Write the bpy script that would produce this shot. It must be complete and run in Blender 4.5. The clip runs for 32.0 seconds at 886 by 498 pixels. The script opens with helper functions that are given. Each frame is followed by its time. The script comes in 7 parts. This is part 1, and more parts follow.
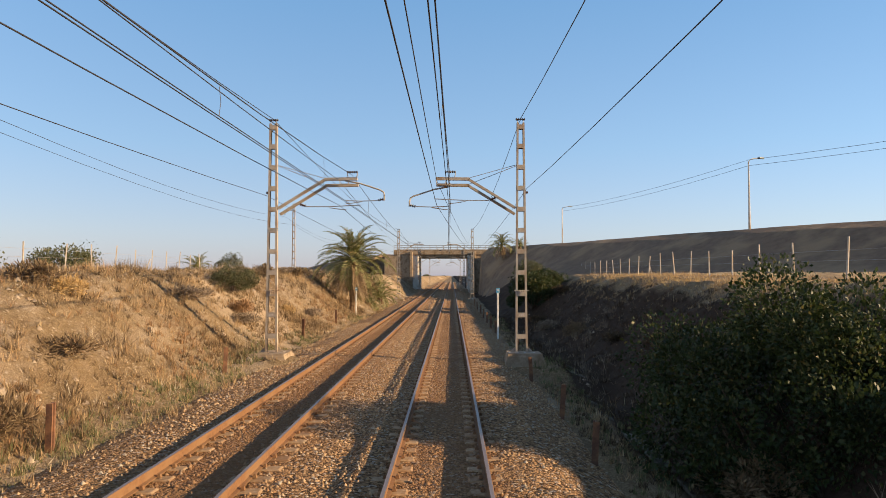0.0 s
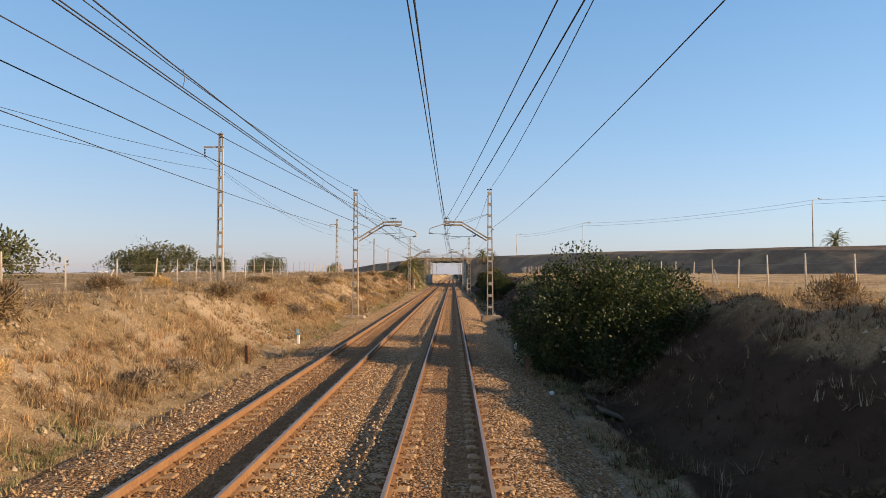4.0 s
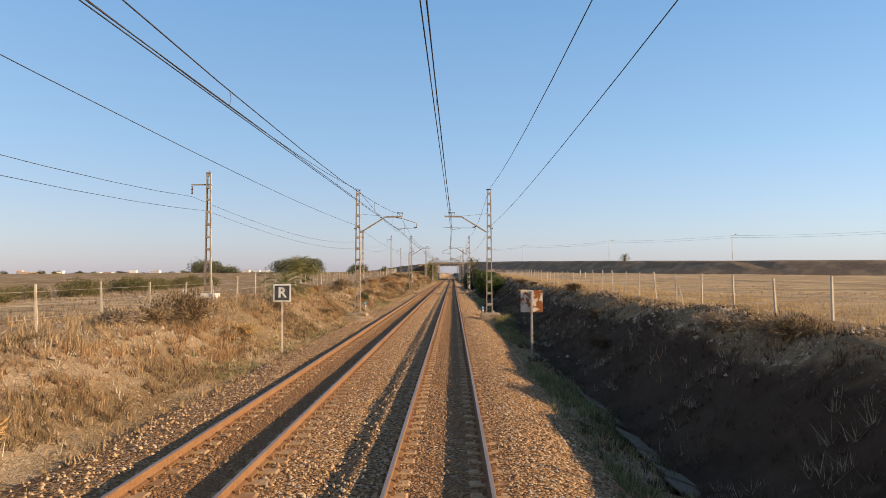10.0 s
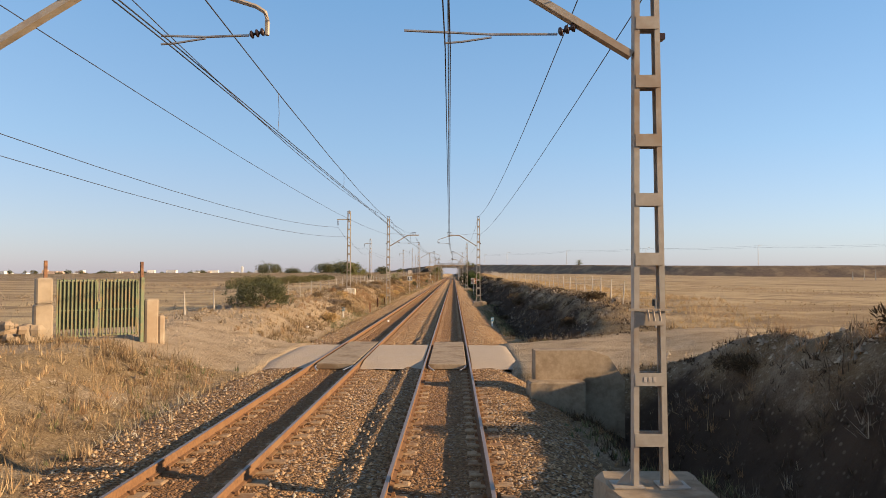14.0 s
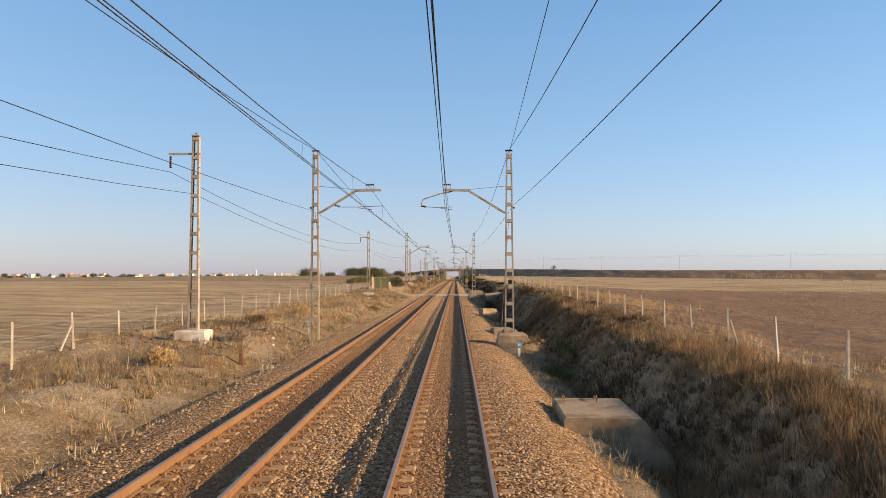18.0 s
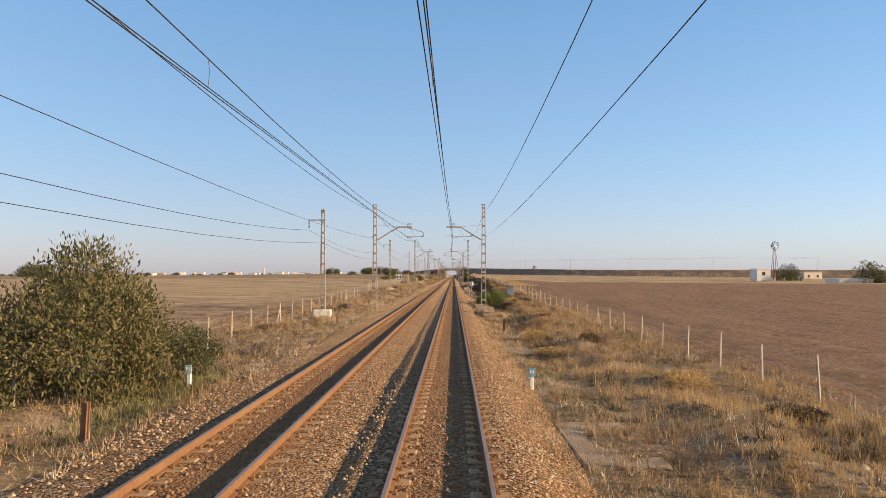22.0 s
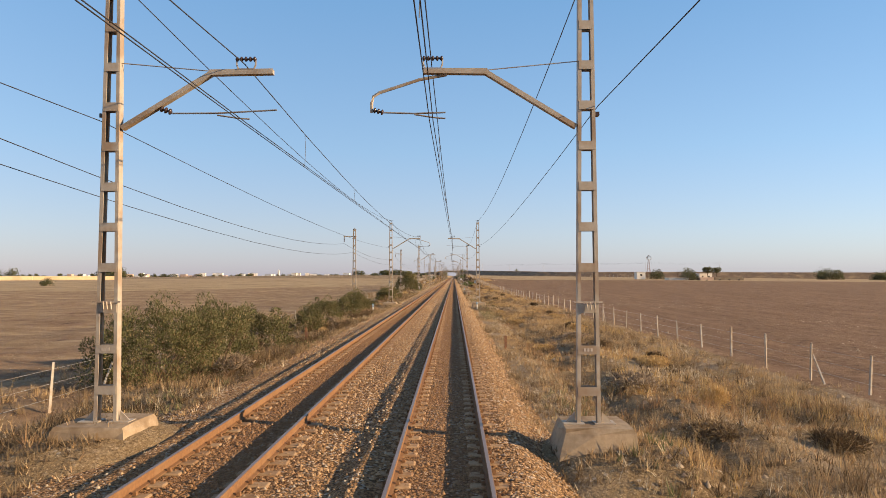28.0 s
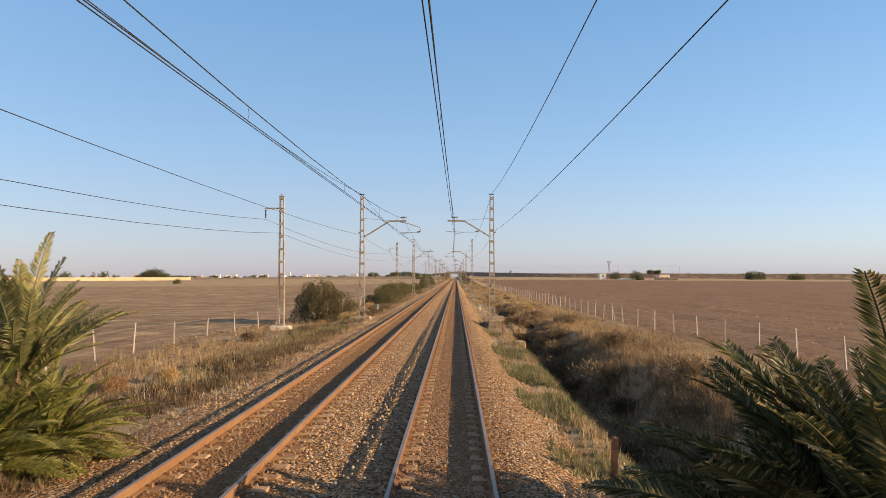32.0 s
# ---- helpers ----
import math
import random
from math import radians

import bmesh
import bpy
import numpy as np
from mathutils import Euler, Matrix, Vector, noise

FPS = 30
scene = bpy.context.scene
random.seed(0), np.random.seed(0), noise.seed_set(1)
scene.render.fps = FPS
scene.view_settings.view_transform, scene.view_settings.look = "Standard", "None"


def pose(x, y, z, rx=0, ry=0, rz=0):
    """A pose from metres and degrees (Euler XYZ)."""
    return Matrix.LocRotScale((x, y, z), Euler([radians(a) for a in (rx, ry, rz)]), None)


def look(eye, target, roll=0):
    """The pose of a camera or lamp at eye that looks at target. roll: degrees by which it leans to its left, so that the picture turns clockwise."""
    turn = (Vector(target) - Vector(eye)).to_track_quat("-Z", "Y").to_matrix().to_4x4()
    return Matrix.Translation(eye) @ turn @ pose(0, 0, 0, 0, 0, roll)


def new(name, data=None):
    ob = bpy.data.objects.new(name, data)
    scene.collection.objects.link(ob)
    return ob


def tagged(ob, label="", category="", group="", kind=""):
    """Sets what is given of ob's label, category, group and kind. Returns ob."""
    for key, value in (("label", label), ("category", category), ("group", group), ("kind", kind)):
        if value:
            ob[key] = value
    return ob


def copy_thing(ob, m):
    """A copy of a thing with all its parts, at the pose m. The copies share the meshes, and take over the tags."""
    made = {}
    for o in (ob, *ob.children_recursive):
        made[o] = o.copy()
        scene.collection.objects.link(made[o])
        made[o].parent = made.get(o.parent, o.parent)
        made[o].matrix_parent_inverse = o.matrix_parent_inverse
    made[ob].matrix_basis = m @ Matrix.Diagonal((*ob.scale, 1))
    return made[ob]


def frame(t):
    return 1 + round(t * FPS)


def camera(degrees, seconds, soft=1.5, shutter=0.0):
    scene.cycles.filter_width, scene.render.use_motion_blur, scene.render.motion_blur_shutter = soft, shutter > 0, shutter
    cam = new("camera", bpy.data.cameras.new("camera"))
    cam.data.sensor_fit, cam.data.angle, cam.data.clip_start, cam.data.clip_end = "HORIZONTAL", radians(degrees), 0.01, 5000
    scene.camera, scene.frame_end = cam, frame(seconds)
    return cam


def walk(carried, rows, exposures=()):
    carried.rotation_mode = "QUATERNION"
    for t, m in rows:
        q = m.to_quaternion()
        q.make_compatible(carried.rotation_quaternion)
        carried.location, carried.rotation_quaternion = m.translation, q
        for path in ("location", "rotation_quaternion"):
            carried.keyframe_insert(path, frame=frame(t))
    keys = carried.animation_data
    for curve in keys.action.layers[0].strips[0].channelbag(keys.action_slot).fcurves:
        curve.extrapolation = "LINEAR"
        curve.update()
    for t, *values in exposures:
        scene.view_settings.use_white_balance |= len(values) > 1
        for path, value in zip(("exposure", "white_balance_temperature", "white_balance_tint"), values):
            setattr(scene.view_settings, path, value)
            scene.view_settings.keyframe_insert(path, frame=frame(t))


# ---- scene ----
cam = camera(66.5, 32.0, soft=0.7)
# seconds, metres along the line, yaw, pitch and roll in degrees
ROWS = [
    (0, 0.00, 0.75, 2.26, -0.01),
    (0.5, -10.22, 0.84, 2.28, -0.05),
    (1, -20.42, 0.88, 2.26, -0.07),
    (1.5, -30.61, 0.89, 2.21, -0.09),
    (2, -40.79, 0.86, 2.14, -0.08),
    (2.5, -50.99, 0.82, 2.15, -0.08),
    (3, -61.20, 0.85, 2.10, -0.10),
    (3.5, -71.44, 0.82, 2.14, -0.12),
    (4, -81.70, 0.81, 2.15, -0.08),
    (4.5, -91.99, 0.79, 2.16, -0.07),
    (5, -102.31, 0.77, 2.17, -0.07),
    (5.5, -112.65, 0.75, 2.17, -0.09),
    (6, -123.01, 0.78, 2.11, -0.13),
    (6.5, -133.39, 0.87, 2.18, -0.11),
    (7, -143.77, 0.87, 2.16, -0.11),
    (7.5, -154.17, 0.85, 2.10, -0.09),
    (8, -164.61, 0.74, 2.01, -0.10),
    (8.5, -175.09, 0.71, 2.04, -0.17),
    (9, -185.61, 0.75, 1.98, -0.10),
    (9.5, -196.15, 0.80, 2.02, -0.01),
    (10, -206.70, 0.82, 2.05, -0.07),
    (10.5, -217.24, 0.83, 2.10, -0.03),
    (11, -227.76, 0.77, 2.10, -0.03),
    (11.5, -238.26, 0.78, 2.05, 0.02),
    (12, -248.73, 0.80, 1.98, 0.07),
    (12.5, -259.20, 0.86, 2.11, 0.07),
    (13, -269.67, 0.83, 2.07, 0.12),
    (13.5, -280.15, 0.80, 2.03, 0.13),
    (14, -290.66, 0.88, 2.09, 0.10),
    (14.5, -301.21, 0.88, 2.11, 0.12),
    (15, -311.79, 0.91, 2.14, 0.08),
    (15.5, -322.42, 0.95, 2.16, 0.06),
    (16, -333.08, 1.00, 2.18, 0.05),
    (16.5, -343.80, 1.07, 2.20, 0.05),
    (17, -354.57, 1.15, 2.23, 0.07),
    (17.5, -365.40, 1.07, 2.29, 0.07),
    (18, -376.27, 1.03, 2.31, 0.06),
    (18.5, -387.17, 0.92, 2.25, 0.15),
    (19, -398.08, 0.93, 2.23, 0.16),
    (19.5, -409.01, 0.92, 2.17, 0.17),
    (20, -419.95, 0.90, 2.15, 0.19),
    (20.5, -430.93, 0.84, 2.19, 0.09),
    (21, -441.92, 0.94, 2.15, 0.12),
    (21.5, -453.04, 0.94, 2.15, 0.10),
    (22, -464.22, 0.88, 2.18, 0.04),
    (22.5, -475.48, 0.84, 2.09, -0.02),
    (23, -486.80, 0.82, 2.14, -0.05),
    (23.5, -498.17, 0.82, 2.18, -0.06),
    (24, -509.56, 0.79, 2.18, -0.08),
    (24.5, -520.97, 0.76, 2.11, -0.07),
    (25, -532.39, 0.80, 2.16, -0.04),
    (25.5, -543.83, 0.87, 2.14, 0.03),
    (26, -555.29, 0.85, 2.17, 0.02),
    (26.5, -566.78, 0.85, 2.19, 0.01),
    (27, -578.31, 0.85, 2.20, 0.01),
    (27.5, -589.88, 0.87, 2.21, 0.01),
    (28, -601.51, 0.90, 2.26, 0.01),
    (28.5, -613.20, 0.81, 2.14, 0.01),
    (29, -624.97, 0.81, 2.25, -0.00),
    (29.5, -636.82, 0.91, 2.26, -0.03),
    (30, -648.75, 0.98, 2.31, -0.05),
    (30.5, -660.78, 0.96, 2.31, -0.09),
    (31, -672.89, 0.97, 2.29, -0.10),
    (31.5, -685.09, 1.08, 2.21, -0.06),
    (32, -697.37, 1.08, 2.35, -0.04),
]


def ride(y, yaw, pitch, roll):
    """The camera's pose in the rear cab: 3 m over the rails, a hand's width off the centre line."""
    eye = Vector((0.2, y, 3.0))
    a, b = radians(yaw), radians(pitch)
    return look(eye, eye + Vector((-math.sin(a) * math.cos(b), math.cos(a) * math.cos(b), math.sin(b))), roll)


walk(cam, [(t, ride(*r)) for t, *r in ROWS])

# ---- light ----
SUN_EL, SUN_DIR = radians(17), Vector((0.974, -0.225, 0.0))
world = bpy.data.worlds.new("sky")
scene.world = world
world.use_nodes = True
wn, wl = world.node_tree.nodes, world.node_tree.links
sky = wn.new("ShaderNodeTexSky")
sky.sky_type, sky.sun_disc = "NISHITA", False
sky.sun_elevation = SUN_EL
sky.sun_rotation = -math.atan2(SUN_DIR.x, SUN_DIR.y)
sky.altitude, sky.air_density, sky.dust_density, sky.ozone_density = 60, 1.0, 0.7, 3.2
# summer haze: rosy grey at the horizon, clear blue above
toward, height = wn.new("ShaderNodeTexCoord"), wn.new("ShaderNodeSeparateXYZ")
wl.new(toward.outputs["Generated"], height.inputs[0])
tone = wn.new("ShaderNodeValToRGB")
wl.new(height.outputs["Z"], tone.inputs[0])
tone.color_ramp.elements[0].position, tone.color_ramp.elements[0].color = 0.0, (0.68, 0.62, 0.84, 1)
tone.color_ramp.elements[1].position, tone.color_ramp.elements[1].color = 1.0, (0.25, 0.31, 0.40, 1)
for spot, shade in ((0.06, (0.65, 0.69, 0.93)), (0.18, (0.46, 0.71, 1.04)), (0.38, (0.28, 0.60, 1.03)), (0.6, (0.29, 0.44, 0.68))):
    tone.color_ramp.elements.new(spot).color = (*shade, 1)
lift = wn.new("ShaderNodeVectorMath")
lift.operation = "SCALE"
lift.inputs["Scale"].default_value = 5.0
wl.new(tone.outputs[0], lift.inputs[0])
haze = wn.new("ShaderNodeMix")
haze.data_type, haze.inputs[0].default_value = "RGBA", 0.5
wl.new(sky.outputs[0], haze.inputs[6])
wl.new(lift.outputs[0], haze.inputs[7])
wl.new(haze.outputs[2], wn["Background"].inputs[0])
wn["Background"].inputs[1].default_value = 0.085
to_sun = Vector((SUN_DIR.x * math.cos(SUN_EL), SUN_DIR.y * math.cos(SUN_EL), math.sin(SUN_EL)))
sun = new("sun", bpy.data.lights.new("sun", "SUN"))
sun.data.energy, sun.data.angle, sun.data.color = 5.0, radians(0.6), (1.0, 0.73, 0.44)
sun.matrix_world = look(to_sun * 100, (0, 0, 0))
scene.view_settings.exposure = 1.05

# ---- materials ----
def rgb(*c):
    return (*c, 1.0)


class Tree:
    """A material's nodes, wired by short calls; positions are in metres of the world."""

    def __init__(self, name):
        self.mat = bpy.data.materials.new(name)
        self.mat.use_nodes = True
        self.n, self.l = self.mat.node_tree.nodes, self.mat.node_tree.links
        self.bsdf = self.n["Principled BSDF"]
        self.pos = self.n.new("ShaderNodeNewGeometry").outputs["Position"]

    def put(self, socket, value):
        if hasattr(value, "is_output"):
            self.l.new(value, socket)
        else:
            socket.default_value = value

    def noise(self, scale, detail=4.0, rough=0.6, stretch=None):
        t = self.n.new("ShaderNodeTexNoise")
        src = self.pos
        if stretch:
            m = self.n.new("ShaderNodeVectorMath")
            m.operation = "MULTIPLY"
            self.l.new(src, m.inputs[0])
            m.inputs[1].default_value = stretch
            src = m.outputs[0]
        self.l.new(src, t.inputs["Vector"])
        t.inputs["Scale"].default_value, t.inputs["Detail"].default_value, t.inputs["Roughness"].default_value = scale, detail, rough
        return t.outputs["Fac"]

    def cells(self, scale, feature="F1"):
        t = self.n.new("ShaderNodeTexVoronoi")
        t.feature = feature
        self.l.new(self.pos, t.inputs["Vector"])
        t.inputs["Scale"].default_value = scale
        return t

    def ramp(self, value, lo, hi):
        m = self.n.new("ShaderNodeMapRange")
        m.inputs["From Min"].default_value, m.inputs["From Max"].default_value = lo, hi
        self.put(m.inputs["Value"], value)
        return m.outputs["Result"]

    def math(self, op, a, b=0.0):
        m = self.n.new("ShaderNodeMath")
        m.operation = op
        self.put(m.inputs[0], a)
        self.put(m.inputs[1], b)
        return m.outputs[0]

    def mix(self, fac, a, b):
        m = self.n.new("ShaderNodeMix")
        m.data_type = "RGBA"
        self.put(m.inputs[0], fac)
        self.put(m.inputs[6], a if hasattr(a, "is_output") else rgb(*a))
        self.put(m.inputs[7], b if hasattr(b, "is_output") else rgb(*b))
        return m.outputs[2]

    def random(self):
        return self.n.new("ShaderNodeObjectInfo").outputs["Random"]

    def island(self):
        return self.n.new("ShaderNodeNewGeometry").outputs["Random Per Island"]

    def attribute(self, name):
        a = self.n.new("ShaderNodeAttribute")
        a.attribute_name = name
        s = self.n.new("ShaderNodeSeparateColor")
        self.l.new(a.outputs["Color"], s.inputs[0])
        return s.outputs

    def axis(self):
        s = self.n.new("ShaderNodeSeparateXYZ")
        self.l.new(self.pos, s.inputs[0])
        return s.outputs

    def done(self, color, rough=0.9, bump=None, strength=0.4, distance=0.02, metal=0.0, spec=0.3):
        self.put(self.bsdf.inputs["Base Color"], color if hasattr(color, "is_output") else rgb(*color))
        self.put(self.bsdf.inputs["Roughness"], rough)
        self.bsdf.inputs["Metallic"].default_value = metal
        self.bsdf.inputs["Specular IOR Level"].default_value = spec
        if bump is not None:
            b = self.n.new("ShaderNodeBump")
            b.inputs["Strength"].default_value, b.inputs["Distance"].default_value = strength, distance
            self.l.new(bump, b.inputs["Height"])
            self.l.new(b.outputs[0], self.bsdf.inputs["Normal"])
        return self.mat


def surface(name, a, b, scale=6.0, stain=None, stain_scale=0.8, rough=0.85, strength=0.4, distance=0.01, metal=0.0, vary=0.0, spec=0.3, stretch=None, edge=(0.48, 0.63)):
    """Two tones in a fine grain, a third in larger stains, and relief."""
    t = Tree(name)
    fine = t.noise(scale, 5.0, 0.65, stretch)
    c = t.mix(t.ramp(fine, 0.35, 0.65), a, b)
    if stain:
        c = t.mix(t.ramp(t.noise(stain_scale, 4.0, 0.6), *edge), c, stain)
    if vary:
        c = t.mix(t.math("MULTIPLY", t.random(), vary), c, tuple(0.45 * v for v in a))
    return t.done(c, rough, fine, strength, distance, metal, spec)


def leafy(name, a, b, dry, dry_part=0.15, rough=0.55):
    """Leaves that differ from one to the next, with light passing through."""
    t = Tree(name)
    r = t.island()
    c = t.mix(r, a, b)
    c = t.mix(t.math("GREATER_THAN", t.math("FRACT", t.math("MULTIPLY", r, 17.3)), 1 - dry_part), c, dry)
    c = t.mix(t.ramp(t.noise(0.9, 3.0), 0.4, 0.75), c, tuple(0.6 * v for v in a))
    m = t.done(c, rough, spec=0.3)
    thin = t.n.new("ShaderNodeBsdfTranslucent")
    t.put(thin.inputs[0], c)
    both = t.n.new("ShaderNodeMixShader")
    both.inputs[0].default_value = 0.3
    t.l.new(t.bsdf.outputs[0], both.inputs[1])
    t.l.new(thin.outputs[0], both.inputs[2])
    t.l.new(both.outputs[0], t.n["Material Output"].inputs[0])
    return m


def ground_material():
    t = Tree("dry_ground")
    red, green, blue = t.attribute("zone")[:3]
    big, mid, fine = t.noise(0.07, 4.0), t.noise(0.7, 5.0), t.noise(9.0, 5.0, 0.7)
    grass = t.mix(t.ramp(mid, 0.35, 0.65), (0.25, 0.175, 0.095), (0.15, 0.10, 0.054))
    grass = t.mix(t.ramp(fine, 0.45, 0.75), grass, (0.34, 0.25, 0.145))
    grass = t.mix(t.ramp(big, 0.5, 0.7), grass, (0.16, 0.098, 0.05))
    # bleached stony patches, and straw and grit too fine to stand up
    grass = t.mix(t.math("MULTIPLY", t.ramp(t.noise(0.28, 5.0, 0.65), 0.5, 0.62), 0.7), grass, (0.37, 0.29, 0.205))
    grain = t.noise(24.0, 4.0, 0.75)
    grass = t.mix(t.math("MULTIPLY", t.ramp(grain, 0.5, 0.36), 0.75), grass, (0.10, 0.066, 0.038))
    grass = t.mix(t.math("MULTIPLY", t.ramp(grain, 0.56, 0.68), 0.7), grass, (0.50, 0.40, 0.27))
    furrow = t.noise(1.0, 4.0, 0.6, (0.9, 0.05, 1.0))
    plough = t.mix(t.ramp(furrow, 0.35, 0.65), (0.225, 0.14, 0.088), (0.155, 0.094, 0.058))
    plough = t.mix(t.ramp(t.noise(2.6, 6.0, 0.75), 0.52, 0.62), plough, (0.27, 0.185, 0.115))
    plough = t.mix(t.ramp(t.noise(1.7, 6.0, 0.7), 0.56, 0.66), plough, (0.10, 0.062, 0.038))
    straw = t.mix(t.ramp(t.noise(0.5, 4.0, 0.6, (0.16, 1.0, 1.0)), 0.38, 0.62), (0.42, 0.315, 0.185), (0.24, 0.168, 0.10))
    pale = t.mix(t.ramp(mid, 0.4, 0.65), (0.38, 0.29, 0.195), (0.26, 0.19, 0.12))
    edge = t.math("SUBTRACT", t.noise(0.35, 4.0), 0.5)

    def blend(c, amount, other):
        return t.mix(t.ramp(t.math("ADD", amount, t.math("MULTIPLY", edge, 0.7)), 0.35, 0.65), c, other)

    shade_brown = t.mix(t.ramp(mid, 0.35, 0.7), (0.043, 0.028, 0.019), (0.076, 0.050, 0.033))
    c = blend(blend(blend(grass, green, straw), red, plough), blue, pale)
    # cutting side darkened: shade put into the colour, with bare streaks left in it
    shade_fac = t.attribute("bank_shade")[0]
    c = t.mix(t.ramp(t.math("ADD", shade_fac, t.math("MULTIPLY", edge, 1.9)), 0.3, 0.75), c, shade_brown)
    # pale pebbles washed out of the soil
    grit = t.cells(5.5)
    pebble = t.math("MULTIPLY", t.ramp(grit.outputs["Distance"], 0.26, 0.14), t.ramp(t.noise(0.45, 3.0), 0.42, 0.58))
    c = t.mix(t.math("MULTIPLY", pebble, t.math("SUBTRACT", 1.0, t.math("MAXIMUM", t.math("MULTIPLY", red, 0.5), shade_fac))), c, (0.42, 0.34, 0.25))
    height = t.math("ADD", t.math("MULTIPLY", mid, 1.5), t.math("MULTIPLY", fine, 0.8))
    return t.done(c, 0.95, height, 0.9, 0.16, spec=0.1)


def ballast_material():
    t = Tree("ballast")
    v = t.cells(17.0)
    # uneven stones: the cells are warped and a finer grit lies between them
    warp = t.n.new("ShaderNodeTexNoise")
    t.l.new(t.pos, warp.inputs["Vector"])
    warp.inputs["Scale"].default_value = 14.0
    shift = t.n.new("ShaderNodeVectorMath")
    shift.operation = "MULTIPLY_ADD"
    t.l.new(warp.outputs["Color"], shift.inputs[0])
    shift.inputs[1].default_value = (0.09, 0.09, 0.09)
    t.l.new(t.pos, shift.inputs[2])
    t.l.new(shift.outputs[0], v.inputs["Vector"])
    grit = t.cells(38.0)
    g = t.n.new("ShaderNodeSeparateColor")
    t.l.new(grit.outputs["Color"], g.inputs[0])
    s = t.n.new("ShaderNodeSeparateColor")
    t.l.new(v.outputs["Color"], s.inputs[0])
    c = t.mix(s.outputs[0], (0.60, 0.375, 0.19), (0.26, 0.138, 0.06))
    c = t.mix(t.math("GREATER_THAN", s.outputs[1], 0.87), c, (0.62, 0.51, 0.39))
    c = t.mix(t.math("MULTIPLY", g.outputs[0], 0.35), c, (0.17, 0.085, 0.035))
    # gaps between the stones drawn dark, their shade put into the colour
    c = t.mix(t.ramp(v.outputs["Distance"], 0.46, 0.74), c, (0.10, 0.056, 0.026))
    x = t.axis()[0]
    # brake dust and rust between the rails
    near = t.math("ABSOLUTE", t.math("SUBTRACT", t.math("ABSOLUTE", t.math("ADD", x, 1.875)), 1.875))
    rust = t.math("MULTIPLY", t.ramp(near, 1.3, 0.5), t.ramp(t.noise(0.6, 4.0), 0.25, 0.6))
    c = t.mix(t.math("MULTIPLY", rust, 0.7), c, (0.235, 0.12, 0.055))
    # the second track carries more rust and brake dust
    worn = t.math("MULTIPLY", t.ramp(x, -1.7, -2.3), t.ramp(near, 1.6, 0.9))
    c = t.mix(t.math("MULTIPLY", worn, 0.5), c, (0.25, 0.125, 0.052))
    c = t.mix(t.math("MULTIPLY", t.ramp(t.noise(0.25, 3.0), 0.52, 0.75), 0.6), c, (0.30, 0.18, 0.09))
    return t.done(c, 0.9, t.math("SUBTRACT", 1.0, t.math("ADD", v.outputs["Distance"], t.math("MULTIPLY", grit.outputs["Distance"], 0.4))), 1.0, 0.085, spec=0.15)


def stone_material():
    t = Tree("ballast_stone")
    r = t.island()
    c = t.mix(r, (0.57, 0.38, 0.21), (0.28, 0.162, 0.08))
    c = t.mix(t.math("GREATER_THAN", t.math("FRACT", t.math("MULTIPLY", r, 13.7)), 0.85), c, (0.44, 0.36, 0.26))
    x = t.axis()[0]
    near = t.math("ABSOLUTE", t.math("SUBTRACT", t.math("ABSOLUTE", t.math("ADD", x, 1.875)), 1.875))
    c = t.mix(t.math("MULTIPLY", t.ramp(near, 1.3, 0.5), 0.65), c, (0.20, 0.105, 0.052))
    return t.done(c, 0.9, t.noise(40.0), 0.4, 0.01, spec=0.15)


GROUND, BALLAST, STONE = ground_material(), ballast_material(), stone_material()
RUST = surface("rusted_rail", (0.205, 0.105, 0.047), (0.135, 0.068, 0.032), 14.0, (0.19, 0.105, 0.05), 1.2, 0.85)
RAILTOP = surface("worn_rail_head", (0.30, 0.235, 0.21), (0.23, 0.175, 0.15), 3.0, None, 1, 0.45, 0.1, 0.002, 0.5, stretch=(6, 0.3, 1))
SLEEPER = surface("sleeper_concrete", (0.42, 0.285, 0.165), (0.29, 0.18, 0.095), 12.0, (0.22, 0.115, 0.055), 1.5, 0.9, vary=0.5)
PALE_STONE = surface("pale_slope_stone", (0.46, 0.36, 0.25), (0.33, 0.25, 0.17), 9.0, (0.25, 0.18, 0.12), 2.0, 0.95)
# darker concrete tone, used for the ditch lining
DARK_CONCRETE = surface("dark_lining_concrete", (0.15, 0.125, 0.095), (0.10, 0.085, 0.062), 7.0, (0.07, 0.062, 0.042), 1.3, 0.92, vary=0.3)
GRAVEL = surface("grey_gravel", (0.30, 0.24, 0.18), (0.14, 0.11, 0.085), 22.0, (0.24, 0.18, 0.12), 3.0, 0.95, 1.0, 0.04)
CONCRETE = surface("weathered_concrete", (0.33, 0.25, 0.17), (0.25, 0.185, 0.12), 7.0, (0.19, 0.13, 0.078), 1.3, 0.92)
WHITE_CONCRETE = surface("whitewashed_concrete", (0.62, 0.58, 0.52), (0.50, 0.45, 0.38), 6.0, (0.36, 0.29, 0.22), 1.1, 0.9)
STEEL = surface("painted_mast_steel", (0.40, 0.342, 0.278), (0.325, 0.275, 0.22), 5.0, (0.28, 0.20, 0.135), 1.1, 0.6, 0.15, 0.003, 0.15)
GALV = surface("galvanised_steel", (0.42, 0.40, 0.38), (0.33, 0.31, 0.29), 8.0, (0.30, 0.22, 0.15), 1.4, 0.5, 0.15, 0.002, 0.6)
RUSTY_IRON = surface("rusty_iron", (0.17, 0.085, 0.05), (0.11, 0.055, 0.035), 18.0, (0.24, 0.12, 0.06), 3.0, 0.85)
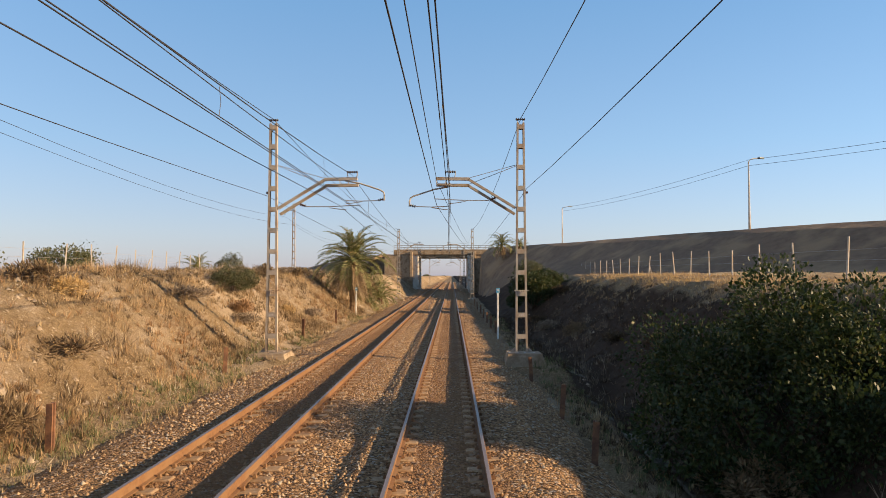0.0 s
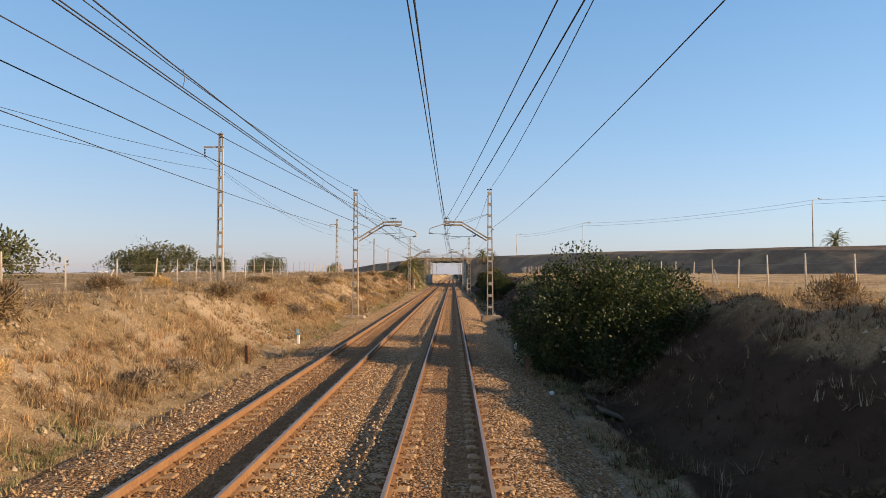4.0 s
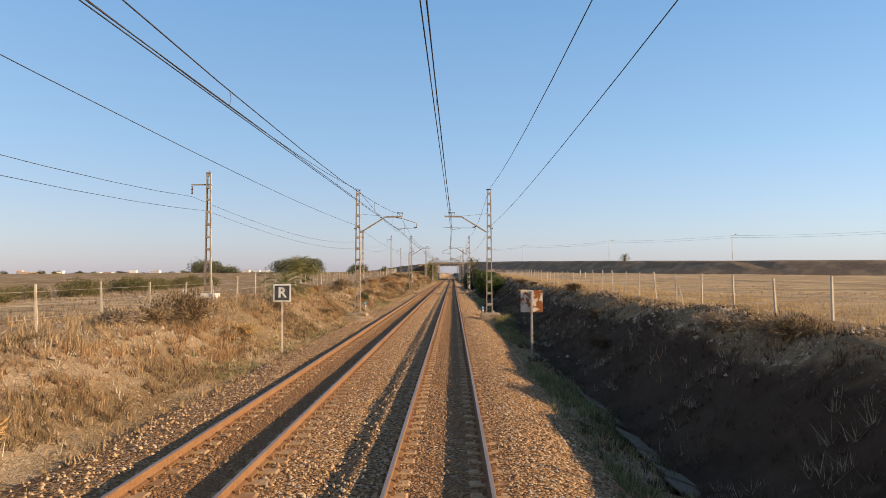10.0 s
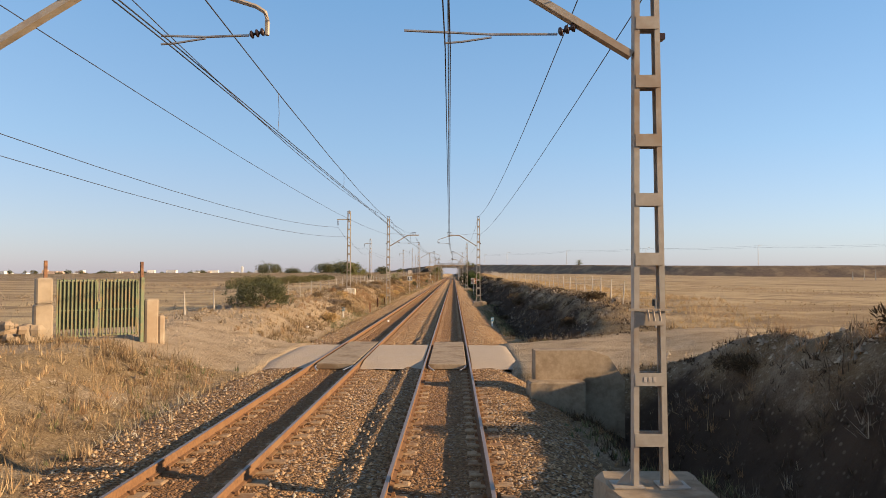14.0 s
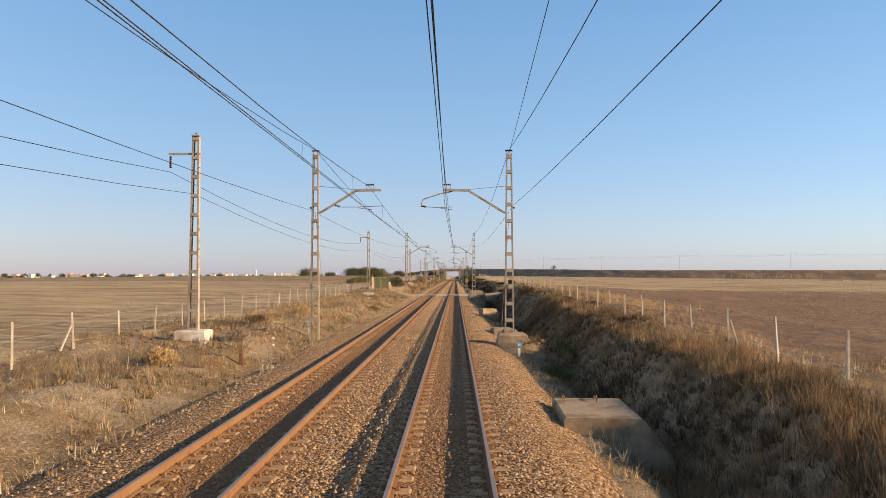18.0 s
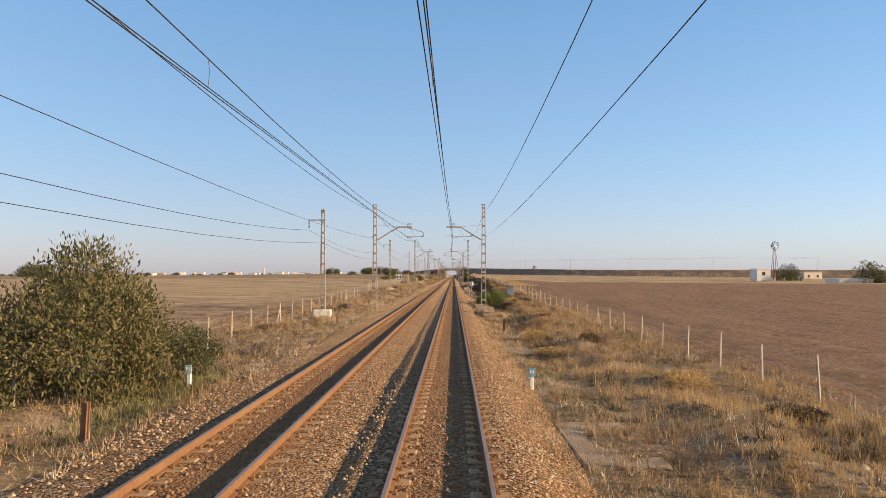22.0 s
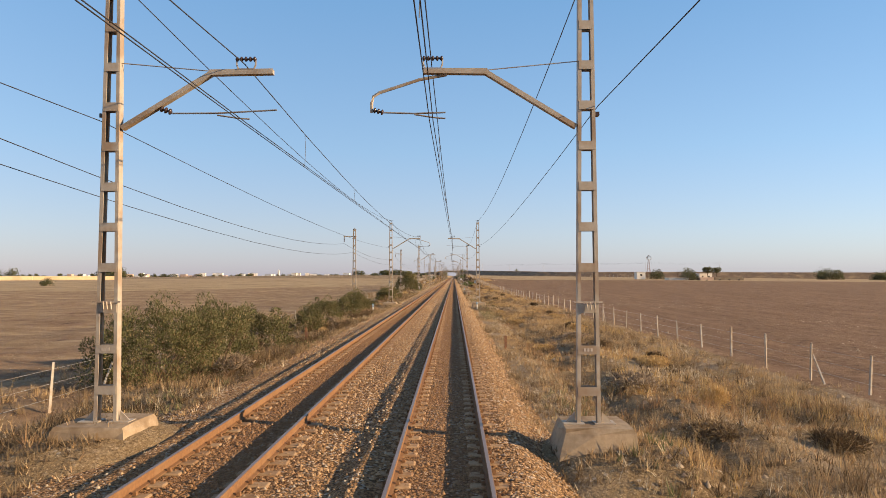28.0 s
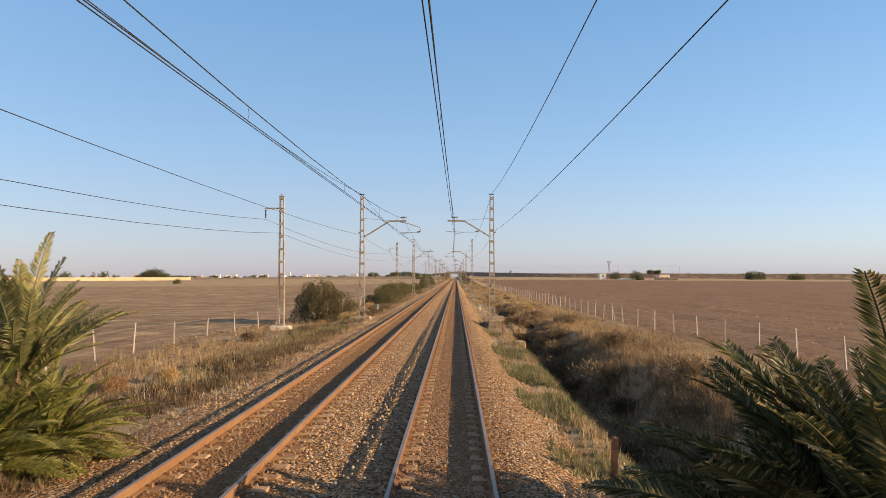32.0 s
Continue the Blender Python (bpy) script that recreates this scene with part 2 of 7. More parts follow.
WIRE = surface("dark_copper_wire", (0.05, 0.045, 0.045), (0.035, 0.03, 0.03), 5.0, None, 1, 0.6, 0.0, 0.001, 0.4)
GLASS_INS = surface("brown_insulator", (0.035, 0.022, 0.022), (0.06, 0.035, 0.03), 9.0, None, 1, 0.3, 0.05, 0.001)
PORC_INS = surface("pale_insulator", (0.50, 0.43, 0.36), (0.40, 0.33, 0.27), 9.0, None, 1, 0.35, 0.05, 0.001)
POST = surface("fence_post_concrete", (0.47, 0.42, 0.36), (0.37, 0.32, 0.265), 9.0, (0.36, 0.27, 0.19), 2.0, 0.92, vary=0.35)
SIGN_DARK = surface("sign_black", (0.045, 0.05, 0.048), (0.06, 0.062, 0.06), 10.0, (0.10, 0.09, 0.08), 3.0, 0.55)
SIGN_WHITE = surface("sign_white", (0.74, 0.72, 0.66), (0.62, 0.60, 0.55), 8.0, (0.50, 0.44, 0.36), 3.0, 0.55)
SIGN_RUST = surface("rusted_white_enamel", (0.62, 0.54, 0.44), (0.50, 0.40, 0.30), 9.0, (0.25, 0.075, 0.018), 3.4, 0.75, edge=(0.47, 0.53))
SIGN_BLUE = surface("sign_blue", (0.06, 0.25, 0.42), (0.09, 0.30, 0.45), 12.0, (0.30, 0.36, 0.38), 5.0, 0.6)
CABINET = surface("grey_cabinet_paint", (0.27, 0.31, 0.33), (0.22, 0.26, 0.28), 4.0, (0.19, 0.20, 0.20), 1.6, 0.55)
RUST_LID = surface("rusty_lid", (0.36, 0.17, 0.08), (0.27, 0.12, 0.055), 14.0, None, 1, 0.85)
GATE_SHEET = surface("stained_sheet", (0.13, 0.125, 0.075), (0.10, 0.09, 0.055), 6.0, (0.17, 0.12, 0.065), 2.0, 0.85)
GATE_GREEN = surface("faded_green_paint", (0.13, 0.16, 0.09), (0.18, 0.19, 0.11), 5.0, (0.22, 0.165, 0.09), 2.2, 0.75)
PLASTER = surface("sandy_plaster", (0.32, 0.255, 0.185), (0.25, 0.195, 0.135), 2.0, (0.25, 0.18, 0.12), 0.5, 0.92)
YELLOW_WALL = surface("ochre_wall_paint", (0.78, 0.60, 0.36), (0.70, 0.53, 0.31), 0.6, (0.62, 0.46, 0.27), 0.12, 0.9)
WHITE_WALL = surface("white_house_wall", (0.62, 0.61, 0.59), (0.52, 0.50, 0.48), 0.3, (0.55, 0.47, 0.38), 0.06, 0.9)
PINK_WALL = surface("terracotta_house_wall", (0.50, 0.36, 0.28), (0.44, 0.32, 0.25), 0.3, None, 1, 0.9)
WINDOW_DARK = surface("dark_window", (0.05, 0.05, 0.055), (0.07, 0.065, 0.06), 1.0, None, 1, 0.25)
BANK = surface("embankment_soil", (0.19, 0.125, 0.08), (0.135, 0.09, 0.058), 1.4, (0.25, 0.17, 0.10), 0.2, 0.95, 0.8, 0.15)
ASPHALT = surface("asphalt", (0.055, 0.053, 0.05), (0.045, 0.043, 0.04), 9.0, (0.075, 0.07, 0.065), 0.6, 0.9)
BARK = surface("bark", (0.16, 0.105, 0.065), (0.10, 0.065, 0.04), 16.0, None, 1, 0.95, 0.9, 0.03)
PALM_BARK = surface("palm_trunk_fibre", (0.21, 0.13, 0.075), (0.12, 0.075, 0.045), 12.0, (0.28, 0.19, 0.11), 3.0, 0.95, 1.0, 0.05)
TWIG = surface("dry_twig", (0.24, 0.175, 0.115), (0.16, 0.11, 0.07), 8.0, None, 1, 0.9)
LITTER = surface("white_plastic_litter", (0.75, 0.74, 0.72), (0.62, 0.60, 0.57), 9.0, None, 1, 0.5)
BLUE_LITTER = surface("pale_blue_plastic", (0.20, 0.33, 0.42), (0.32, 0.42, 0.48), 9.0, None, 1, 0.45)
LEAF_FIG_BRIGHT = leafy("bright_broad_leaf", (0.055, 0.085, 0.018), (0.135, 0.165, 0.04), (0.20, 0.18, 0.055), 0.08, 0.45)
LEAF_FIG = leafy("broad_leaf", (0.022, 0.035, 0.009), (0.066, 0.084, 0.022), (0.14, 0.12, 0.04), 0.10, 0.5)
LEAF_DARK = leafy("dusty_leaf", (0.075, 0.082, 0.035), (0.135, 0.135, 0.058), (0.16, 0.13, 0.06), 0.12)
LEAF_TAM = leafy("tamarisk_spray", (0.092, 0.094, 0.034), (0.175, 0.158, 0.064), (0.24, 0.175, 0.09), 0.25, 0.75)
LEAF_BROWN = leafy("browned_tamarisk_spray", (0.095, 0.085, 0.04), (0.16, 0.135, 0.065), (0.22, 0.15, 0.08), 0.3, 0.8)
LEAF_GREY = leafy("grey_green_spray", (0.20, 0.215, 0.12), (0.31, 0.31, 0.19), (0.30, 0.25, 0.16), 0.2, 0.75)
LEAF_FEATHER = leafy("feathery_green_spray", (0.12, 0.15, 0.042), (0.20, 0.22, 0.078), (0.26, 0.22, 0.10), 0.12, 0.6)
LEAF_PALM = leafy("palm_leaflet", (0.16, 0.175, 0.055), (0.29, 0.27, 0.11), (0.38, 0.28, 0.15), 0.18, 0.5)
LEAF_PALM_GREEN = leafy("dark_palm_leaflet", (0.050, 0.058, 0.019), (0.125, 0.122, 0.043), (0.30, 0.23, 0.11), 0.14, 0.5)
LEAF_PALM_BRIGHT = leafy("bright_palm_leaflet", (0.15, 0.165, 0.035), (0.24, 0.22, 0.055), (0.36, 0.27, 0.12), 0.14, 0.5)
LEAF_PALM_DRY = leafy("dead_palm_leaflet", (0.34, 0.235, 0.13), (0.25, 0.165, 0.09), (0.42, 0.31, 0.18), 0.3)
GRASS_DRY = leafy("straw_blade", (0.47, 0.325, 0.175), (0.33, 0.21, 0.11), (0.54, 0.42, 0.25), 0.2, 0.8)
GRASS_RED = leafy("russet_weed", (0.36, 0.205, 0.10), (0.27, 0.165, 0.09), (0.40, 0.24, 0.12), 0.3, 0.8)
# dry scrub toned down so that its colour carries the cutting's shade
SHADE_SCRUB = leafy("shade_toned_dry_scrub", (0.092, 0.060, 0.037), (0.056, 0.037, 0.023), (0.15, 0.105, 0.066), 0.2, 0.9)
WEED_BROWN = leafy("olive_brown_weed", (0.225, 0.152, 0.085), (0.15, 0.10, 0.056), (0.30, 0.22, 0.12), 0.25, 0.85)
STRAW_PALE = leafy("bleached_straw", (0.62, 0.52, 0.36), (0.48, 0.38, 0.25), (0.70, 0.62, 0.48), 0.3, 0.8)
GRASS_GOLD = leafy("golden_blade", (0.54, 0.36, 0.15), (0.40, 0.26, 0.11), (0.62, 0.46, 0.24), 0.2, 0.8)
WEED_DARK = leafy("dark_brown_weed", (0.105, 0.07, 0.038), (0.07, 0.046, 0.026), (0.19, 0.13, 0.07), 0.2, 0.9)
WEED_PINK = leafy("greyed_dry_weed", (0.30, 0.225, 0.155), (0.20, 0.145, 0.095), (0.42, 0.34, 0.25), 0.3, 0.85)
GRASS_GREEN = leafy("green_blade", (0.125, 0.14, 0.055), (0.19, 0.185, 0.085), (0.38, 0.30, 0.16), 0.35, 0.7)

# ---- geometry helpers ----
class Geo:
    """Vertices and faces gathered piece by piece."""

    def __init__(self):
        self.v, self.f, self.m = [], [], []

    def add(self, verts, faces, slot=0):
        n = len(self.v)
        self.v += [tuple(p) for p in verts]
        self.f += [tuple(i + n for i in face) for face in faces]
        self.m += [slot] * len(faces)
        return self

    def box(self, x0, x1, y0, y1, z0, z1, slot=0, top=1.0):
        """A block; top: how wide its upper face is against the lower one."""
        cx, cy, hx, hy = (x0 + x1) / 2, (y0 + y1) / 2, (x1 - x0) / 2, (y1 - y0) / 2
        v = [(cx + sx * hx * k, cy + sy * hy * k, z) for z, k in ((z0, 1.0), (z1, top)) for sx, sy in ((-1, -1), (1, -1), (1, 1), (-1, 1))]
        return self.add(v, [(3, 2, 1, 0), (4, 5, 6, 7), (0, 1, 5, 4), (1, 2, 6, 5), (2, 3, 7, 6), (3, 0, 4, 7)], slot)

    def chamfer(self, x0, x1, y0, y1, z0, z1, c, slot=0):
        """A block with its edges taken off."""
        rings = []
        for z, k in ((z0, c), (z0 + c, 0), (z1 - c, 0), (z1, c)):
            a, b, d, e = x0 + k, x1 - k, y0 + k, y1 - k
            rings.append([(a + c, d, z), (b - c, d, z), (b, d + c, z), (b, e - c, z), (b - c, e, z), (a + c, e, z), (a, e - c, z), (a, d + c, z)])
        v = [p for ring in rings for p in ring]
        f = [tuple(range(7, -1, -1)), tuple(range(24, 32))]
        for r in range(3):
            f += [(8 * r + i, 8 * r + (i + 1) % 8, 8 * r + 8 + (i + 1) % 8, 8 * r + 8 + i) for i in range(8)]
        return self.add(v, f, slot)

    def tube(self, points, radius, sides=6, slot=0, cap=True):
        pts = [Vector(p) for p in points]
        radii = radius if isinstance(radius, (list, tuple)) else [radius] * len(pts)
        v, f = [], []
        for i, p in enumerate(pts):
            d = (pts[min(i + 1, len(pts) - 1)] - pts[max(i - 1, 0)]).normalized()
            a = d.cross(Vector((0, 0, 1)) if abs(d.z) < 0.9 else Vector((0, 1, 0))).normalized()
            b = d.cross(a)
            v += [p + float(radii[i]) * (math.cos(k * math.tau / sides) * a + math.sin(k * math.tau / sides) * b) for k in range(sides)]
        for i in range(len(pts) - 1):
            f += [(i * sides + k, i * sides + (k + 1) % sides, (i + 1) * sides + (k + 1) % sides, (i + 1) * sides + k) for k in range(sides)]
        if cap:
            f += [tuple(range(sides - 1, -1, -1)), tuple(range((len(pts) - 1) * sides, len(pts) * sides))]
        return self.add(v, f, slot)

    def extrude(self, profile, y0, y1, slots=None, step=None):
        """A closed profile of (x, z) drawn out along y."""
        n = len(profile)
        ys = [y0, y1] if not step else [y0 + (y1 - y0) * i / round((y1 - y0) / step) for i in range(round((y1 - y0) / step) + 1)]
        v = [(x, y, z) for y in ys for x, z in profile]
        at = len(self.v)
        self.v += v
        for r in range(len(ys) - 1):
            for i in range(n):
                self.f.append((at + r * n + i, at + r * n + (i + 1) % n, at + (r + 1) * n + (i + 1) % n, at + (r + 1) * n + i))
                self.m.append(slots[i] if slots else 0)
        self.f += [tuple(at + i for i in range(n - 1, -1, -1)), tuple(at + (len(ys) - 1) * n + i for i in range(n))]
        self.m += [0, 0]
        return self

    def mesh(self, name, *materials, smooth=False):
        me = bpy.data.meshes.new(name)
        me.from_pydata(self.v, [], self.f)
        for m in materials:
            me.materials.append(m)
        if len(materials) > 1:
            me.polygons.foreach_set("material_index", self.m)
        if smooth:
            me.polygons.foreach_set("use_smooth", [True] * len(me.polygons))
        me.validate()
        return me


def part(name, geo, material, parent, label="", smooth=False):
    """One mesh object under a thing or under a part."""
    mats = material if isinstance(material, tuple) else (material,)
    me = geo if isinstance(geo, bpy.types.Mesh) else geo.mesh(name, *mats, smooth=smooth)
    ob = new(name, me)
    ob.parent = parent
    return tagged(ob, label)


def thing(name, x, y, z, label, category, group="", kind="", turn=0.0):
    ob = new(name)
    ob.empty_display_size = 0.2
    ob.matrix_basis = pose(x, y, z, 0, 0, turn)
    return tagged(ob, label, category, group, kind)


def whole(name, geo, material, label, category, group="", kind="", smooth=False, at=None):
    mats = material if isinstance(material, tuple) else (material,)
    ob = new(name, geo.mesh(name, *mats, smooth=smooth))
    if at is not None:
        ob.matrix_basis = at
    return tagged(ob, label, category, group, kind)


def from_arrays(name, verts, faces, material, smooth=False):
    """A mesh from numpy arrays, all faces with the same number of corners."""
    me = bpy.data.meshes.new(name)
    count, size = faces.shape
    me.vertices.add(len(verts))
    me.vertices.foreach_set("co", np.ascontiguousarray(verts, dtype=np.float32).ravel())
    me.loops.add(count * size)
    me.loops.foreach_set("vertex_index", np.ascontiguousarray(faces, dtype=np.int32).ravel())
    me.polygons.add(count)
    me.polygons.foreach_set("loop_start", np.arange(0, count * size, size, dtype=np.int32))
    if smooth:
        me.polygons.foreach_set("use_smooth", np.ones(count, dtype=bool))
    me.update(calc_edges=True)
    me.materials.append(material)
    return me


def keyed(table, y):
    """Values at y from rows of (y, ...), in falling order of y; works on arrays."""
    t = np.array(table, float)[::-1]
    return [np.interp(y, t[:, 0], t[:, k]) for k in range(1, t.shape[1])]


# ---- the lie of the land ----
Y_END, Y_START = -775.0, 330.0
CROSS_NEAR, CROSS_FAR = -268.2, -260.4
MAST_R, MAST_L, BASE_Z = 2.82, -6.62, 0.1
# along the line; reach: whether the right bracket has the long outer arm; both: a pair of brackets where two wire runs overlap; lift: how far the foot stands above the usual level
MASTS = [(207.0, 1, 0, 0), (147.0, 0, 0, 0), (86.5, 1, 0, 0), (25.6, 0, 1, 0), (-34.3, 1, 1, 0), (-97.1, 1, 0, 0.05), (-158.2, 0, 0, 0.05), (-219.9, 1, 0, 0), (-281.5, 0, 0, 0.08), (-343.5, 1, 0, 0.17), (-405.6, 0, 0, 0.12),
         (-468.1, 1, 0, 0.1), (-528.2, 0, 0, 0), (-588.2, 1, 0, 0.04), (-648.3, 0, 0, 0.04)]
# far-side masts that stand straight in the soil, with no footing in sight
BURIED = (-219.9, -281.5, -343.5, -405.6, -468.1)
# along the line: crest distance, crest height, height 30 m out
LEFT = [(330, 12, 2.6, 2.6), (150, 12, 3.0, 3.0), (60, 12.5, 3.3, 3.4), (0, 13, 2.9, 3.0), (-60, 12, 2.2, 2.3), (-100, 11.5, 1.5, 1.5), (-160, 10.5, 1.4, 1.2),
        (-215, 10.5, 1.3, 1.1), (-245, 10, 1.0, 1.0), (-258, 11, 0.8, 0.95), (-274, 11.3, 0.8, 0.9), (-284, 10, 0.45, 0.7), (-300, 9.5, 0.4, 0.5), (-345, 9.5, 0.35, 0.3),
        (-380, 9.5, 0.0, 0.0), (-450, 9.5, -0.45, -0.5), (-522.4, 9.89, -0.75, -0.86), (-627.3, 10.03, -0.7, -0.81), (-777, 10.15, -0.64, -0.75)]
# crest distance, crest height, height 30 m out, ditch depth
RIGHT = [(330, 11, 2.6, 2.8, -1.0), (150, 11, 3.0, 3.4, -1.0), (60, 12.0, 3.0, 3.4, -1.0), (22, 11.0, 2.75, 3.0, -1.0), (8, 11.5, 2.65, 2.9, -1.0), (-8, 12.4, 2.45, 2.7, -1.0), (-30, 11.9, 2.3, 2.5, -1.0), (-48, 10.0, 2.3, 2.3, -1.0), (-62, 9.4, 2.25, 2.2, -1.0), (-100, 9.5, 1.95, 1.9, -1.0), (-130, 10.0, 1.65, 1.6, -1.0), (-165, 9.6, 1.6, 1.45, -1.1),
         (-200, 9.0, 1.55, 1.3, -1.2), (-250, 8.6, 1.45, 1.2, -1.4), (-259, 8.0, 0.5, 0.9, -0.4), (-269, 8.0, 0.5, 0.8, -0.4), (-271.5, 8.2, 1.3, 0.9, -1.5), (-278, 8.2, 1.95, 1.0, -1.8), (-292, 8.1, 1.6, 0.9, -1.8), (-320, 8.0, 1.1, 0.7, -1.7),
         (-350, 7.5, 0.6, 0.4, -1.5), (-380, 7.0, 0.1, 0.0, -1.2), (-405, 7.0, -0.45, -0.35, -0.9), (-430, 7.0, -0.62, -0.5, -0.82), (-480.8, 7.14, -0.79, -0.77, -0.9), (-606.1, 7.34, -0.83, -0.68, -1.07), (-633.7, 7.41, -0.76, -0.66, -1.4),
         (-659.2, 7.45, -0.6, -0.57, -2.0), (-678.5, 7.67, -0.45, -0.52, -2.5), (-777, 7.9, -0.4, -0.53, -2.6)]


def shoulder_drop(y):
    """Where the far ballast shoulder falls off in a step (1) and where it runs out gently (0)."""
    return np.interp(y, [-790, -490, -465, -150, -130, -90, -70], [0.85, 0.85, 0.0, 0.0, 0.7, 0.7, 0.0])


def narrow_side(y):
    """How far the near shoulder is drawn in: 1 narrow, 0 broad."""
    return np.interp(y, [-790, -690, -660, -465, -440, -385, -365], [0.4, 0.4, 1.0, 1.0, 0.55, 0.55, 0.0])


def land(x, y):
    """The height of the ground; x and y are arrays."""
    x, y = np.asarray(x, float), np.asarray(y, float)
    lx, lz, lf = keyed(LEFT, y)
    rx, rz, rf, ditch = keyed(RIGHT, y)
    z = np.full(np.broadcast(x, y).shape, -0.85)
    left, right = x < -5.9, x > 2.15
    u = -x
    rise = np.clip((u - 6.9) / np.maximum(lx - 6.9, 0.5), 0, 1)
    foot = -0.40 - 0.02 * shoulder_drop(y)
    zl = foot + (lz - foot) * (0.35 * rise + 0.65 * rise * rise * (3 - 2 * rise))
    out = np.clip((u - lx) / 22, 0, 1)
    zl = np.where(u > lx, lz + (lf - lz) * out, zl)
    far = np.clip((u - 70) / 500, 0, 1)
    zl = zl + (-1.0 - zl) * far * far * (3 - 2 * far)
    down = np.clip((x - 3.3) / 1.7, 0, 1)
    up = np.clip((x - 5.2) / np.maximum(rx - 5.2, 0.5), 0, 1)
    zr = -0.68 + (ditch + 0.68) * down * down * (3 - 2 * down)
    zr = zr + (rz - zr) * (0.45 * up + 0.55 * up * up * (3 - 2 * up))
    out = np.clip((x - rx) / 22, 0, 1)
    zr = np.where(x > rx, rz + (rf - rz) * out, zr)
    far = np.clip((x - 70) / 500, 0, 1)
    zr = zr + (-1.0 - zr) * far * far * (3 - 2 * far)
    z = np.where(left, zl, np.where(right, zr, z))
    # spoil thrown up beside the ditch, in uneven heaps
    amount = np.interp(y, [-790, -615, -590, -470, -430, -395, -375], [0.62, 0.62, 0.42, 0.26, 0.42, 0.42, 0.0])
    heaps = 0.62 + 0.30 * np.sin(y * 0.55) * np.sin(y * 0.23 + 1.0) + 0.25 * np.sin(y * 1.25 + x * 0.9)
    z = z + np.where(x > 4.0, amount * heaps * np.exp(-(((x - rx + 0.9) / 1.35) ** 2)), 0.0)
    # soil banked up against the mast footings
    for my, _, _, lift in MASTS:
        if my > 60:
            continue
        for mx, level in ((MAST_L - 0.2, -0.26 if my in BURIED else -0.06), (MAST_R + 0.55, -0.3)):
            r2 = ((x - mx) / 1.6) ** 2 + ((y - my) / 2.0) ** 2
            lid = level + lift + BASE_Z - 0.1 - 0.45 * np.maximum(0, r2 - 0.35)
            z = np.where(r2 < 2.6, np.maximum(z, np.minimum(lid, z + 1.1)), z)
    # the dirt road that crosses the line
    mid, half = (CROSS_NEAR + CROSS_FAR) / 2, (CROSS_FAR - CROSS_NEAR) / 2
    on = np.clip(1.6 - np.abs(y - mid - 0.12 * np.maximum(0, -x - 8)) / half, 0, 0.6) / 0.6
    on = on * np.where(x > 0, np.clip((11 - x) / 3, 0, 1), np.clip((17 + x) / 4, 0, 1)) * np.where((x > -6.0) & (x < 2.2), 0.0, 1.0)
    level = np.where(x > 0, -0.1 + 0.05 * (x - 2), -0.1 + 0.2 * np.clip(-x - 7.2, 0, 4.6))
    z = z + (level - z) * on
    return z


def land_at(x, y):
    return float(land(np.array([x]), np.array([y]))[0])

# ---- ground ----
def roughness(x, y):
    """Hummocks and clods, calm under the tracks."""
    a = noise.noise((x * 0.13, y * 0.13, 0.0)) * 0.30 + noise.noise((x * 0.45, y * 0.45, 3.0)) * 0.24 + noise.noise((x * 1.3, y * 1.3, 7.0)) * 0.15
    if 4.4 < x < 11.5 and y > -360:
        a += noise.noise((x * 0.9, y * 0.7, 13.0)) * 0.28
    return a


def height_at(x, y):
    """The ground's height with its hummocks."""
    led = min(1.0, max(0.0, (abs(x + 1.875) - 4.4) / 2.0)) * (0.3 if abs(x) > 90 else 1.0)
    calm = (0.25 if abs(y - (CROSS_NEAR + CROSS_FAR) / 2) < 6 and abs(x) < 14 else 1.0) * (0.55 if abs(x + 1.9) > 13 else 1.0) * (0.7 if x > 2 and y < -395 else 1.0)
    return land_at(x, y) + roughness(x, y) * led * calm


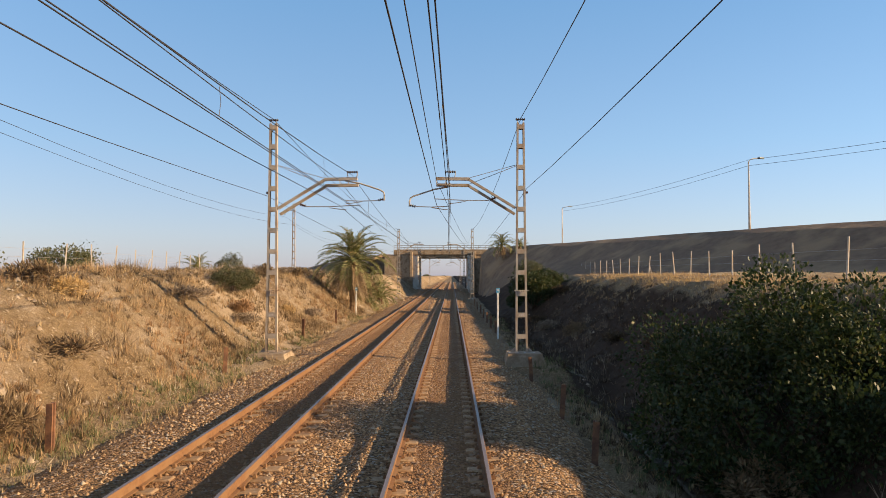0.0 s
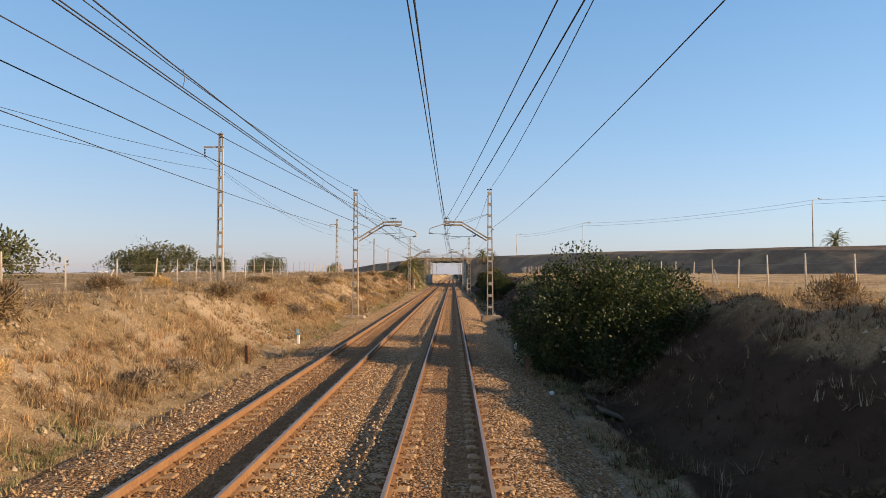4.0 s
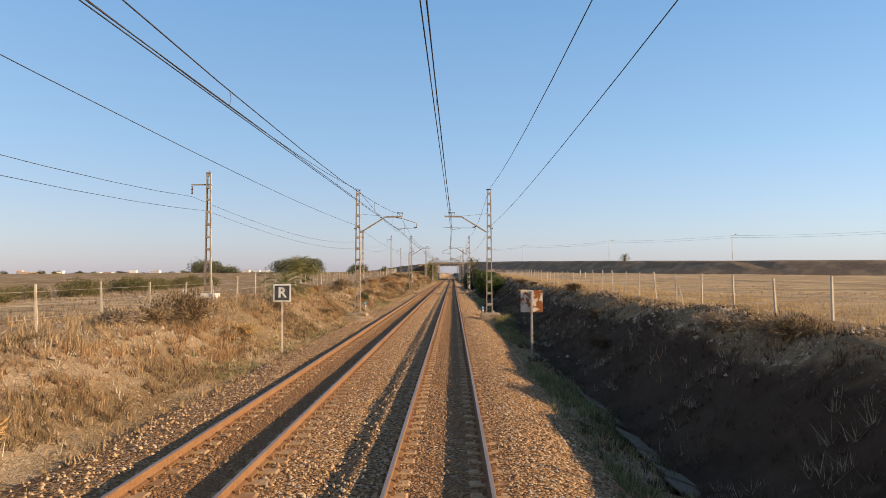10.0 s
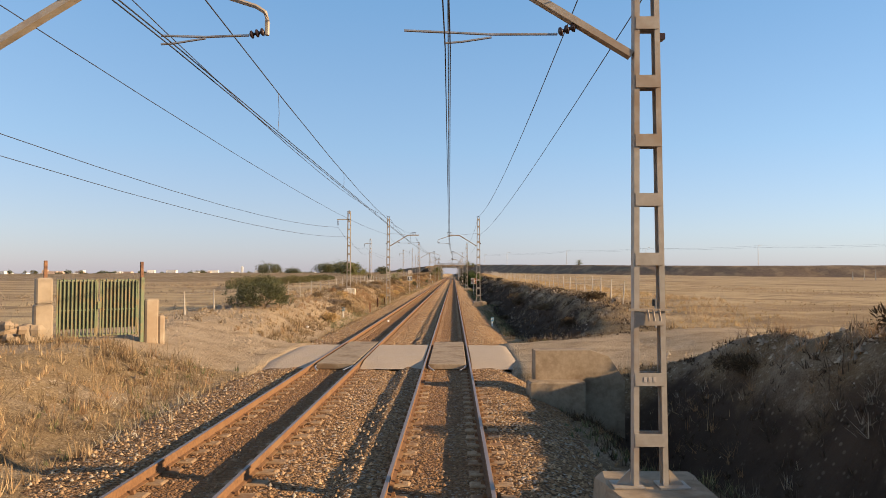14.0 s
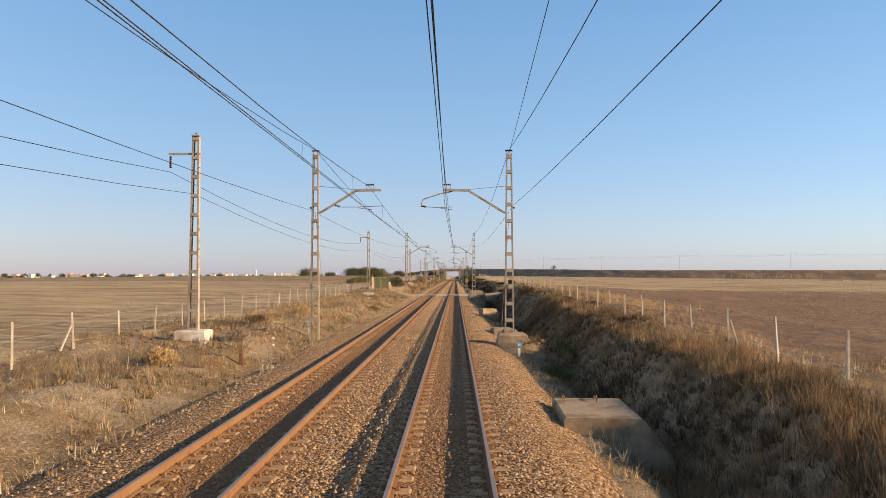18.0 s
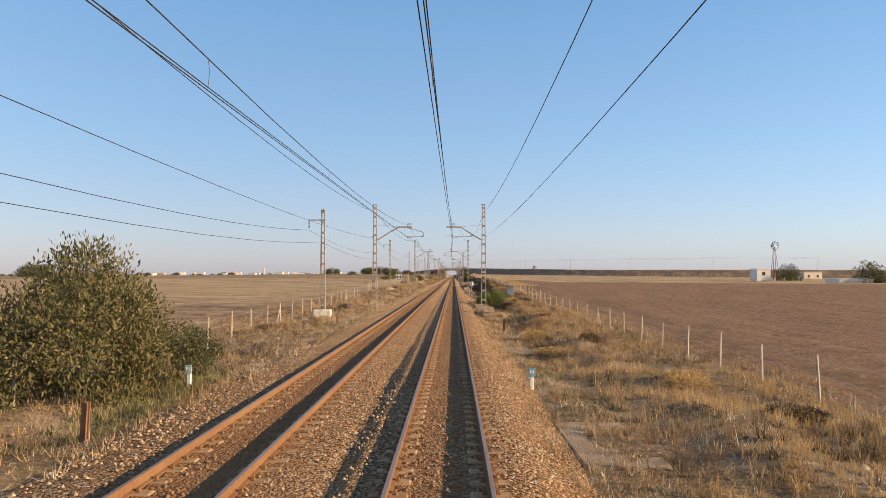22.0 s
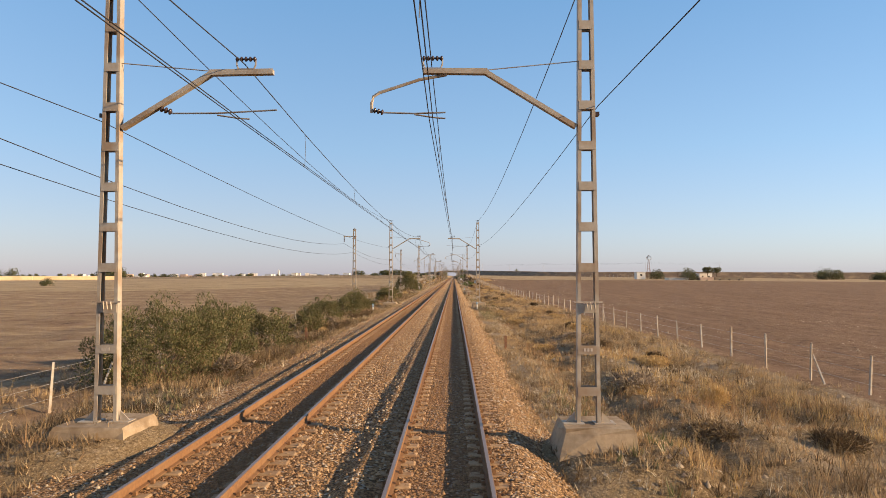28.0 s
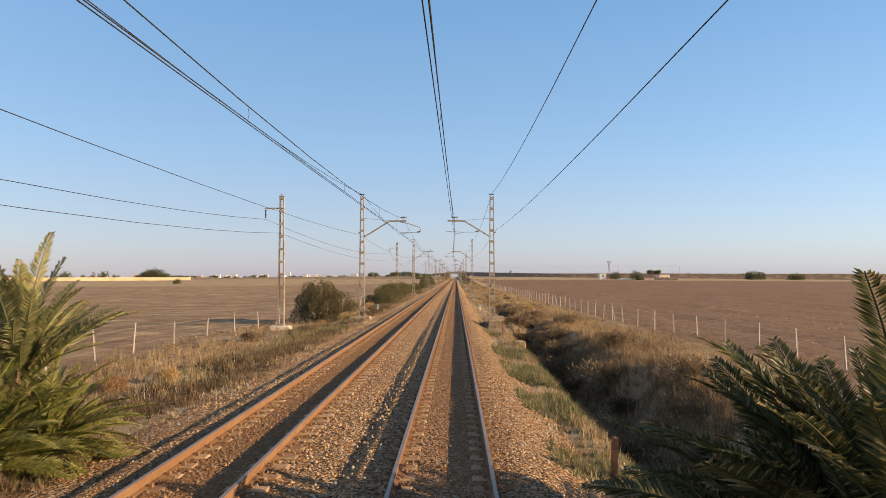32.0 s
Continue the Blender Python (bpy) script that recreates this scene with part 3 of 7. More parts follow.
def build_ground():
    xs = sorted({round(s * v, 2) for s in (-1, 1) for v in
                 [i * 0.45 for i in range(0, 36)] + [16.5 + i * 0.9 for i in range(18)] + [34, 36, 39, 43, 48, 55, 64, 75, 90, 110, 140, 180, 240, 330, 460, 650, 950, 1400, 2200, 3600]})
    ys = [-3500, -2200, -1500, -1100, -900, -820] + [Y_END + i * 0.9 for i in range(int((160 - Y_END) / 0.9))] + [160 + i * 4 for i in range(42)] + [335, 380, 450, 560, 700, 900, 1200, 1700, 2500, 4000]
    nx, ny = len(xs), len(ys)
    gx, gy = np.meshgrid(np.array(xs), np.array(ys))
    gz = land(gx, gy)
    ledge = np.clip((np.abs(gx + 1.875) - 4.4) / 2.0, 0, 1) * np.where(np.abs(gx) > 90, 0.3, 1.0)
    mid = (CROSS_NEAR + CROSS_FAR) / 2
    calm = np.where((np.abs(gy - mid) < 6) & (np.abs(gx) < 14), 0.25, 1.0) * np.where(np.abs(gx + 1.9) > 13, 0.55, 1.0)
    calm = calm * np.where((gx > 2) & (gy < -395), 0.7, 1.0)
    fx, fy = gx.ravel(), gy.ravel()
    hump = np.array([roughness(a, b) if c > 0.01 else 0.0 for a, b, c in zip(fx.tolist(), fy.tolist(), (ledge * calm).ravel().tolist())]).reshape(gx.shape)
    gz = gz + hump * ledge * calm
    idx = np.arange(nx * ny).reshape(ny, nx)
    faces = np.stack([idx[:-1, :-1], idx[:-1, 1:], idx[1:, 1:], idx[1:, :-1]], -1).reshape(-1, 4)
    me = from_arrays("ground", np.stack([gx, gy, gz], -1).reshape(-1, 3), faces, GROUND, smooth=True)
    # red: ploughed, green: stubble, blue: bare pale earth
    fence_r = keyed([(330, 20), (-15, 17), (-155, 12), (-290, 10), (-370, 10.6), (-560, 12.8), (-760, 14)], fy)[0]
    fence_l = keyed([(330, 20), (-46, 16), (-165, 12.5), (-337, 14.4), (-465, 11), (-580, 10.5), (-654, 15), (-760, 15)], fy)[0]
    right_field, left_field = (fx > fence_r), (-fx > fence_l)
    plough = np.where(right_field, np.clip((-255 - fy + 0.35 * (40 - fx)) / 50, 0, 1), 0) + 0.52 * np.where(left_field, np.clip((-345 - fy - 1.2 * np.clip(-fx - 12, 0, 60)) / 40, 0, 1), 0)
    straw = np.where(right_field, 1.0, 0.0) * np.where(fx < 26, 0.75, 1.0) + np.where(left_field & (fy < -150), 0.75, 0.0)
    bare = np.where((np.abs(fy - mid - 0.12 * np.maximum(0, -fx - 8)) < 4.6) & (np.abs(fx + 2) < 15), 1.0, 0.0)
    slope_rock = np.array([max(0.0, noise.noise((a * 0.16, b * 0.10, 11.0)) - 0.05) * 2.4 if (-14 < a < -7.5 and b > -260) else 0.0 for a, b in zip(fx.tolist(), fy.tolist())])
    apron = np.where((fx < -7) & (fx > -15) & (fy > -262) & (fy < -238), 0.62, 0.0)
    strip = np.where((fx < -5.9) & (fx > -7.2), 0.3, 0.0) + np.where((fx > 2.1) & (fx < 3.3) & (fy < -330), 0.42, 0.0)
    col = np.stack([np.clip(plough, 0, 1), np.clip(straw, 0, 1), np.clip(np.maximum(np.maximum(np.maximum(bare, apron), strip), slope_rock), 0, 1), np.ones_like(fx)], -1).astype(np.float32)
    layer = me.color_attributes.new("zone", "FLOAT_COLOR", "POINT")
    layer.data.foreach_set("color", col.ravel())
    # painted shade over the near cutting side, ending just below its crest
    shade_amount = np.where((fx > 4.2) & (fy > -350) & (np.abs(fy - mid) > 6), np.clip((keyed(RIGHT, fy)[0] - 0.7 - fx) / 1.5 + 0.3, 0, 1), 0)
    shade_amount = shade_amount * np.clip((fy + 330) / 45, 0, 1) * np.where(fy < mid, 0.88, 1.0)
    layer = me.color_attributes.new("bank_shade", "FLOAT_COLOR", "POINT")
    layer.data.foreach_set("color", np.repeat(shade_amount, 4).astype(np.float32))
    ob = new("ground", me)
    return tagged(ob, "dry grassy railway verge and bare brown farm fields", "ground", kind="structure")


build_ground()


# ---- track bed, rails and sleepers ----
BED = [(-7.25, -0.6), (-6.95, -0.42), (-6.4, -0.37), (-5.95, -0.35), (-5.55, -0.33), (-5.32, -0.19), (-5.05, -0.165), (-4.45, -0.20), (-3.75, -0.215), (-3.05, -0.20), (-2.65, -0.2), (-2.3, -0.23), (-2.0, -0.235), (-1.8, -0.272), (-1.66, -0.272),
       (-1.5, -0.205), (-1.33, -0.15), (-1.15, -0.17), (-0.7, -0.20), (0.0, -0.215), (0.7, -0.20), (1.2, -0.17), (1.75, -0.2), (2.1, -0.28), (2.6, -0.46), (3.0, -0.63), (3.35, -0.85)]


def bed_height(x, y):
    """The ballast surface; its shoulders change along the line."""
    z = np.interp(x, [p[0] for p in BED], [p[1] for p in BED])
    broad = np.interp(x, [-7.25, -6.8, -6.2, -5.5, -5.05], [-0.56, -0.36, -0.245, -0.175, -0.16])
    z = np.where(x < -5.05, broad + (z - broad) * shoulder_drop(y), z)
    drawn = np.interp(x, [1.2, 1.5, 1.9, 2.3, 3.35], [-0.17, -0.235, -0.45, -0.64, -0.95])
    return np.where(x > 1.2, z + (drawn - z) * narrow_side(y), z)


def build_bed():
    xs = np.array(sorted({p[0] for p in BED} | {round(BED[i][0] * 0.5 + BED[i + 1][0] * 0.5, 3) for i in range(len(BED) - 1)}))
    ys = np.arange(Y_END, Y_START, 0.8)
    gx, gy = np.meshgrid(xs, ys)
    gz = bed_height(gx, gy)
    wob = np.array([noise.noise((a * 1.7, b * 0.9, 20.0)) * 0.035 + noise.noise((a * 0.6, b * 0.12, 31.0)) * 0.04 for a, b in zip(gx.ravel().tolist(), gy.ravel().tolist())]).reshape(gx.shape)
    free = np.clip((np.abs(np.abs(gx + 1.875) - 1.875) - 0.9) / 0.4, 0.25, 1.0)
    gz = gz + wob * free
    idx = np.arange(gx.size).reshape(gx.shape)
    faces = np.stack([idx[:-1, :-1], idx[:-1, 1:], idx[1:, 1:], idx[1:, :-1]], -1).reshape(-1, 4)
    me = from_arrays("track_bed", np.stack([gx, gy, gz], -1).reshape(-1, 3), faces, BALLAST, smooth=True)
    tagged(new("track_bed", me), "tan and rust-stained crushed stone ballast bed under two tracks", "track bed", kind="structure")


build_bed()


def build_stones(name, count, y0, y1, seed, label):
    """Loose stones of four to seven centimetres on the bed."""
    rng = np.random.default_rng(seed)
    x = rng.uniform(-6.5, 3.1, count)
    y = rng.uniform(y0, y1, count)
    t = np.abs(np.abs(x + 1.875) - 1.875)
    ok = (np.abs(t - 0.753) > 0.10) & ~((y > CROSS_NEAR) & (y < CROSS_FAR))
    x, y = x[ok], y[ok]
    n = len(x)
    size = rng.uniform(0.02, 0.043, n)
    base = np.array([(1, 0, -0.4), (0, 1, -0.4), (-1, 0, -0.4), (0, -1, -0.4), (0, 0, 0.8)], float)
    jit = rng.uniform(0.65, 1.25, (n, 5, 3))
    a = rng.uniform(0, math.tau, n)
    v = base[None] * jit * size[:, None, None]
    c, s = np.cos(a)[:, None], np.sin(a)[:, None]
    vx = v[..., 0] * c - v[..., 1] * s + x[:, None]
    vy = v[..., 0] * s + v[..., 1] * c + y[:, None]
    vz = v[..., 2] + (bed_height(x, y) + 0.012 + rng.uniform(-0.012, 0.02, n))[:, None]
    tri = np.array([(0, 1, 4), (1, 2, 4), (2, 3, 4), (3, 0, 4)])
    faces = (np.arange(n)[:, None, None] * 5 + tri[None]).reshape(-1, 3)
    me = from_arrays(name, np.stack([vx, vy, vz], -1).reshape(-1, 3), faces, STONE)
    tagged(new(name, me), label, "ballast", kind="stuff")


build_stones("ballast_stones", 215000, -722, 45, 5, "loose tan and grey crushed stones of the ballast")

RAIL = [(-0.07, -0.172), (0.07, -0.172), (0.07, -0.16), (0.012, -0.145), (0.012, -0.045), (0.036, -0.036), (0.036, -0.006), (0.028, 0.0), (-0.028, 0.0), (-0.036, -0.006), (-0.036, -0.036), (-0.012, -0.045), (-0.012, -0.145), (-0.07, -0.16)]
RAIL_SLOTS = [0] * 6 + [0, 1, 0] + [0] * 5


def sleeper_block(shift=0.0):
    """One concrete block of a twin-block sleeper, under one rail."""
    g = Geo()
    v = [(-0.34, -0.14, -0.4), (0.34, -0.14, -0.4), (0.34, 0.14, -0.4), (-0.34, 0.14, -0.4), (-0.34, -0.125, -0.185), (0.34, -0.125, -0.185), (0.34, 0.125, -0.185), (-0.34, 0.125, -0.185),
         (-0.31, -0.105, -0.168), (0.31, -0.105, -0.168), (0.31, 0.105, -0.168), (-0.31, 0.105, -0.168)]
    f = [(8, 9, 10, 11)] + [(a + i, a + (i + 1) % 4, a + 4 + (i + 1) % 4, a + 4 + i) for a in (0, 4) for i in range(4)]
    return g.add(v, f)


def clip_pair(g, x, y):
    """Spring clips and bolts on both sides of the rail's foot."""
    for s in (-1, 1):
        g.box(x + s * 0.10 - 0.035, x + s * 0.10 + 0.035, y - 0.04, y + 0.04, -0.17, -0.115, top=0.5)


def build_track(cx, label, seed):
    track = thing("railway_track", cx, 0, 0, label, "railway track", "parallel tracks", "structure")
    for s in (-1, 1):
        part("rail", Geo().extrude([(s * 0.7535 + x, z) for x, z in RAIL], Y_END, Y_START, RAIL_SLOTS, 20), (RUST, RAILTOP), track, "rust-brown steel rail with worn pale head")
    block = sleeper_block().mesh("sleeper_block", SLEEPER)
    rng = random.Random(seed)
    ys = [Y_END + 0.3 + 0.6 * i for i in range(int((Y_START - Y_END) / 0.6))]
    ys = [y for y in ys if not CROSS_NEAR - 0.2 < y < CROSS_FAR + 0.2]
    own = [y for y in ys if -690 < y < -600]
    rest = Geo()
    clips = Geo()
    src = sleeper_block()
    for y in ys:
        d = rng.uniform(-0.02, 0.02)
        for s in (-1, 1):
            if y in own_set(own):
                ob = part("sleeper_block", block, SLEEPER, track)
                ob.matrix_basis = pose(s * 0.79, y + d, -0.012)
            else:
                rest.add([(x + s * 0.79, b + y + d, z - 0.012) for x, b, z in src.v], src.f)
            if y > -705 and y < 60:
                clip_pair(clips, s * 0.7535, y + d)
    tagged(part("sleeper_blocks", rest, SLEEPER, track, "ballast-stained twin-block concrete sleepers"), kind="stuff")
    tagged(part("rail_clips", clips, RUST, track, "rusty spring clips and bolts"), kind="stuff")


def own_set(values, cache={}):
    key = id(values)
    if key not in cache:
        cache[key] = set(values)
    return cache[key]


build_track(0.0, "railway track with rusty rails on twin-block concrete sleepers", 3)
build_track(-3.75, "second railway track with orange-rusted rails on concrete sleepers", 4)


# ---- catenary masts ----
MESSENGER_Z, CONTACT_Z = 7.2, 6.02


def slanted(g, x0, x1, z0, z1, w, d):
    """A mast leg from (x0, z0) to (x1, z1), a channel of width w and depth d, open towards the mast's middle."""
    s = -1 if x0 > 0 else 1
    h, e, t = w / 2, d / 2, 0.016
    prof = [(-h, -e), (h, -e), (h, -e + t), (-h + t, -e + t), (-h + t, e - t), (h, e - t), (h, e), (-h, e)]
    v = [(x + s * k, y, z) for x, z in ((x0, z0), (x1, z1)) for k, y in prof]
    f = [(i, (i + 1) % 8, 8 + (i + 1) % 8, 8 + i) for i in range(8)] + [(8, 9, 10, 11), (11, 12, 15, 8), (12, 13, 14, 15), (3, 2, 1, 0), (0, 7, 4, 3), (7, 6, 5, 4)]
    g.add(v, f if s > 0 else [tuple(reversed(q)) for q in f])


def beam(g, p, q, w, h):
    """A straight bar between two points in the plane across the line."""
    p, q = Vector(p), Vector(q)
    d = (q - p).normalized()
    up = Vector((0, 1, 0)).cross(d).normalized() * (h / 2)
    side = Vector((0, w / 2, 0))
    v = [c + a * up + b * side for c in (p, q) for a, b in ((-1, -1), (1, -1), (1, 1), (-1, 1))]
    g.add(v, [(3, 2, 1, 0), (4, 5, 6, 7), (0, 1, 5, 4), (1, 2, 6, 5), (2, 3, 7, 6), (3, 0, 4, 7)])


def disc_insulator(g, p, q, sheds=4, r=0.07):
    """Ribbed insulator between two points."""
    p, q = Vector(p), Vector(q)
    pts, radii = [], []
    for i in range(sheds):
        for k, rad in ((0.08, 0.35), (0.35, 1.0), (0.6, 0.9), (0.85, 0.35)):
            pts.append(p.lerp(q, (i + k) / sheds))
            radii.append(r * rad)
    g.tube(pts, radii, 8)


def bracket(mast, s, reach, y=0.0, drop=0.0):
    """The cantilever: raking channel, level arm, messenger insulator, tie rod, registration arm."""
    X = lambda away: -s * away  # noqa: E731
    at, bend = (X(0.2), y, 5.8 - drop), (X(1.98), y, 6.9 - drop)
    saddle = 3.03 if reach else 2.67
    g = Geo()
    beam(g, at, bend, 0.14, 0.09)
    beam(g, (bend[0] + s * 0.03, y, bend[2]), (X(3.22), y, 6.92 - drop), 0.14, 0.085)
    for e in (-0.055, 0.055):
        beam(g, (X(1.95), y + e, 6.955 - drop), (X(3.22), y + e, 6.97 - drop), 0.012, 0.03)
    arm = part("cantilever_arm", g, STEEL, mast, "grey-brown steel channel arm")
    g = Geo()
    g.tube([(X(0.15), y, 7.12), (X(1.98), y, 6.95 - drop)], 0.012, 5)
    part("tie_rod", g, GALV, mast)
    # messenger saddle
    g = Geo()
    for e in (-0.19, 0.19):
        g.tube([(X(saddle) + e * 0.75, y, 6.95 - drop), (X(saddle) + e, y, 7.08 - drop), (X(saddle) + e, y, 7.2 - drop)], 0.018, 5)
    g.box(X(saddle) - 0.17, X(saddle) + 0.17, y - 0.07, y + 0.07, 6.95 - drop, 6.985 - drop)
    part("insulator_yoke", g, GALV, arm)
    g = Geo()
    disc_insulator(g, (X(saddle) - 0.22, y, 7.19 - drop), (X(saddle) + 0.22, y, 7.19 - drop), 5, 0.055)
    part("messenger_insulator", g, GLASS_INS, arm, "dark ribbed insulator", smooth=True)
    # registration
    g, ins = Geo(), Geo()
    if reach:
        g.tube([(X(2.75), y, 6.86 - drop), (X(3.3), y, 6.76 - drop), (X(4.1), y, 6.5 - drop), (X(4.22), y, 6.42 - drop), (X(4.25), y, 6.3 - drop), (X(4.25), y, 6.1 - drop)], 0.032, 6)
        part("outer_arm", g, STEEL, mast)
        g = Geo()
        disc_insulator(ins, (X(4.22), y, 6.15 - drop), (X(4.0), y, 6.1 - drop), 3, 0.06)
        g.tube([(X(4.0), y, 6.1 - drop), (X(3.4), y, 6.08 - drop), (X(2.78), y, 6.1 - drop)], 0.018, 5)
        g.tube([(X(3.4), y, 6.06 - drop), (X(2.95), y, 5.99 - drop), (X(2.78), y, 5.98 - drop)], 0.016, 5)
    else:
        disc_insulator(ins, (X(0.95), y, 6.2 - drop), (X(1.2), y, 6.12 - drop), 3, 0.065)
        g.tube([(X(1.2), y, 6.1 - drop), (X(2.1), y, 6.1 - drop), (X(3.3), y, 6.16 - drop)], 0.018, 5)
        g.tube([(X(2.1), y, 6.06 - drop), (X(2.5), y, 6.0 - drop), (X(2.75), y, 5.98 - drop)], 0.016, 5)
    part("registration_arm", g, GALV, mast)
    part("arm_insulator", ins, GLASS_INS, mast, "dark ribbed insulator", smooth=True)


def build_mast(s, reach, both, plates):
    side = "beside the track"
    mast = thing("catenary_mast", MAST_R if s > 0 else MAST_L, 0, BASE_Z, "battened grey-brown steel catenary mast " + ("on a concrete footing " if plates else "set in dry soil ") + side, "catenary mast", "catenary masts")
    for k in (-1, 1):
        g = Geo()
        slanted(g, k * (0.195 if plates else 0.2), k * 0.11, 0.0 if plates else -0.6, 8.72, 0.07, 0.17)
        part("leg", g, STEEL, mast)
    levels = [0.62, 1.42, 2.22, 3.02, 3.82, 4.62, 5.42, 6.22, 7.02, 7.82, 8.56]
    for z in levels:
        w = 0.195 - 0.085 * z / 8.72
        for y in (-0.092, 0.092):
            g = Geo()
            g.box(-w - 0.02, w + 0.02, y - 0.006, y + 0.006, z - 0.085, z + 0.085)
            part("batten", g, STEEL, mast)
    for k in (-1, 1) if plates else ():
        g = Geo()
        g.add([(k * 0.26, -0.012, 0), (k * 0.47, -0.012, 0), (k * 0.26, -0.012, 0.22), (k * 0.26, 0.012, 0), (k * 0.47, 0.012, 0), (k * 0.26, 0.012, 0.22)], [(0, 1, 2), (5, 4, 3), (0, 3, 4, 1), (1, 4, 5, 2), (2, 5, 3, 0)])
        g.box(k * 0.3 - 0.2, k * 0.3 + 0.2, -0.17, 0.17, 0.0, 0.02)
        part("base_plate", g, STEEL, mast)
    for i in range(3):
        part("number_mark", Geo().box(-0.09 + 0.062 * i, -0.05 + 0.062 * i, -0.103, -0.0985, 1.39, 1.45), PORC_INS, mast, "small pale painted mark")
    g = Geo()
    w = 0.2
    g.box(-w - 0.08, w + 0.08, -0.125, -0.1, 2.33, 2.36)
    for x in (-0.05, 0.02, 0.1):
        g.tube([(x, -0.15, 2.35), (x + 0.02, -0.16, 2.2)], 0.016, 5)
    part("strap", g, STEEL, mast)
    for e in (-0.11, 0.11):
        part("top_yoke", Geo().tube([(e * 0.8, 0, 8.7), (e, 0, 8.78), (e, 0, 8.86)], 0.014, 5), GALV, mast)
    g = Geo()
    disc_insulator(g, (-0.19, 0, 8.86), (0.19, 0, 8.86), 5, 0.055)
    part("top_insulator", g, GLASS_INS, mast, "dark ribbed insulator", smooth=True)
    g = Geo()
    g.box(s * 0.17, s * 0.26, -0.03, 0.03, 6.02, 6.1)
    disc_insulator(g, (s * 0.24, 0.0, 6.06), (s * 0.24, 0.16, 6.06), 2, 0.04)
    part("wire_clamp", g, GLASS_INS, mast)
    bracket(mast, s, reach, 0.0, 0.34 if both else 0.0)
    if both:
        bracket(mast, s, not reach, 0.32, 0.54)
    return mast


def footing(x, y, s, wide, deep, lift, seed):
    """A cast footing, broken at the edges, sunk in the verge."""
    rng = random.Random(seed)
    g = Geo()
    w = 0.52 if s > 0 else 0.6
    top = [(-w, -w), (0.0, -w - 0.02), (w + wide, -w), (w + 0.02 + wide, 0.0), (w + wide, w + deep), (0.0, w + 0.02 + deep), (-w, w + deep), (-w - 0.02, 0.0)]
    rings = []
    for z, k, j in ((-1.7, 1.5, 0.12), (-0.5, 1.2 if s > 0 else 1.25, 0.07), (-0.09, 1.08, 0.06), (0.0, 0.98, 0.04)):
        rings.append([(s * (px * k + rng.uniform(-j, j)), py * k + rng.uniform(-j, j), z + rng.uniform(-j, j) * 0.3) for px, py in top])
    v = [p for r in rings for p in r]
    f = [tuple(range(24, 32))] + [(8 * r + i, 8 * r + (i + 1) % 8, 8 * r + 8 + (i + 1) % 8, 8 * r + 8 + i) for r in range(3) for i in range(8)]
    if s < 0:
        f = [tuple(reversed(q)) for q in f]
    g.add(v, f)
    whole("mast_footing", g, CONCRETE, "weathered concrete block footing under a catenary mast", "concrete footing", "mast footings", at=pose(x, y, BASE_Z + lift))


templates = {}
for i, (y, reach, both, lift) in enumerate(MASTS):
    for s, x in ((1, MAST_R), (-1, MAST_L)):
        kind = (s, bool(reach) == (s > 0), both, s > 0 or y not in BURIED)
        if kind not in templates:
            templates[kind] = build_mast(*kind)
            templates[kind].matrix_basis = pose(x, y, BASE_Z + lift)
        else:
            copy_thing(templates[kind], pose(x, y, BASE_Z + lift))
        if kind[3]:
            footing(x, y, s, 0.22 if s > 0 else 0.15, 0.12, lift, 50 + 2 * i + s)


# ---- overhead wires ----
STOPS = [m[0] for m in MASTS] + [-709.5, -773.8]
REACH = [m[1] for m in MASTS] + [1, 0]
DIP = [0.34 * m[2] - m[3] for m in MASTS] + [0, 0]
LIFT = {m[0]: m[3] for m in MASTS}


def sagging(points, sag, steps=10):
    out = []
    for p, q in zip(points[:-1], points[1:]):
        for i in range(steps):
            t = i / steps
            v = Vector(p).lerp(Vector(q), t)
            v.z -= 4 * sag * t * (1 - t) * ((Vector(q) - Vector(p)).length / 61) ** 2
            out.append(v)
    return out + [Vector(points[-1])]


def build_overhead(cx, label):
    line = thing("overhead_line", cx, 0, 0, label, "overhead line", "overhead lines")
    stag = [-0.24 if r else 0.12 for r in REACH]
    top = sagging([(a, y, MESSENGER_Z - d) for a, y, d in zip(stag, STOPS, DIP)], 0.92)
    part("messenger_wire", Geo().tube(top, 0.011, 5), WIRE, line, smooth=True)
    for e in (-0.035, 0.035):
        part("contact_wire", Geo().tube(sagging([(a + e, y, CONTACT_Z - d) for a, y, d in zip(stag, STOPS, DIP)], 0.03, 4), 0.0095, 5), WIRE, line, smooth=True)
    for n in range(len(STOPS) - 1):
        if STOPS[n] > 90:
            continue
        for k in (0.09, 0.24, 0.41, 0.59, 0.76, 0.91):
            y = STOPS[n] + (STOPS[n + 1] - STOPS[n]) * k
            a = stag[n] + (stag[n + 1] - stag[n]) * k
            d = DIP[n] + (DIP[n + 1] - DIP[n]) * k
            zt, zc = MESSENGER_Z - d - 4 * 0.92 * k * (1 - k), CONTACT_Z - d
            part("dropper", Geo().tube([(a, y, zt), (a + 0.01, y + 0.05, (zt + zc) / 2), (a, y, zc)], 0.0055, 4), WIRE, line)


build_overhead(0.0, "dark copper messenger and twin contact wires over the track")
build_overhead(-3.75, "dark copper messenger and twin contact wires over the second track")


def run_wire(name, points, sag, radius, label):
    g = Geo().tube(sagging(points, sag), radius, 5)
    whole(name, g, WIRE, label, "cable", "line cables", smooth=True)


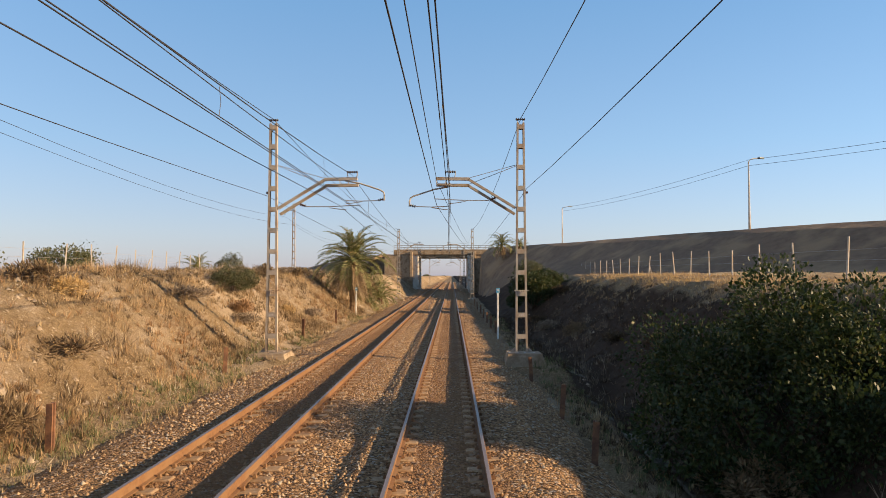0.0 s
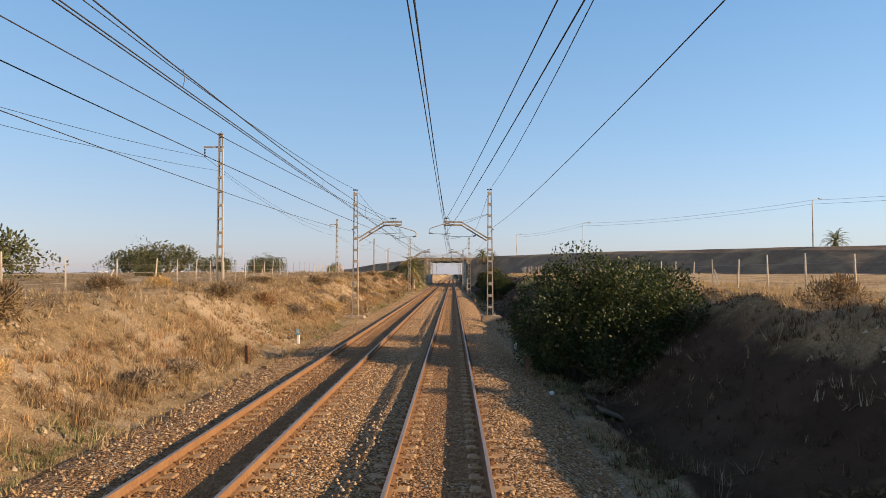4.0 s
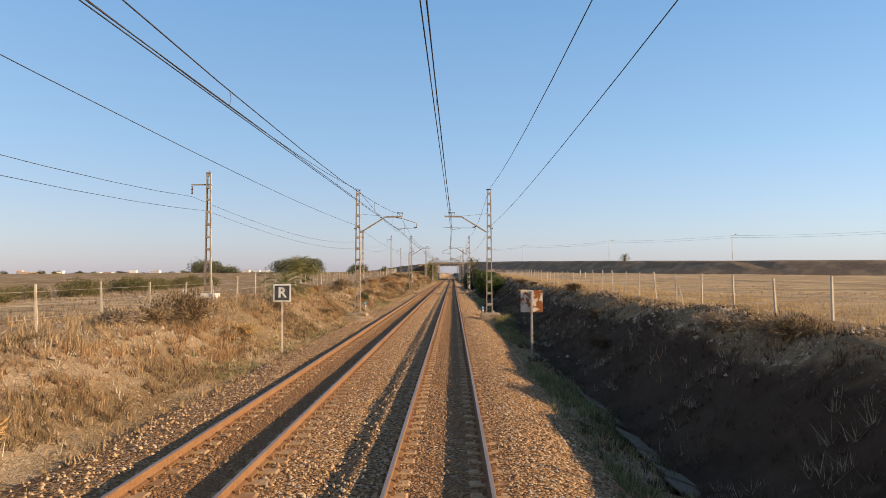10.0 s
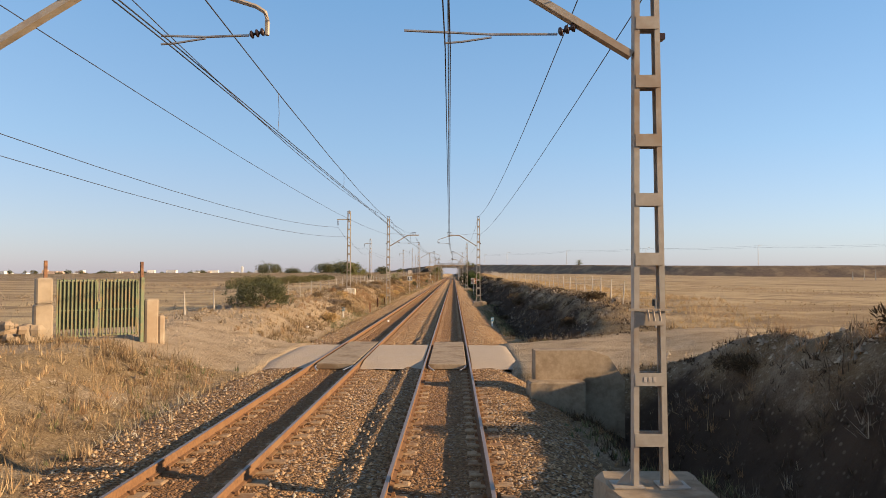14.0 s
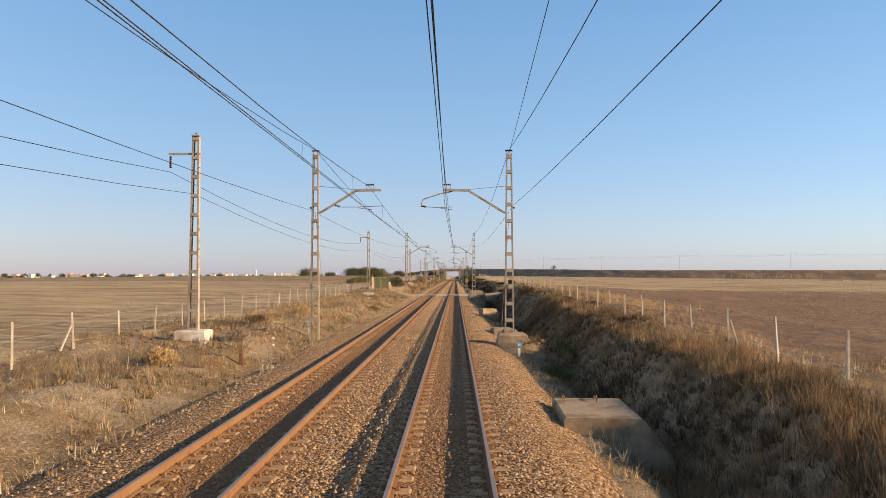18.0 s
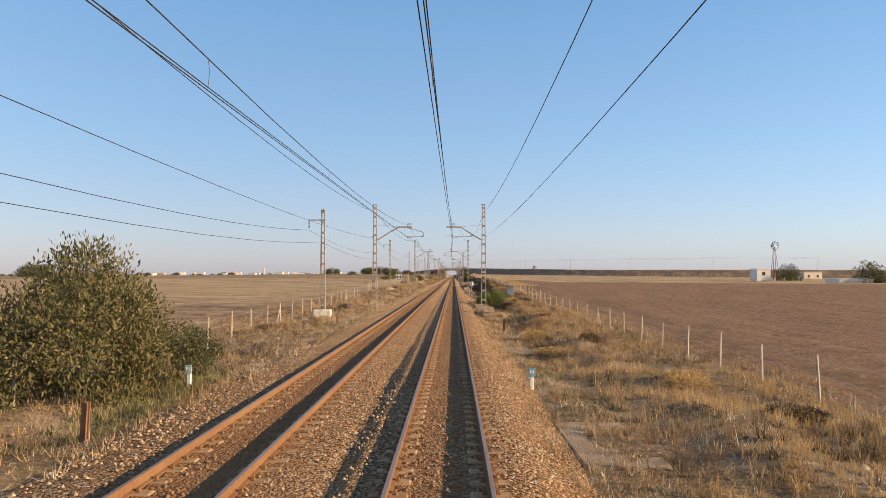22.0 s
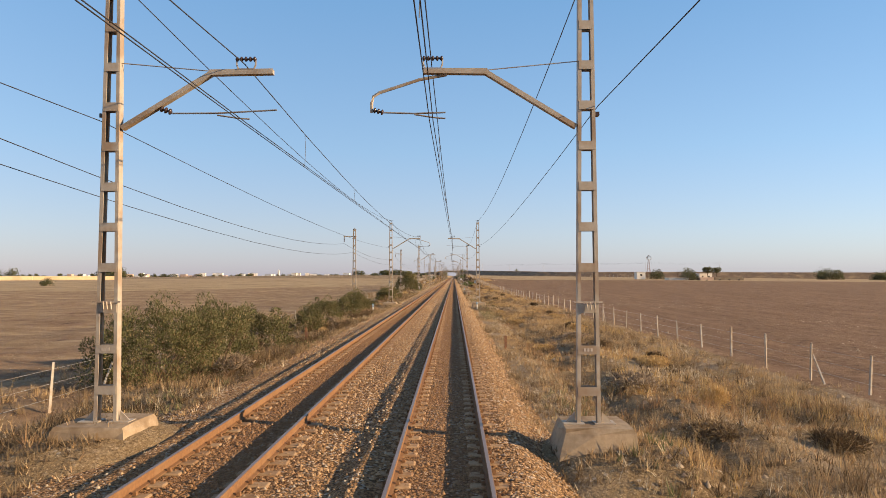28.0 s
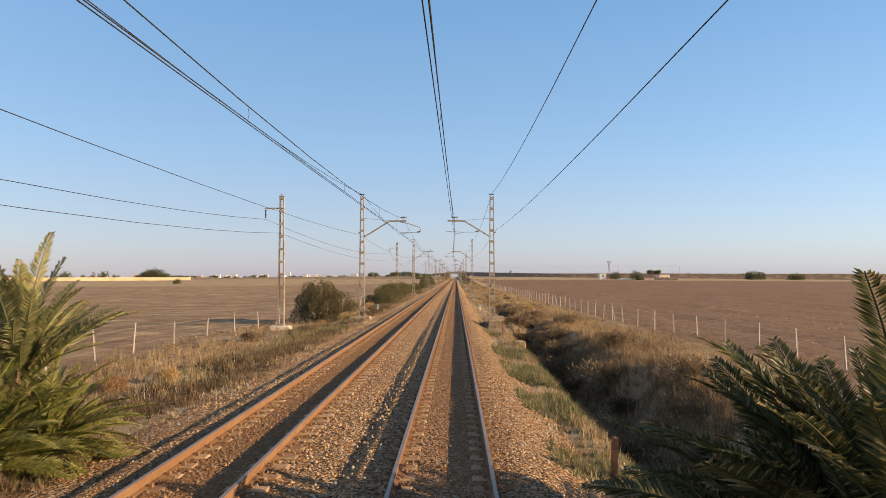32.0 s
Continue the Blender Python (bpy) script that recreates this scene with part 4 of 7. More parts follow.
for x, s in ((MAST_R, 1), (MAST_L, -1)):
    run_wire("top_cable", [(x, y, BASE_Z + LIFT.get(y, 0) + (8.2 if y == -405.6 else 8.88)) for y in STOPS], 0.9, 0.012, "thick dark cable over the mast tops")
    run_wire("side_cable", [(x + s * 0.24, y, {-219.9: 7.15, -281.5: 7.2, -158.2: 6.5}.get(y, (6.32 if s > 0 else 6.05) + LIFT.get(y, 0))) for y in STOPS], 0.5, 0.009, "thin dark cable along the masts' outer sides")
# the ends of the wire runs that overlap near the road bridge
for cx, s in ((0.0, 1), (-3.75, -1)):
    mx = MAST_R if s > 0 else MAST_L
    for dz in (0.0, -0.95):
        run_wire("anchored_wire", [(mx - s * 0.25, -97.1, 6.6 + 0.35 * dz), (cx - 0.4, -34.0, 6.7 + dz), (cx - 0.38, 25.9, 6.66 + dz), (mx - s * 0.25, 86.5, 6.8 + 0.4 * dz)], 0.35, 0.010, "dark wire of the overlapping run, anchored at a mast")

run_wire("anchored_wire", [(MAST_R - 0.1, -343.5, 8.6), (0.9, -392.0, 7.9), (-0.1, -405.6, 7.3)], 0.2, 0.009, "dark wire of the overlapping run, anchored at a mast")

# ---- tensioning gear at the anchor masts ----
def build_tensioner(x, y, s, weights):
    gear = thing("wire_tensioner", x - s * 0.12, y - 0.2, BASE_Z + 6.5, "spoked cast tensioning wheel hung on an anchor mast", "wire tensioner", "wire tensioners")
    ring = Geo()
    ring.tube([(-s * 0.30 + 0.05 * math.cos(k), 0.33 * math.cos(k * math.tau / 20), 0.42 * math.sin(k * math.tau / 20)) for k in range(21)], 0.024, 6, cap=False)
    part("rim", ring, STEEL, gear, smooth=True)
    for k in range(8):
        a = k * math.tau / 8
        part("spoke", Geo().tube([(-s * 0.3, 0, 0), (-s * 0.3, 0.33 * math.cos(a), 0.42 * math.sin(a))], 0.012, 4), STEEL, gear)
    g = Geo()
    disc_insulator(g, (-s * 0.42, 0, 0), (-s * 0.08, 0, 0), 3, 0.09)
    part("hub", g, RUSTY_IRON, gear, smooth=True)
    g = Geo()
    g.box(min(0, -s * 0.3), max(0, -s * 0.3), -0.05, 0.05, 0.42, 0.48)
    g.box(-0.2, 0.2, -0.08, 0.08, 0.36, 0.42)
    part("hanger", g, STEEL, gear)
    stack = thing("tension_weights", x + s * weights[0], y - 0.25, weights[1], "stack of pale concrete tension weights hung beside a mast", "counterweight", "counterweights")
    for k in range(weights[2]):
        part("weight", Geo().chamfer(-0.11, 0.11, -0.11, 0.11, k * 0.118, k * 0.118 + 0.108, 0.012), WHITE_CONCRETE, stack)
    part("rod", Geo().tube([(0, 0, -0.1), (0, 0, 5.9 + BASE_Z - weights[1])], 0.012, 5), GALV, stack)


build_tensioner(MAST_R, -97.1, 1, (0.05, 0.5, 6))
build_tensioner(MAST_L, -97.1, -1, (-0.32, 1.55, 11))


def guy(x, y, s, length, drop, block, out=0.9):
    """A stay rod from the mast down to a buried anchor."""
    foot = (x + s * out, y - length, drop)
    rod = thing("guy_wire", *foot, "steel guy stay running from a mast down to its anchor", "guy wire", "guy wires")
    part("stay", Geo().tube([(0, 0, -0.3), (-s * out * 0.2, length * 0.2, (6.0 - drop) * 0.2)], 0.016, 6), STEEL, rod)
    part("cable", Geo().tube([(-s * out * 0.2, length * 0.2, (6.0 - drop) * 0.2), (-s * out, length, 6.0 - drop)], 0.011, 5), STEEL, rod)
    if block:
        g = Geo()
        g.chamfer(-0.55, 0.55, -0.6, 0.5, -1.5, 0.0, 0.05)
        whole("anchor_block", g, CONCRETE, "square weathered concrete anchor block in the verge", "concrete block", "anchor blocks", at=pose(foot[0] - s * 0.1, foot[1] - 0.05, drop + 0.12, 0, 0, 4))


guy(MAST_R, -97.1, 1, 6.0, -0.7, True)
guy(MAST_L, -97.1, -1, 6.0, -0.65, True)
guy(MAST_R, -343.5, 1, -8.1, -0.35, False, 0.15)
guy(MAST_L, -343.5, -1, -8.0, -0.1, False, 0.9)
guy(MAST_R, -468.1, 1, 4.2, -0.35, False, 0.35)
guy(MAST_L, -468.1, -1, 1.6, -0.45, False, 1.6)

# ---- feeder poles ----
FEEDERS = [(-21.0, 140.0, 11.6), (-18.6, 80.0, 11.4), (-17.3, 20.4, 11.2), (-15.2, -37.2, 12.2), (-13.8, -101.4, 9.3), (-15.4, -163.8, 9.3), (-9.9, -225.5, 8.85), (-11.4, -286.0, 8.8), (-10.7, -348.2, 8.75), (-9.8, -412.6, 7.8),
           (-9.74, -473.7, 7.75), (-10.23, -530.6, 7.75), (-8.68, -595.3, 7.97), (-11.35, -652.8, 8.2), (-12.21, -718.1, 8.2)]


def build_feeder_pole():
    pole = thing("feeder_pole", 0, 0, 0, "slim battened steel feeder pole with a cross arm", "utility pole", "feeder poles")
    H = 8.4
    for k in (-1, 1):
        g = Geo()
        slanted(g, k * 0.19, k * 0.11, 0, H, 0.075, 0.18)
        part("leg", g, STEEL, pole)
    for i in range(11):
        z = 0.5 + i * 0.78
        w = 0.19 - 0.08 * z / H
        for y in (-0.097, 0.097):
            part("batten", Geo().box(-w - 0.02, w + 0.02, y - 0.006, y + 0.006, z - 0.07, z + 0.07), STEEL, pole)
    part("cross_arm", Geo().box(-1.15, 0.2, -0.05, 0.05, H - 0.75, H - 0.67), STEEL, pole)
    g = Geo()
    disc_insulator(g, (-1.08, 0, H - 0.8), (-1.08, 0, H - 1.3), 6, 0.065)
    part("string_insulator", g, GLASS_INS, pole, "dark hanging insulator", smooth=True)
    g = Geo()
    g.box(-0.16, 0.16, -0.13, 0.13, H, H + 0.06)
    disc_insulator(g, (0, 0, H + 0.02), (0, 0, H + 0.2), 2, 0.06)
    part("cap", g, GALV, pole)
    part("pole_footing", Geo().chamfer(-0.55, 0.55, -0.45, 0.45, -1.2, 0.02, 0.04), WHITE_CONCRETE, pole, "whitish concrete footing block")
    return pole


first = None
for x, y, top in FEEDERS:
    if y < -90:
        whole("pole_footing", Geo().chamfer(-0.65, 0.65, -0.55, 0.55, -0.9, 0.40, 0.05), WHITE_CONCRETE, "pale square concrete footing of a feeder pole", "concrete footing", "pole footings", at=pose(x, y, height_at(x, y), 0, 0, 5))
    foot = min(top - 8.45, land_at(x, y) - 0.05)
    m = pose(x, y, foot) @ Matrix.Diagonal((1, 1, (top - foot) / 8.45, 1))
    if first is None:
        first = build_feeder_pole()
        first.matrix_basis = m
    else:
        copy_thing(first, m)
run_wire("feeder_cable", [(x - 1.08, y, t - 1.38) for x, y, t in FEEDERS], 0.95, 0.012, "dark feeder cable hung from the pole arms")
run_wire("feeder_cable", [(x - 0.1, y, t - 2.3) for x, y, t in FEEDERS], 0.9, 0.010, "thin dark feeder cable below the pole arms")

# ---- road embankment and bridge ----
# centre line and height of the road deck
ROAD = [(-150, 380, 1.4), (-95, 300, 2.6), (-60, 240, 3.6), (-38, 200, 5.2), (-22, 172, 7.4), (-3, 153, 8.8), (14, 138, 8.7), (24, 112, 8.4), (34, 76, 7.9), (57, 28, 7.2), (82, -14, 6.4), (112, -44, 6.0), (155, -66, 6.0), (260, -105, 5.4), (520, -190, 4.6), (1400, -480, 4.0)]


def road_points(step=6.0):
    out = []
    for (x0, y0, z0), (x1, y1, z1) in zip(ROAD[:-1], ROAD[1:]):
        n = max(2, int(math.hypot(x1 - x0, y1 - y0) / step))
        out += [Vector((x0 + (x1 - x0) * i / n, y0 + (y1 - y0) * i / n, z0 + (z1 - z0) * i / n)) for i in range(n)]
    return out + [Vector(ROAD[-1])]


def build_embankment():
    pts = road_points()
    for _ in range(6):
        pts = [pts[0]] + [(a + b * 2 + c) / 4 for a, b, c in zip(pts[:-2], pts[1:-1], pts[2:])] + [pts[-1]]
    pieces = {"left": [p for p in pts if p.x < -10.0], "right": [p for p in pts if p.x > 7.0]}
    for key, line in pieces.items():
        rows = []
        for i, p in enumerate(line):
            d = (line[min(i + 1, len(line) - 1)] - line[max(i - 1, 0)]).normalized()
            n = Vector((d.y, -d.x, 0)).normalized()
            row = []
            for off, k in ((-16.5, -1), (-11, 0.42), (-7.2, 0.86), (-5.0, 1), (-4.4, 1), (4.4, 1), (5.0, 1), (7.2, 0.86), (11, 0.42), (16.5, -1)):
                q = p + n * off
                if key == "right" and q.x < 5.6:
                    q.x, k = 5.6, -1
                elif key == "left" and q.x > -9.0:
                    q.x, k = -9.0, -1
                base = land_at(q.x, q.y)
                z = base - 0.5 if k < 0 else base + (p.z - base) * k
                if 0 < k < 1:
                    z += noise.noise((q.x * 0.2, q.y * 0.2, 40.0)) * 0.5 + noise.noise((q.x * 0.8, q.y * 0.8, 44.0)) * 0.2
                elif abs(off) == 5.0:
                    z += noise.noise((q.x * 0.3, q.y * 0.3, 48.0)) * 0.18
                row.append((q.x, q.y, z))
            rows.append(row)
        g, w = Geo(), 10
        v = [p for r in rows for p in r]
        for r in range(len(rows) - 1):
            for c in range(w - 1):
                g.f.append((r * w + c, (r + 1) * w + c, (r + 1) * w + c + 1, r * w + c + 1))
                g.m.append(1 if c == 4 else 0)
        g.v = v
        for a in (0, (len(rows) - 1) * w):
            g.f.append(tuple(a + c for c in range(w)))
            g.m.append(0)
        whole("road_embankment", g, (BANK, ASPHALT), "dark brown earth embankment carrying a road", "embankment", kind="structure")


build_embankment()


def build_bridge():
    y0, y1 = 147.0, 158.5
    bridge = thing("road_bridge", -1.6, 150, 0, "concrete road bridge over the railway with metal railings", "bridge")

    def B(name, x0, x1, ya, yb, z0, z1, material, label="", c=0.06):
        return part(name, Geo().chamfer(x0 + 1.6, x1 + 1.6, ya - 150, yb - 150, z0, z1, c), material, bridge, label)

    B("deck", -12.5, 9.2, y0, y1, 7.55, 8.35, CONCRETE, "grey-brown concrete deck edge")
    B("deck_beam", -7.2, 3.9, y0 + 0.5, y1 - 0.5, 6.95, 7.6, CONCRETE)
    B("abutment", -8.4, -7.0, y0 + 0.3, y1 - 0.3, -0.9, 7.6, WHITE_CONCRETE, "pale concrete abutment wall")
    B("abutment", 3.6, 5.0, y0 + 0.3, y1 - 0.3, -0.9, 7.6, WHITE_CONCRETE, "pale concrete abutment wall")
    B("column", -8.9, -8.3, y0 - 0.5, y0 + 0.3, -0.8, 8.2, CONCRETE)
    B("column", 4.7, 5.3, y0 - 0.5, y0 + 0.3, -0.8, 8.2, CONCRETE)
    for x0, x1, za in ((-14.5, -8.4, 3.4), (5.0, 11.0, 3.4)):
        B("wing_wall", x0, x1, y0 + 0.2, y0 + 0.9, za - 4.2, 7.6, CONCRETE, "dark weathered wing wall")
    B("kerb", -12.5, 9.2, y0, y0 + 0.4, 8.35, 8.65, CONCRETE)
    B("kerb", -12.5, 9.2, y1 - 0.4, y1, 8.35, 8.65, CONCRETE)
    for y in (y0 + 0.2, y1 - 0.2):
        rail = part("railing", Geo().tube([(-10.8, y - 150, 9.6), (10.7, y - 150, 9.6)], 0.05, 6).tube([(-10.8, y - 150, 9.15), (10.7, y - 150, 9.15)], 0.035, 6), GALV, bridge, "pale metal railing")
        for k in range(15):
            x = -10.8 + k * 21.5 / 14
            part("railing_post", Geo().box(x - 0.05, x + 0.05, y - 150 - 0.05, y - 150 + 0.05, 8.64, 9.62), GALV, rail)


build_bridge()


# ---- lamps along the road ----
LAMPS = [(28.3, 64.0, 14.3), (51.3, 14.7, 13.8), (77.0, -20.0, 13.6), (108.0, -50.0, 13.4), (150.0, -72.0, 13.6), (200.0, -90.0, 13.2)]
def build_street_lamp(h):
    lamp = thing("street_lamp", 0, 0, 0, "grey steel street lamp beside the road", "street lamp", "street lamps")
    part("pole", Geo().tube([(0, 0, -0.3), (0, 0, h * 0.5), (0, 0, h - 0.3)], [0.11, 0.085, 0.06], 8), GALV, lamp)
    part("arm", Geo().tube([(0, 0, h - 0.4), (0.15, 0, h - 0.15), (0.5, 0, h), (1.5, 0, h + 0.15)], 0.04, 6), GALV, lamp)
    part("lantern", Geo().chamfer(1.3, 2.0, -0.14, 0.14, h + 0.06, h + 0.24, 0.05), CABINET, lamp)
    return lamp


lamp = None
for x, y, top in LAMPS + [(18.5, 112.0, 14.6), (-26.0, 184.0, 13.2)]:
    m = pose(x, y, top - 6.7, 0, 0, 25)
    if lamp is None:
        lamp = build_street_lamp(6.5)
        lamp.matrix_basis = m
    else:
        copy_thing(lamp, m)

for dz in (-0.35, -0.9):
    run_wire("road_cable", [(18.5, 112.0, 14.6 + dz)] + [(x, y, z + dz) for x, y, z in LAMPS], 0.8, 0.016, "thin dark cable strung between the road lamps")
# ---- crossing ----
def build_crossing():
    y0, y1 = CROSS_NEAR + 0.2, CROSS_FAR - 0.2
    deck = thing("level_crossing", -1.9, (y0 + y1) / 2, 0, "farm track crossing of worn concrete panels and gravel between the rails", "level crossing", kind="structure")
    half = (y1 - y0) / 2
    for cx in (0.0, -3.75):
        for k in range(4):
            a, b = -half + k * half / 2 + 0.015, -half + (k + 1) * half / 2 - 0.015
            part("crossing_panel", Geo().chamfer(cx - 0.64 + 1.9, cx + 0.64 + 1.9, a, b, -0.2, -0.012, 0.02), CONCRETE, deck)
    for x0, x1 in ((-2.92, -0.83), (0.83, 2.6), (-6.9, -4.58)):
        g = Geo()
        n, m = 12, 16
        for j in range(m + 1):
            for i in range(n + 1):
                x, y = x0 + (x1 - x0) * i / n, -half + 2 * half * j / m
                edge = min(i, n - i, 3) / 3 * 0.5 + 0.5
                outer = max(0.0, abs(x + 1.875) - 4.1)
                g.v.append((x + 1.9, y, -0.03 - 0.16 * max(0.0, 1 - min(j, m - j) / 2.5) - 0.24 * outer + noise.noise((x * 2, y * 2, 60.0)) * 0.02 * edge))
        for j in range(m):
            for i in range(n):
                a = j * (n + 1) + i
                g.f.append((a, a + 1, a + n + 2, a + n + 1))
                g.m.append(0)
        part("gravel_fill", g, GRAVEL, deck, "pale compacted gravel", smooth=True)
    for cx in (0.0, -3.75):
        for s in (-1, 1):
            part("check_rail_end", Geo().tube([(cx + s * 0.62 + 1.9, -half - 0.1, -0.06), (cx + s * 0.56 + 1.9, -half - 0.55, -0.07), (cx + s * 0.42 + 1.9, -half - 0.9, -0.1)], 0.03, 6), GALV, deck)


GRAVEL = surface("compacted_gravel", (0.46, 0.37, 0.28), (0.34, 0.26, 0.19), 22.0, (0.40, 0.31, 0.22), 0.9, 0.92, 0.8, 0.03)
build_crossing()


def headwall(x, y, turn, wide, tall, z):
    """A culvert's end wall with sloped shoulders."""
    g = Geo()
    prof = [(0, -1.2), (wide, -1.5), (wide, tall * 0.25), (wide * 0.82, tall * 0.85), (wide * 0.62, tall), (0, tall)]
    v = [(px, py, pz) for py in (-0.28, 0.28) for px, pz in prof]
    n = len(prof)
    g.add(v, [tuple(range(n)), tuple(range(2 * n - 1, n - 1, -1))] + [(i, n + i, n + (i + 1) % n, (i + 1) % n) for i in range(n)])
    g.chamfer(-0.25, 1.3, -0.75, -0.2, -1.2, tall * 0.28, 0.04)
    whole("culvert_headwall", g, CONCRETE, "stained concrete culvert headwall with a sloping end", "headwall", "headwalls", at=pose(x, y, z, 0, 0, turn))


headwall(2.45, -271.6, 4, 2.5, 1.1, -0.22)
headwall(2.4, -318.5, 40, 1.9, 0.6, -0.35)


def culvert_top(x, y, turn):
    """A wide flat-topped headwall over the ditch, its end sloping down, with lifting loops."""
    w = thing("culvert_block", x, y, -0.28, "broad flat-topped concrete culvert head with a sloping end", "headwall", "headwalls", turn=turn)
    prof = [(0, -1.1), (2.6, -1.4), (2.45, -0.85), (1.85, -0.06), (1.78, 0.0), (0.05, 0.0), (0, -0.05)]
    n = len(prof)
    v = [(px, py, pz) for py in (-1.3, 1.3) for px, pz in prof]
    part("body", Geo().add(v, [tuple(range(n)), tuple(range(2 * n - 1, n - 1, -1))] + [(i, n + i, n + (i + 1) % n, (i + 1) % n) for i in range(n)]), CONCRETE, w)
    for k, lx in enumerate((0.25, 1.1)):
        part("lifting_loop", Geo().tube([(lx, 0.75, -0.02), (lx, 0.75, 0.09), (lx + 0.02, 1.0, 0.12), (lx, 1.2, 0.09), (lx, 1.2, -0.02)], 0.02, 6), RUSTY_IRON, w)


culvert_top(2.78, -359.1, -2)


def slab(x, y, z, sx, sy, sz, turn, label="flat weathered concrete slab in the verge", material=None):
    g = Geo().chamfer(-sx / 2, sx / 2, -sy / 2, sy / 2, -sz, 0, 0.05)
    whole("concrete_slab", g, material or CONCRETE, label, "concrete block", "concrete blocks", at=pose(x, y, z, 0, 0, turn))


slab(3.14, -473.4, 0.0, 1.25, 1.7, 1.0, 2, "square hollow-looking concrete box beside the ballast")
slab(3.0, -335.4, -0.1, 1.2, 1.4, 1.2, 5, "grey concrete anchor block beside the ditch")
slab(3.5, -449.3, -0.62, 1.7, 3.9, 0.5, 1, "long flat concrete cover slab beside the ballast")
slab(-7.61, -473.1, -0.42, 1.2, 1.0, 0.5, 8)
slab(3.72, -657.9, -0.72, 0.9, 1.0, 0.7, 6)
slab(2.92, -649.5, -0.05, 0.9, 0.9, 0.8, 0)
slab(2.95, -393.2, -0.12, 1.2, 1.4, 1.0, 5)
slab(3.55, -406.9, -0.3, 1.7, 1.2, 0.9, -3, "low broad concrete slab in front of a mast footing")
slab(-8.45, -388.8, 0.1, 1.6, 1.0, 0.6, 14, "low concrete slab in dry grass")
slab(-9.76, -589.6, -0.3, 1.5, 1.2, 0.5, 10)

# ---- gate at the crossing ----
def build_gate():
    x0, y0, x1, y1 = -12.7, -268.9, -10.75, -267.2
    turn = math.degrees(math.atan2(y1 - y0, x1 - x0))
    length = math.hypot(x1 - x0, y1 - y0)
    z = 0.85
    gate = thing("field_gate", x0, y0, z, "closed double gate of faded green steel bars beside a crumbling pillar", "gate", turn=turn)
    for k in range(2):
        a, b = k * length / 2 + 0.03, (k + 1) * length / 2 - 0.03
        frame_bars = Geo().box(a, b, -0.025, 0.025, 0.04, 0.09).box(a, b, -0.025, 0.025, 1.88, 1.93).box(a, b, -0.02, 0.02, 0.9, 0.94)
        leaf = part("gate_leaf", frame_bars.box(a, a + 0.045, -0.025, 0.025, 0.0, 1.95).box(b - 0.045, b, -0.025, 0.025, 0.0, 1.95), GATE_GREEN, gate)
        part("backing_sheet", Geo().box(a + 0.04, b - 0.04, 0.004, 0.012, 0.3, 1.86), GATE_SHEET, leaf, "dull rust-stained sheet behind the bars")
        n = 10
        for i in range(n):
            x = a + 0.09 + (b - a - 0.18) * i / (n - 1)
            part("gate_bar", Geo().tube([(x, -0.04, 0.03), (x + 0.006 * math.sin(i * 3.1), -0.042, 1.0), (x, -0.04, 1.93 + 0.03 * math.sin(i * 2.1))], 0.026, 6), GATE_GREEN, leaf)
    part("latch", Geo().chamfer(length / 2 - 0.06, length / 2 + 0.06, -0.1, -0.05, 0.95, 1.2, 0.01), GATE_GREEN, gate)
    pillar = Geo().chamfer(-0.62, -0.08, -0.2, 0.2, -0.7, 1.15, 0.05).chamfer(-0.58, -0.1, -0.18, 0.18, 1.13, 2.0, 0.05).chamfer(-0.95, -0.55, -0.22, 0.2, -0.7, 0.55, 0.09)
    part("pillar", pillar, PLASTER, gate, "rough crumbling plastered pillar")
    part("gate_post", Geo().chamfer(length + 0.02, length + 0.14, -0.08, 0.08, -0.6, 2.0, 0.015), GATE_GREEN, gate)
    for x in (-0.3, length + 0.06):
        part("rusty_post", Geo().chamfer(x - 0.05, x + 0.05, -0.05, 0.05, 1.6, 2.55, 0.01), RUSTY_IRON, gate)
    part("stub_wall", Geo().chamfer(length + 0.16, length + 0.62, -0.15, 0.15, -0.6, 1.25, 0.06).chamfer(length + 0.6, length + 0.85, -0.15, 0.15, -0.6, 0.7, 0.07), PLASTER, gate)
    rng = random.Random(9)
    for k in range(34):
        r = rng.uniform(0.10, 0.30)
        near = rng.random() ** 1.6
        x, y = -13.3 - 1.9 * near + rng.uniform(-0.2, 0.3), -269.7 + rng.uniform(-0.8, 0.5)
        rubble(x, y, height_at(x, y) + r * 0.3 + 0.55 * (1 - near) * rng.random(), r, k)


def rubble(x, y, z, r, seed, material=None, name="stone", label="loose pale rubble stone on dry ground", category="stone", group="rubble stones"):
    rng = random.Random(seed)
    g = Geo()
    rings = []
    for a, k in ((-0.6, 0.7), (0.0, 1.0), (0.55, 0.65)):
        rings.append([(r * k * math.cos(i * math.tau / 6) * rng.uniform(0.75, 1.2), r * k * math.sin(i * math.tau / 6) * rng.uniform(0.75, 1.2), r * a * rng.uniform(0.8, 1.1)) for i in range(6)])
    v = [p for q in rings for p in q]
    g.add(v, [tuple(range(5, -1, -1)), tuple(range(12, 18))] + [(6 * a + i, 6 * a + (i + 1) % 6, 6 * a + 6 + (i + 1) % 6, 6 * a + 6 + i) for a in range(2) for i in range(6)])
    whole(name, g, material or PLASTER, label, category, group, at=pose(x, y, z, 0, 0, rng.uniform(0, 360)))


build_gate()

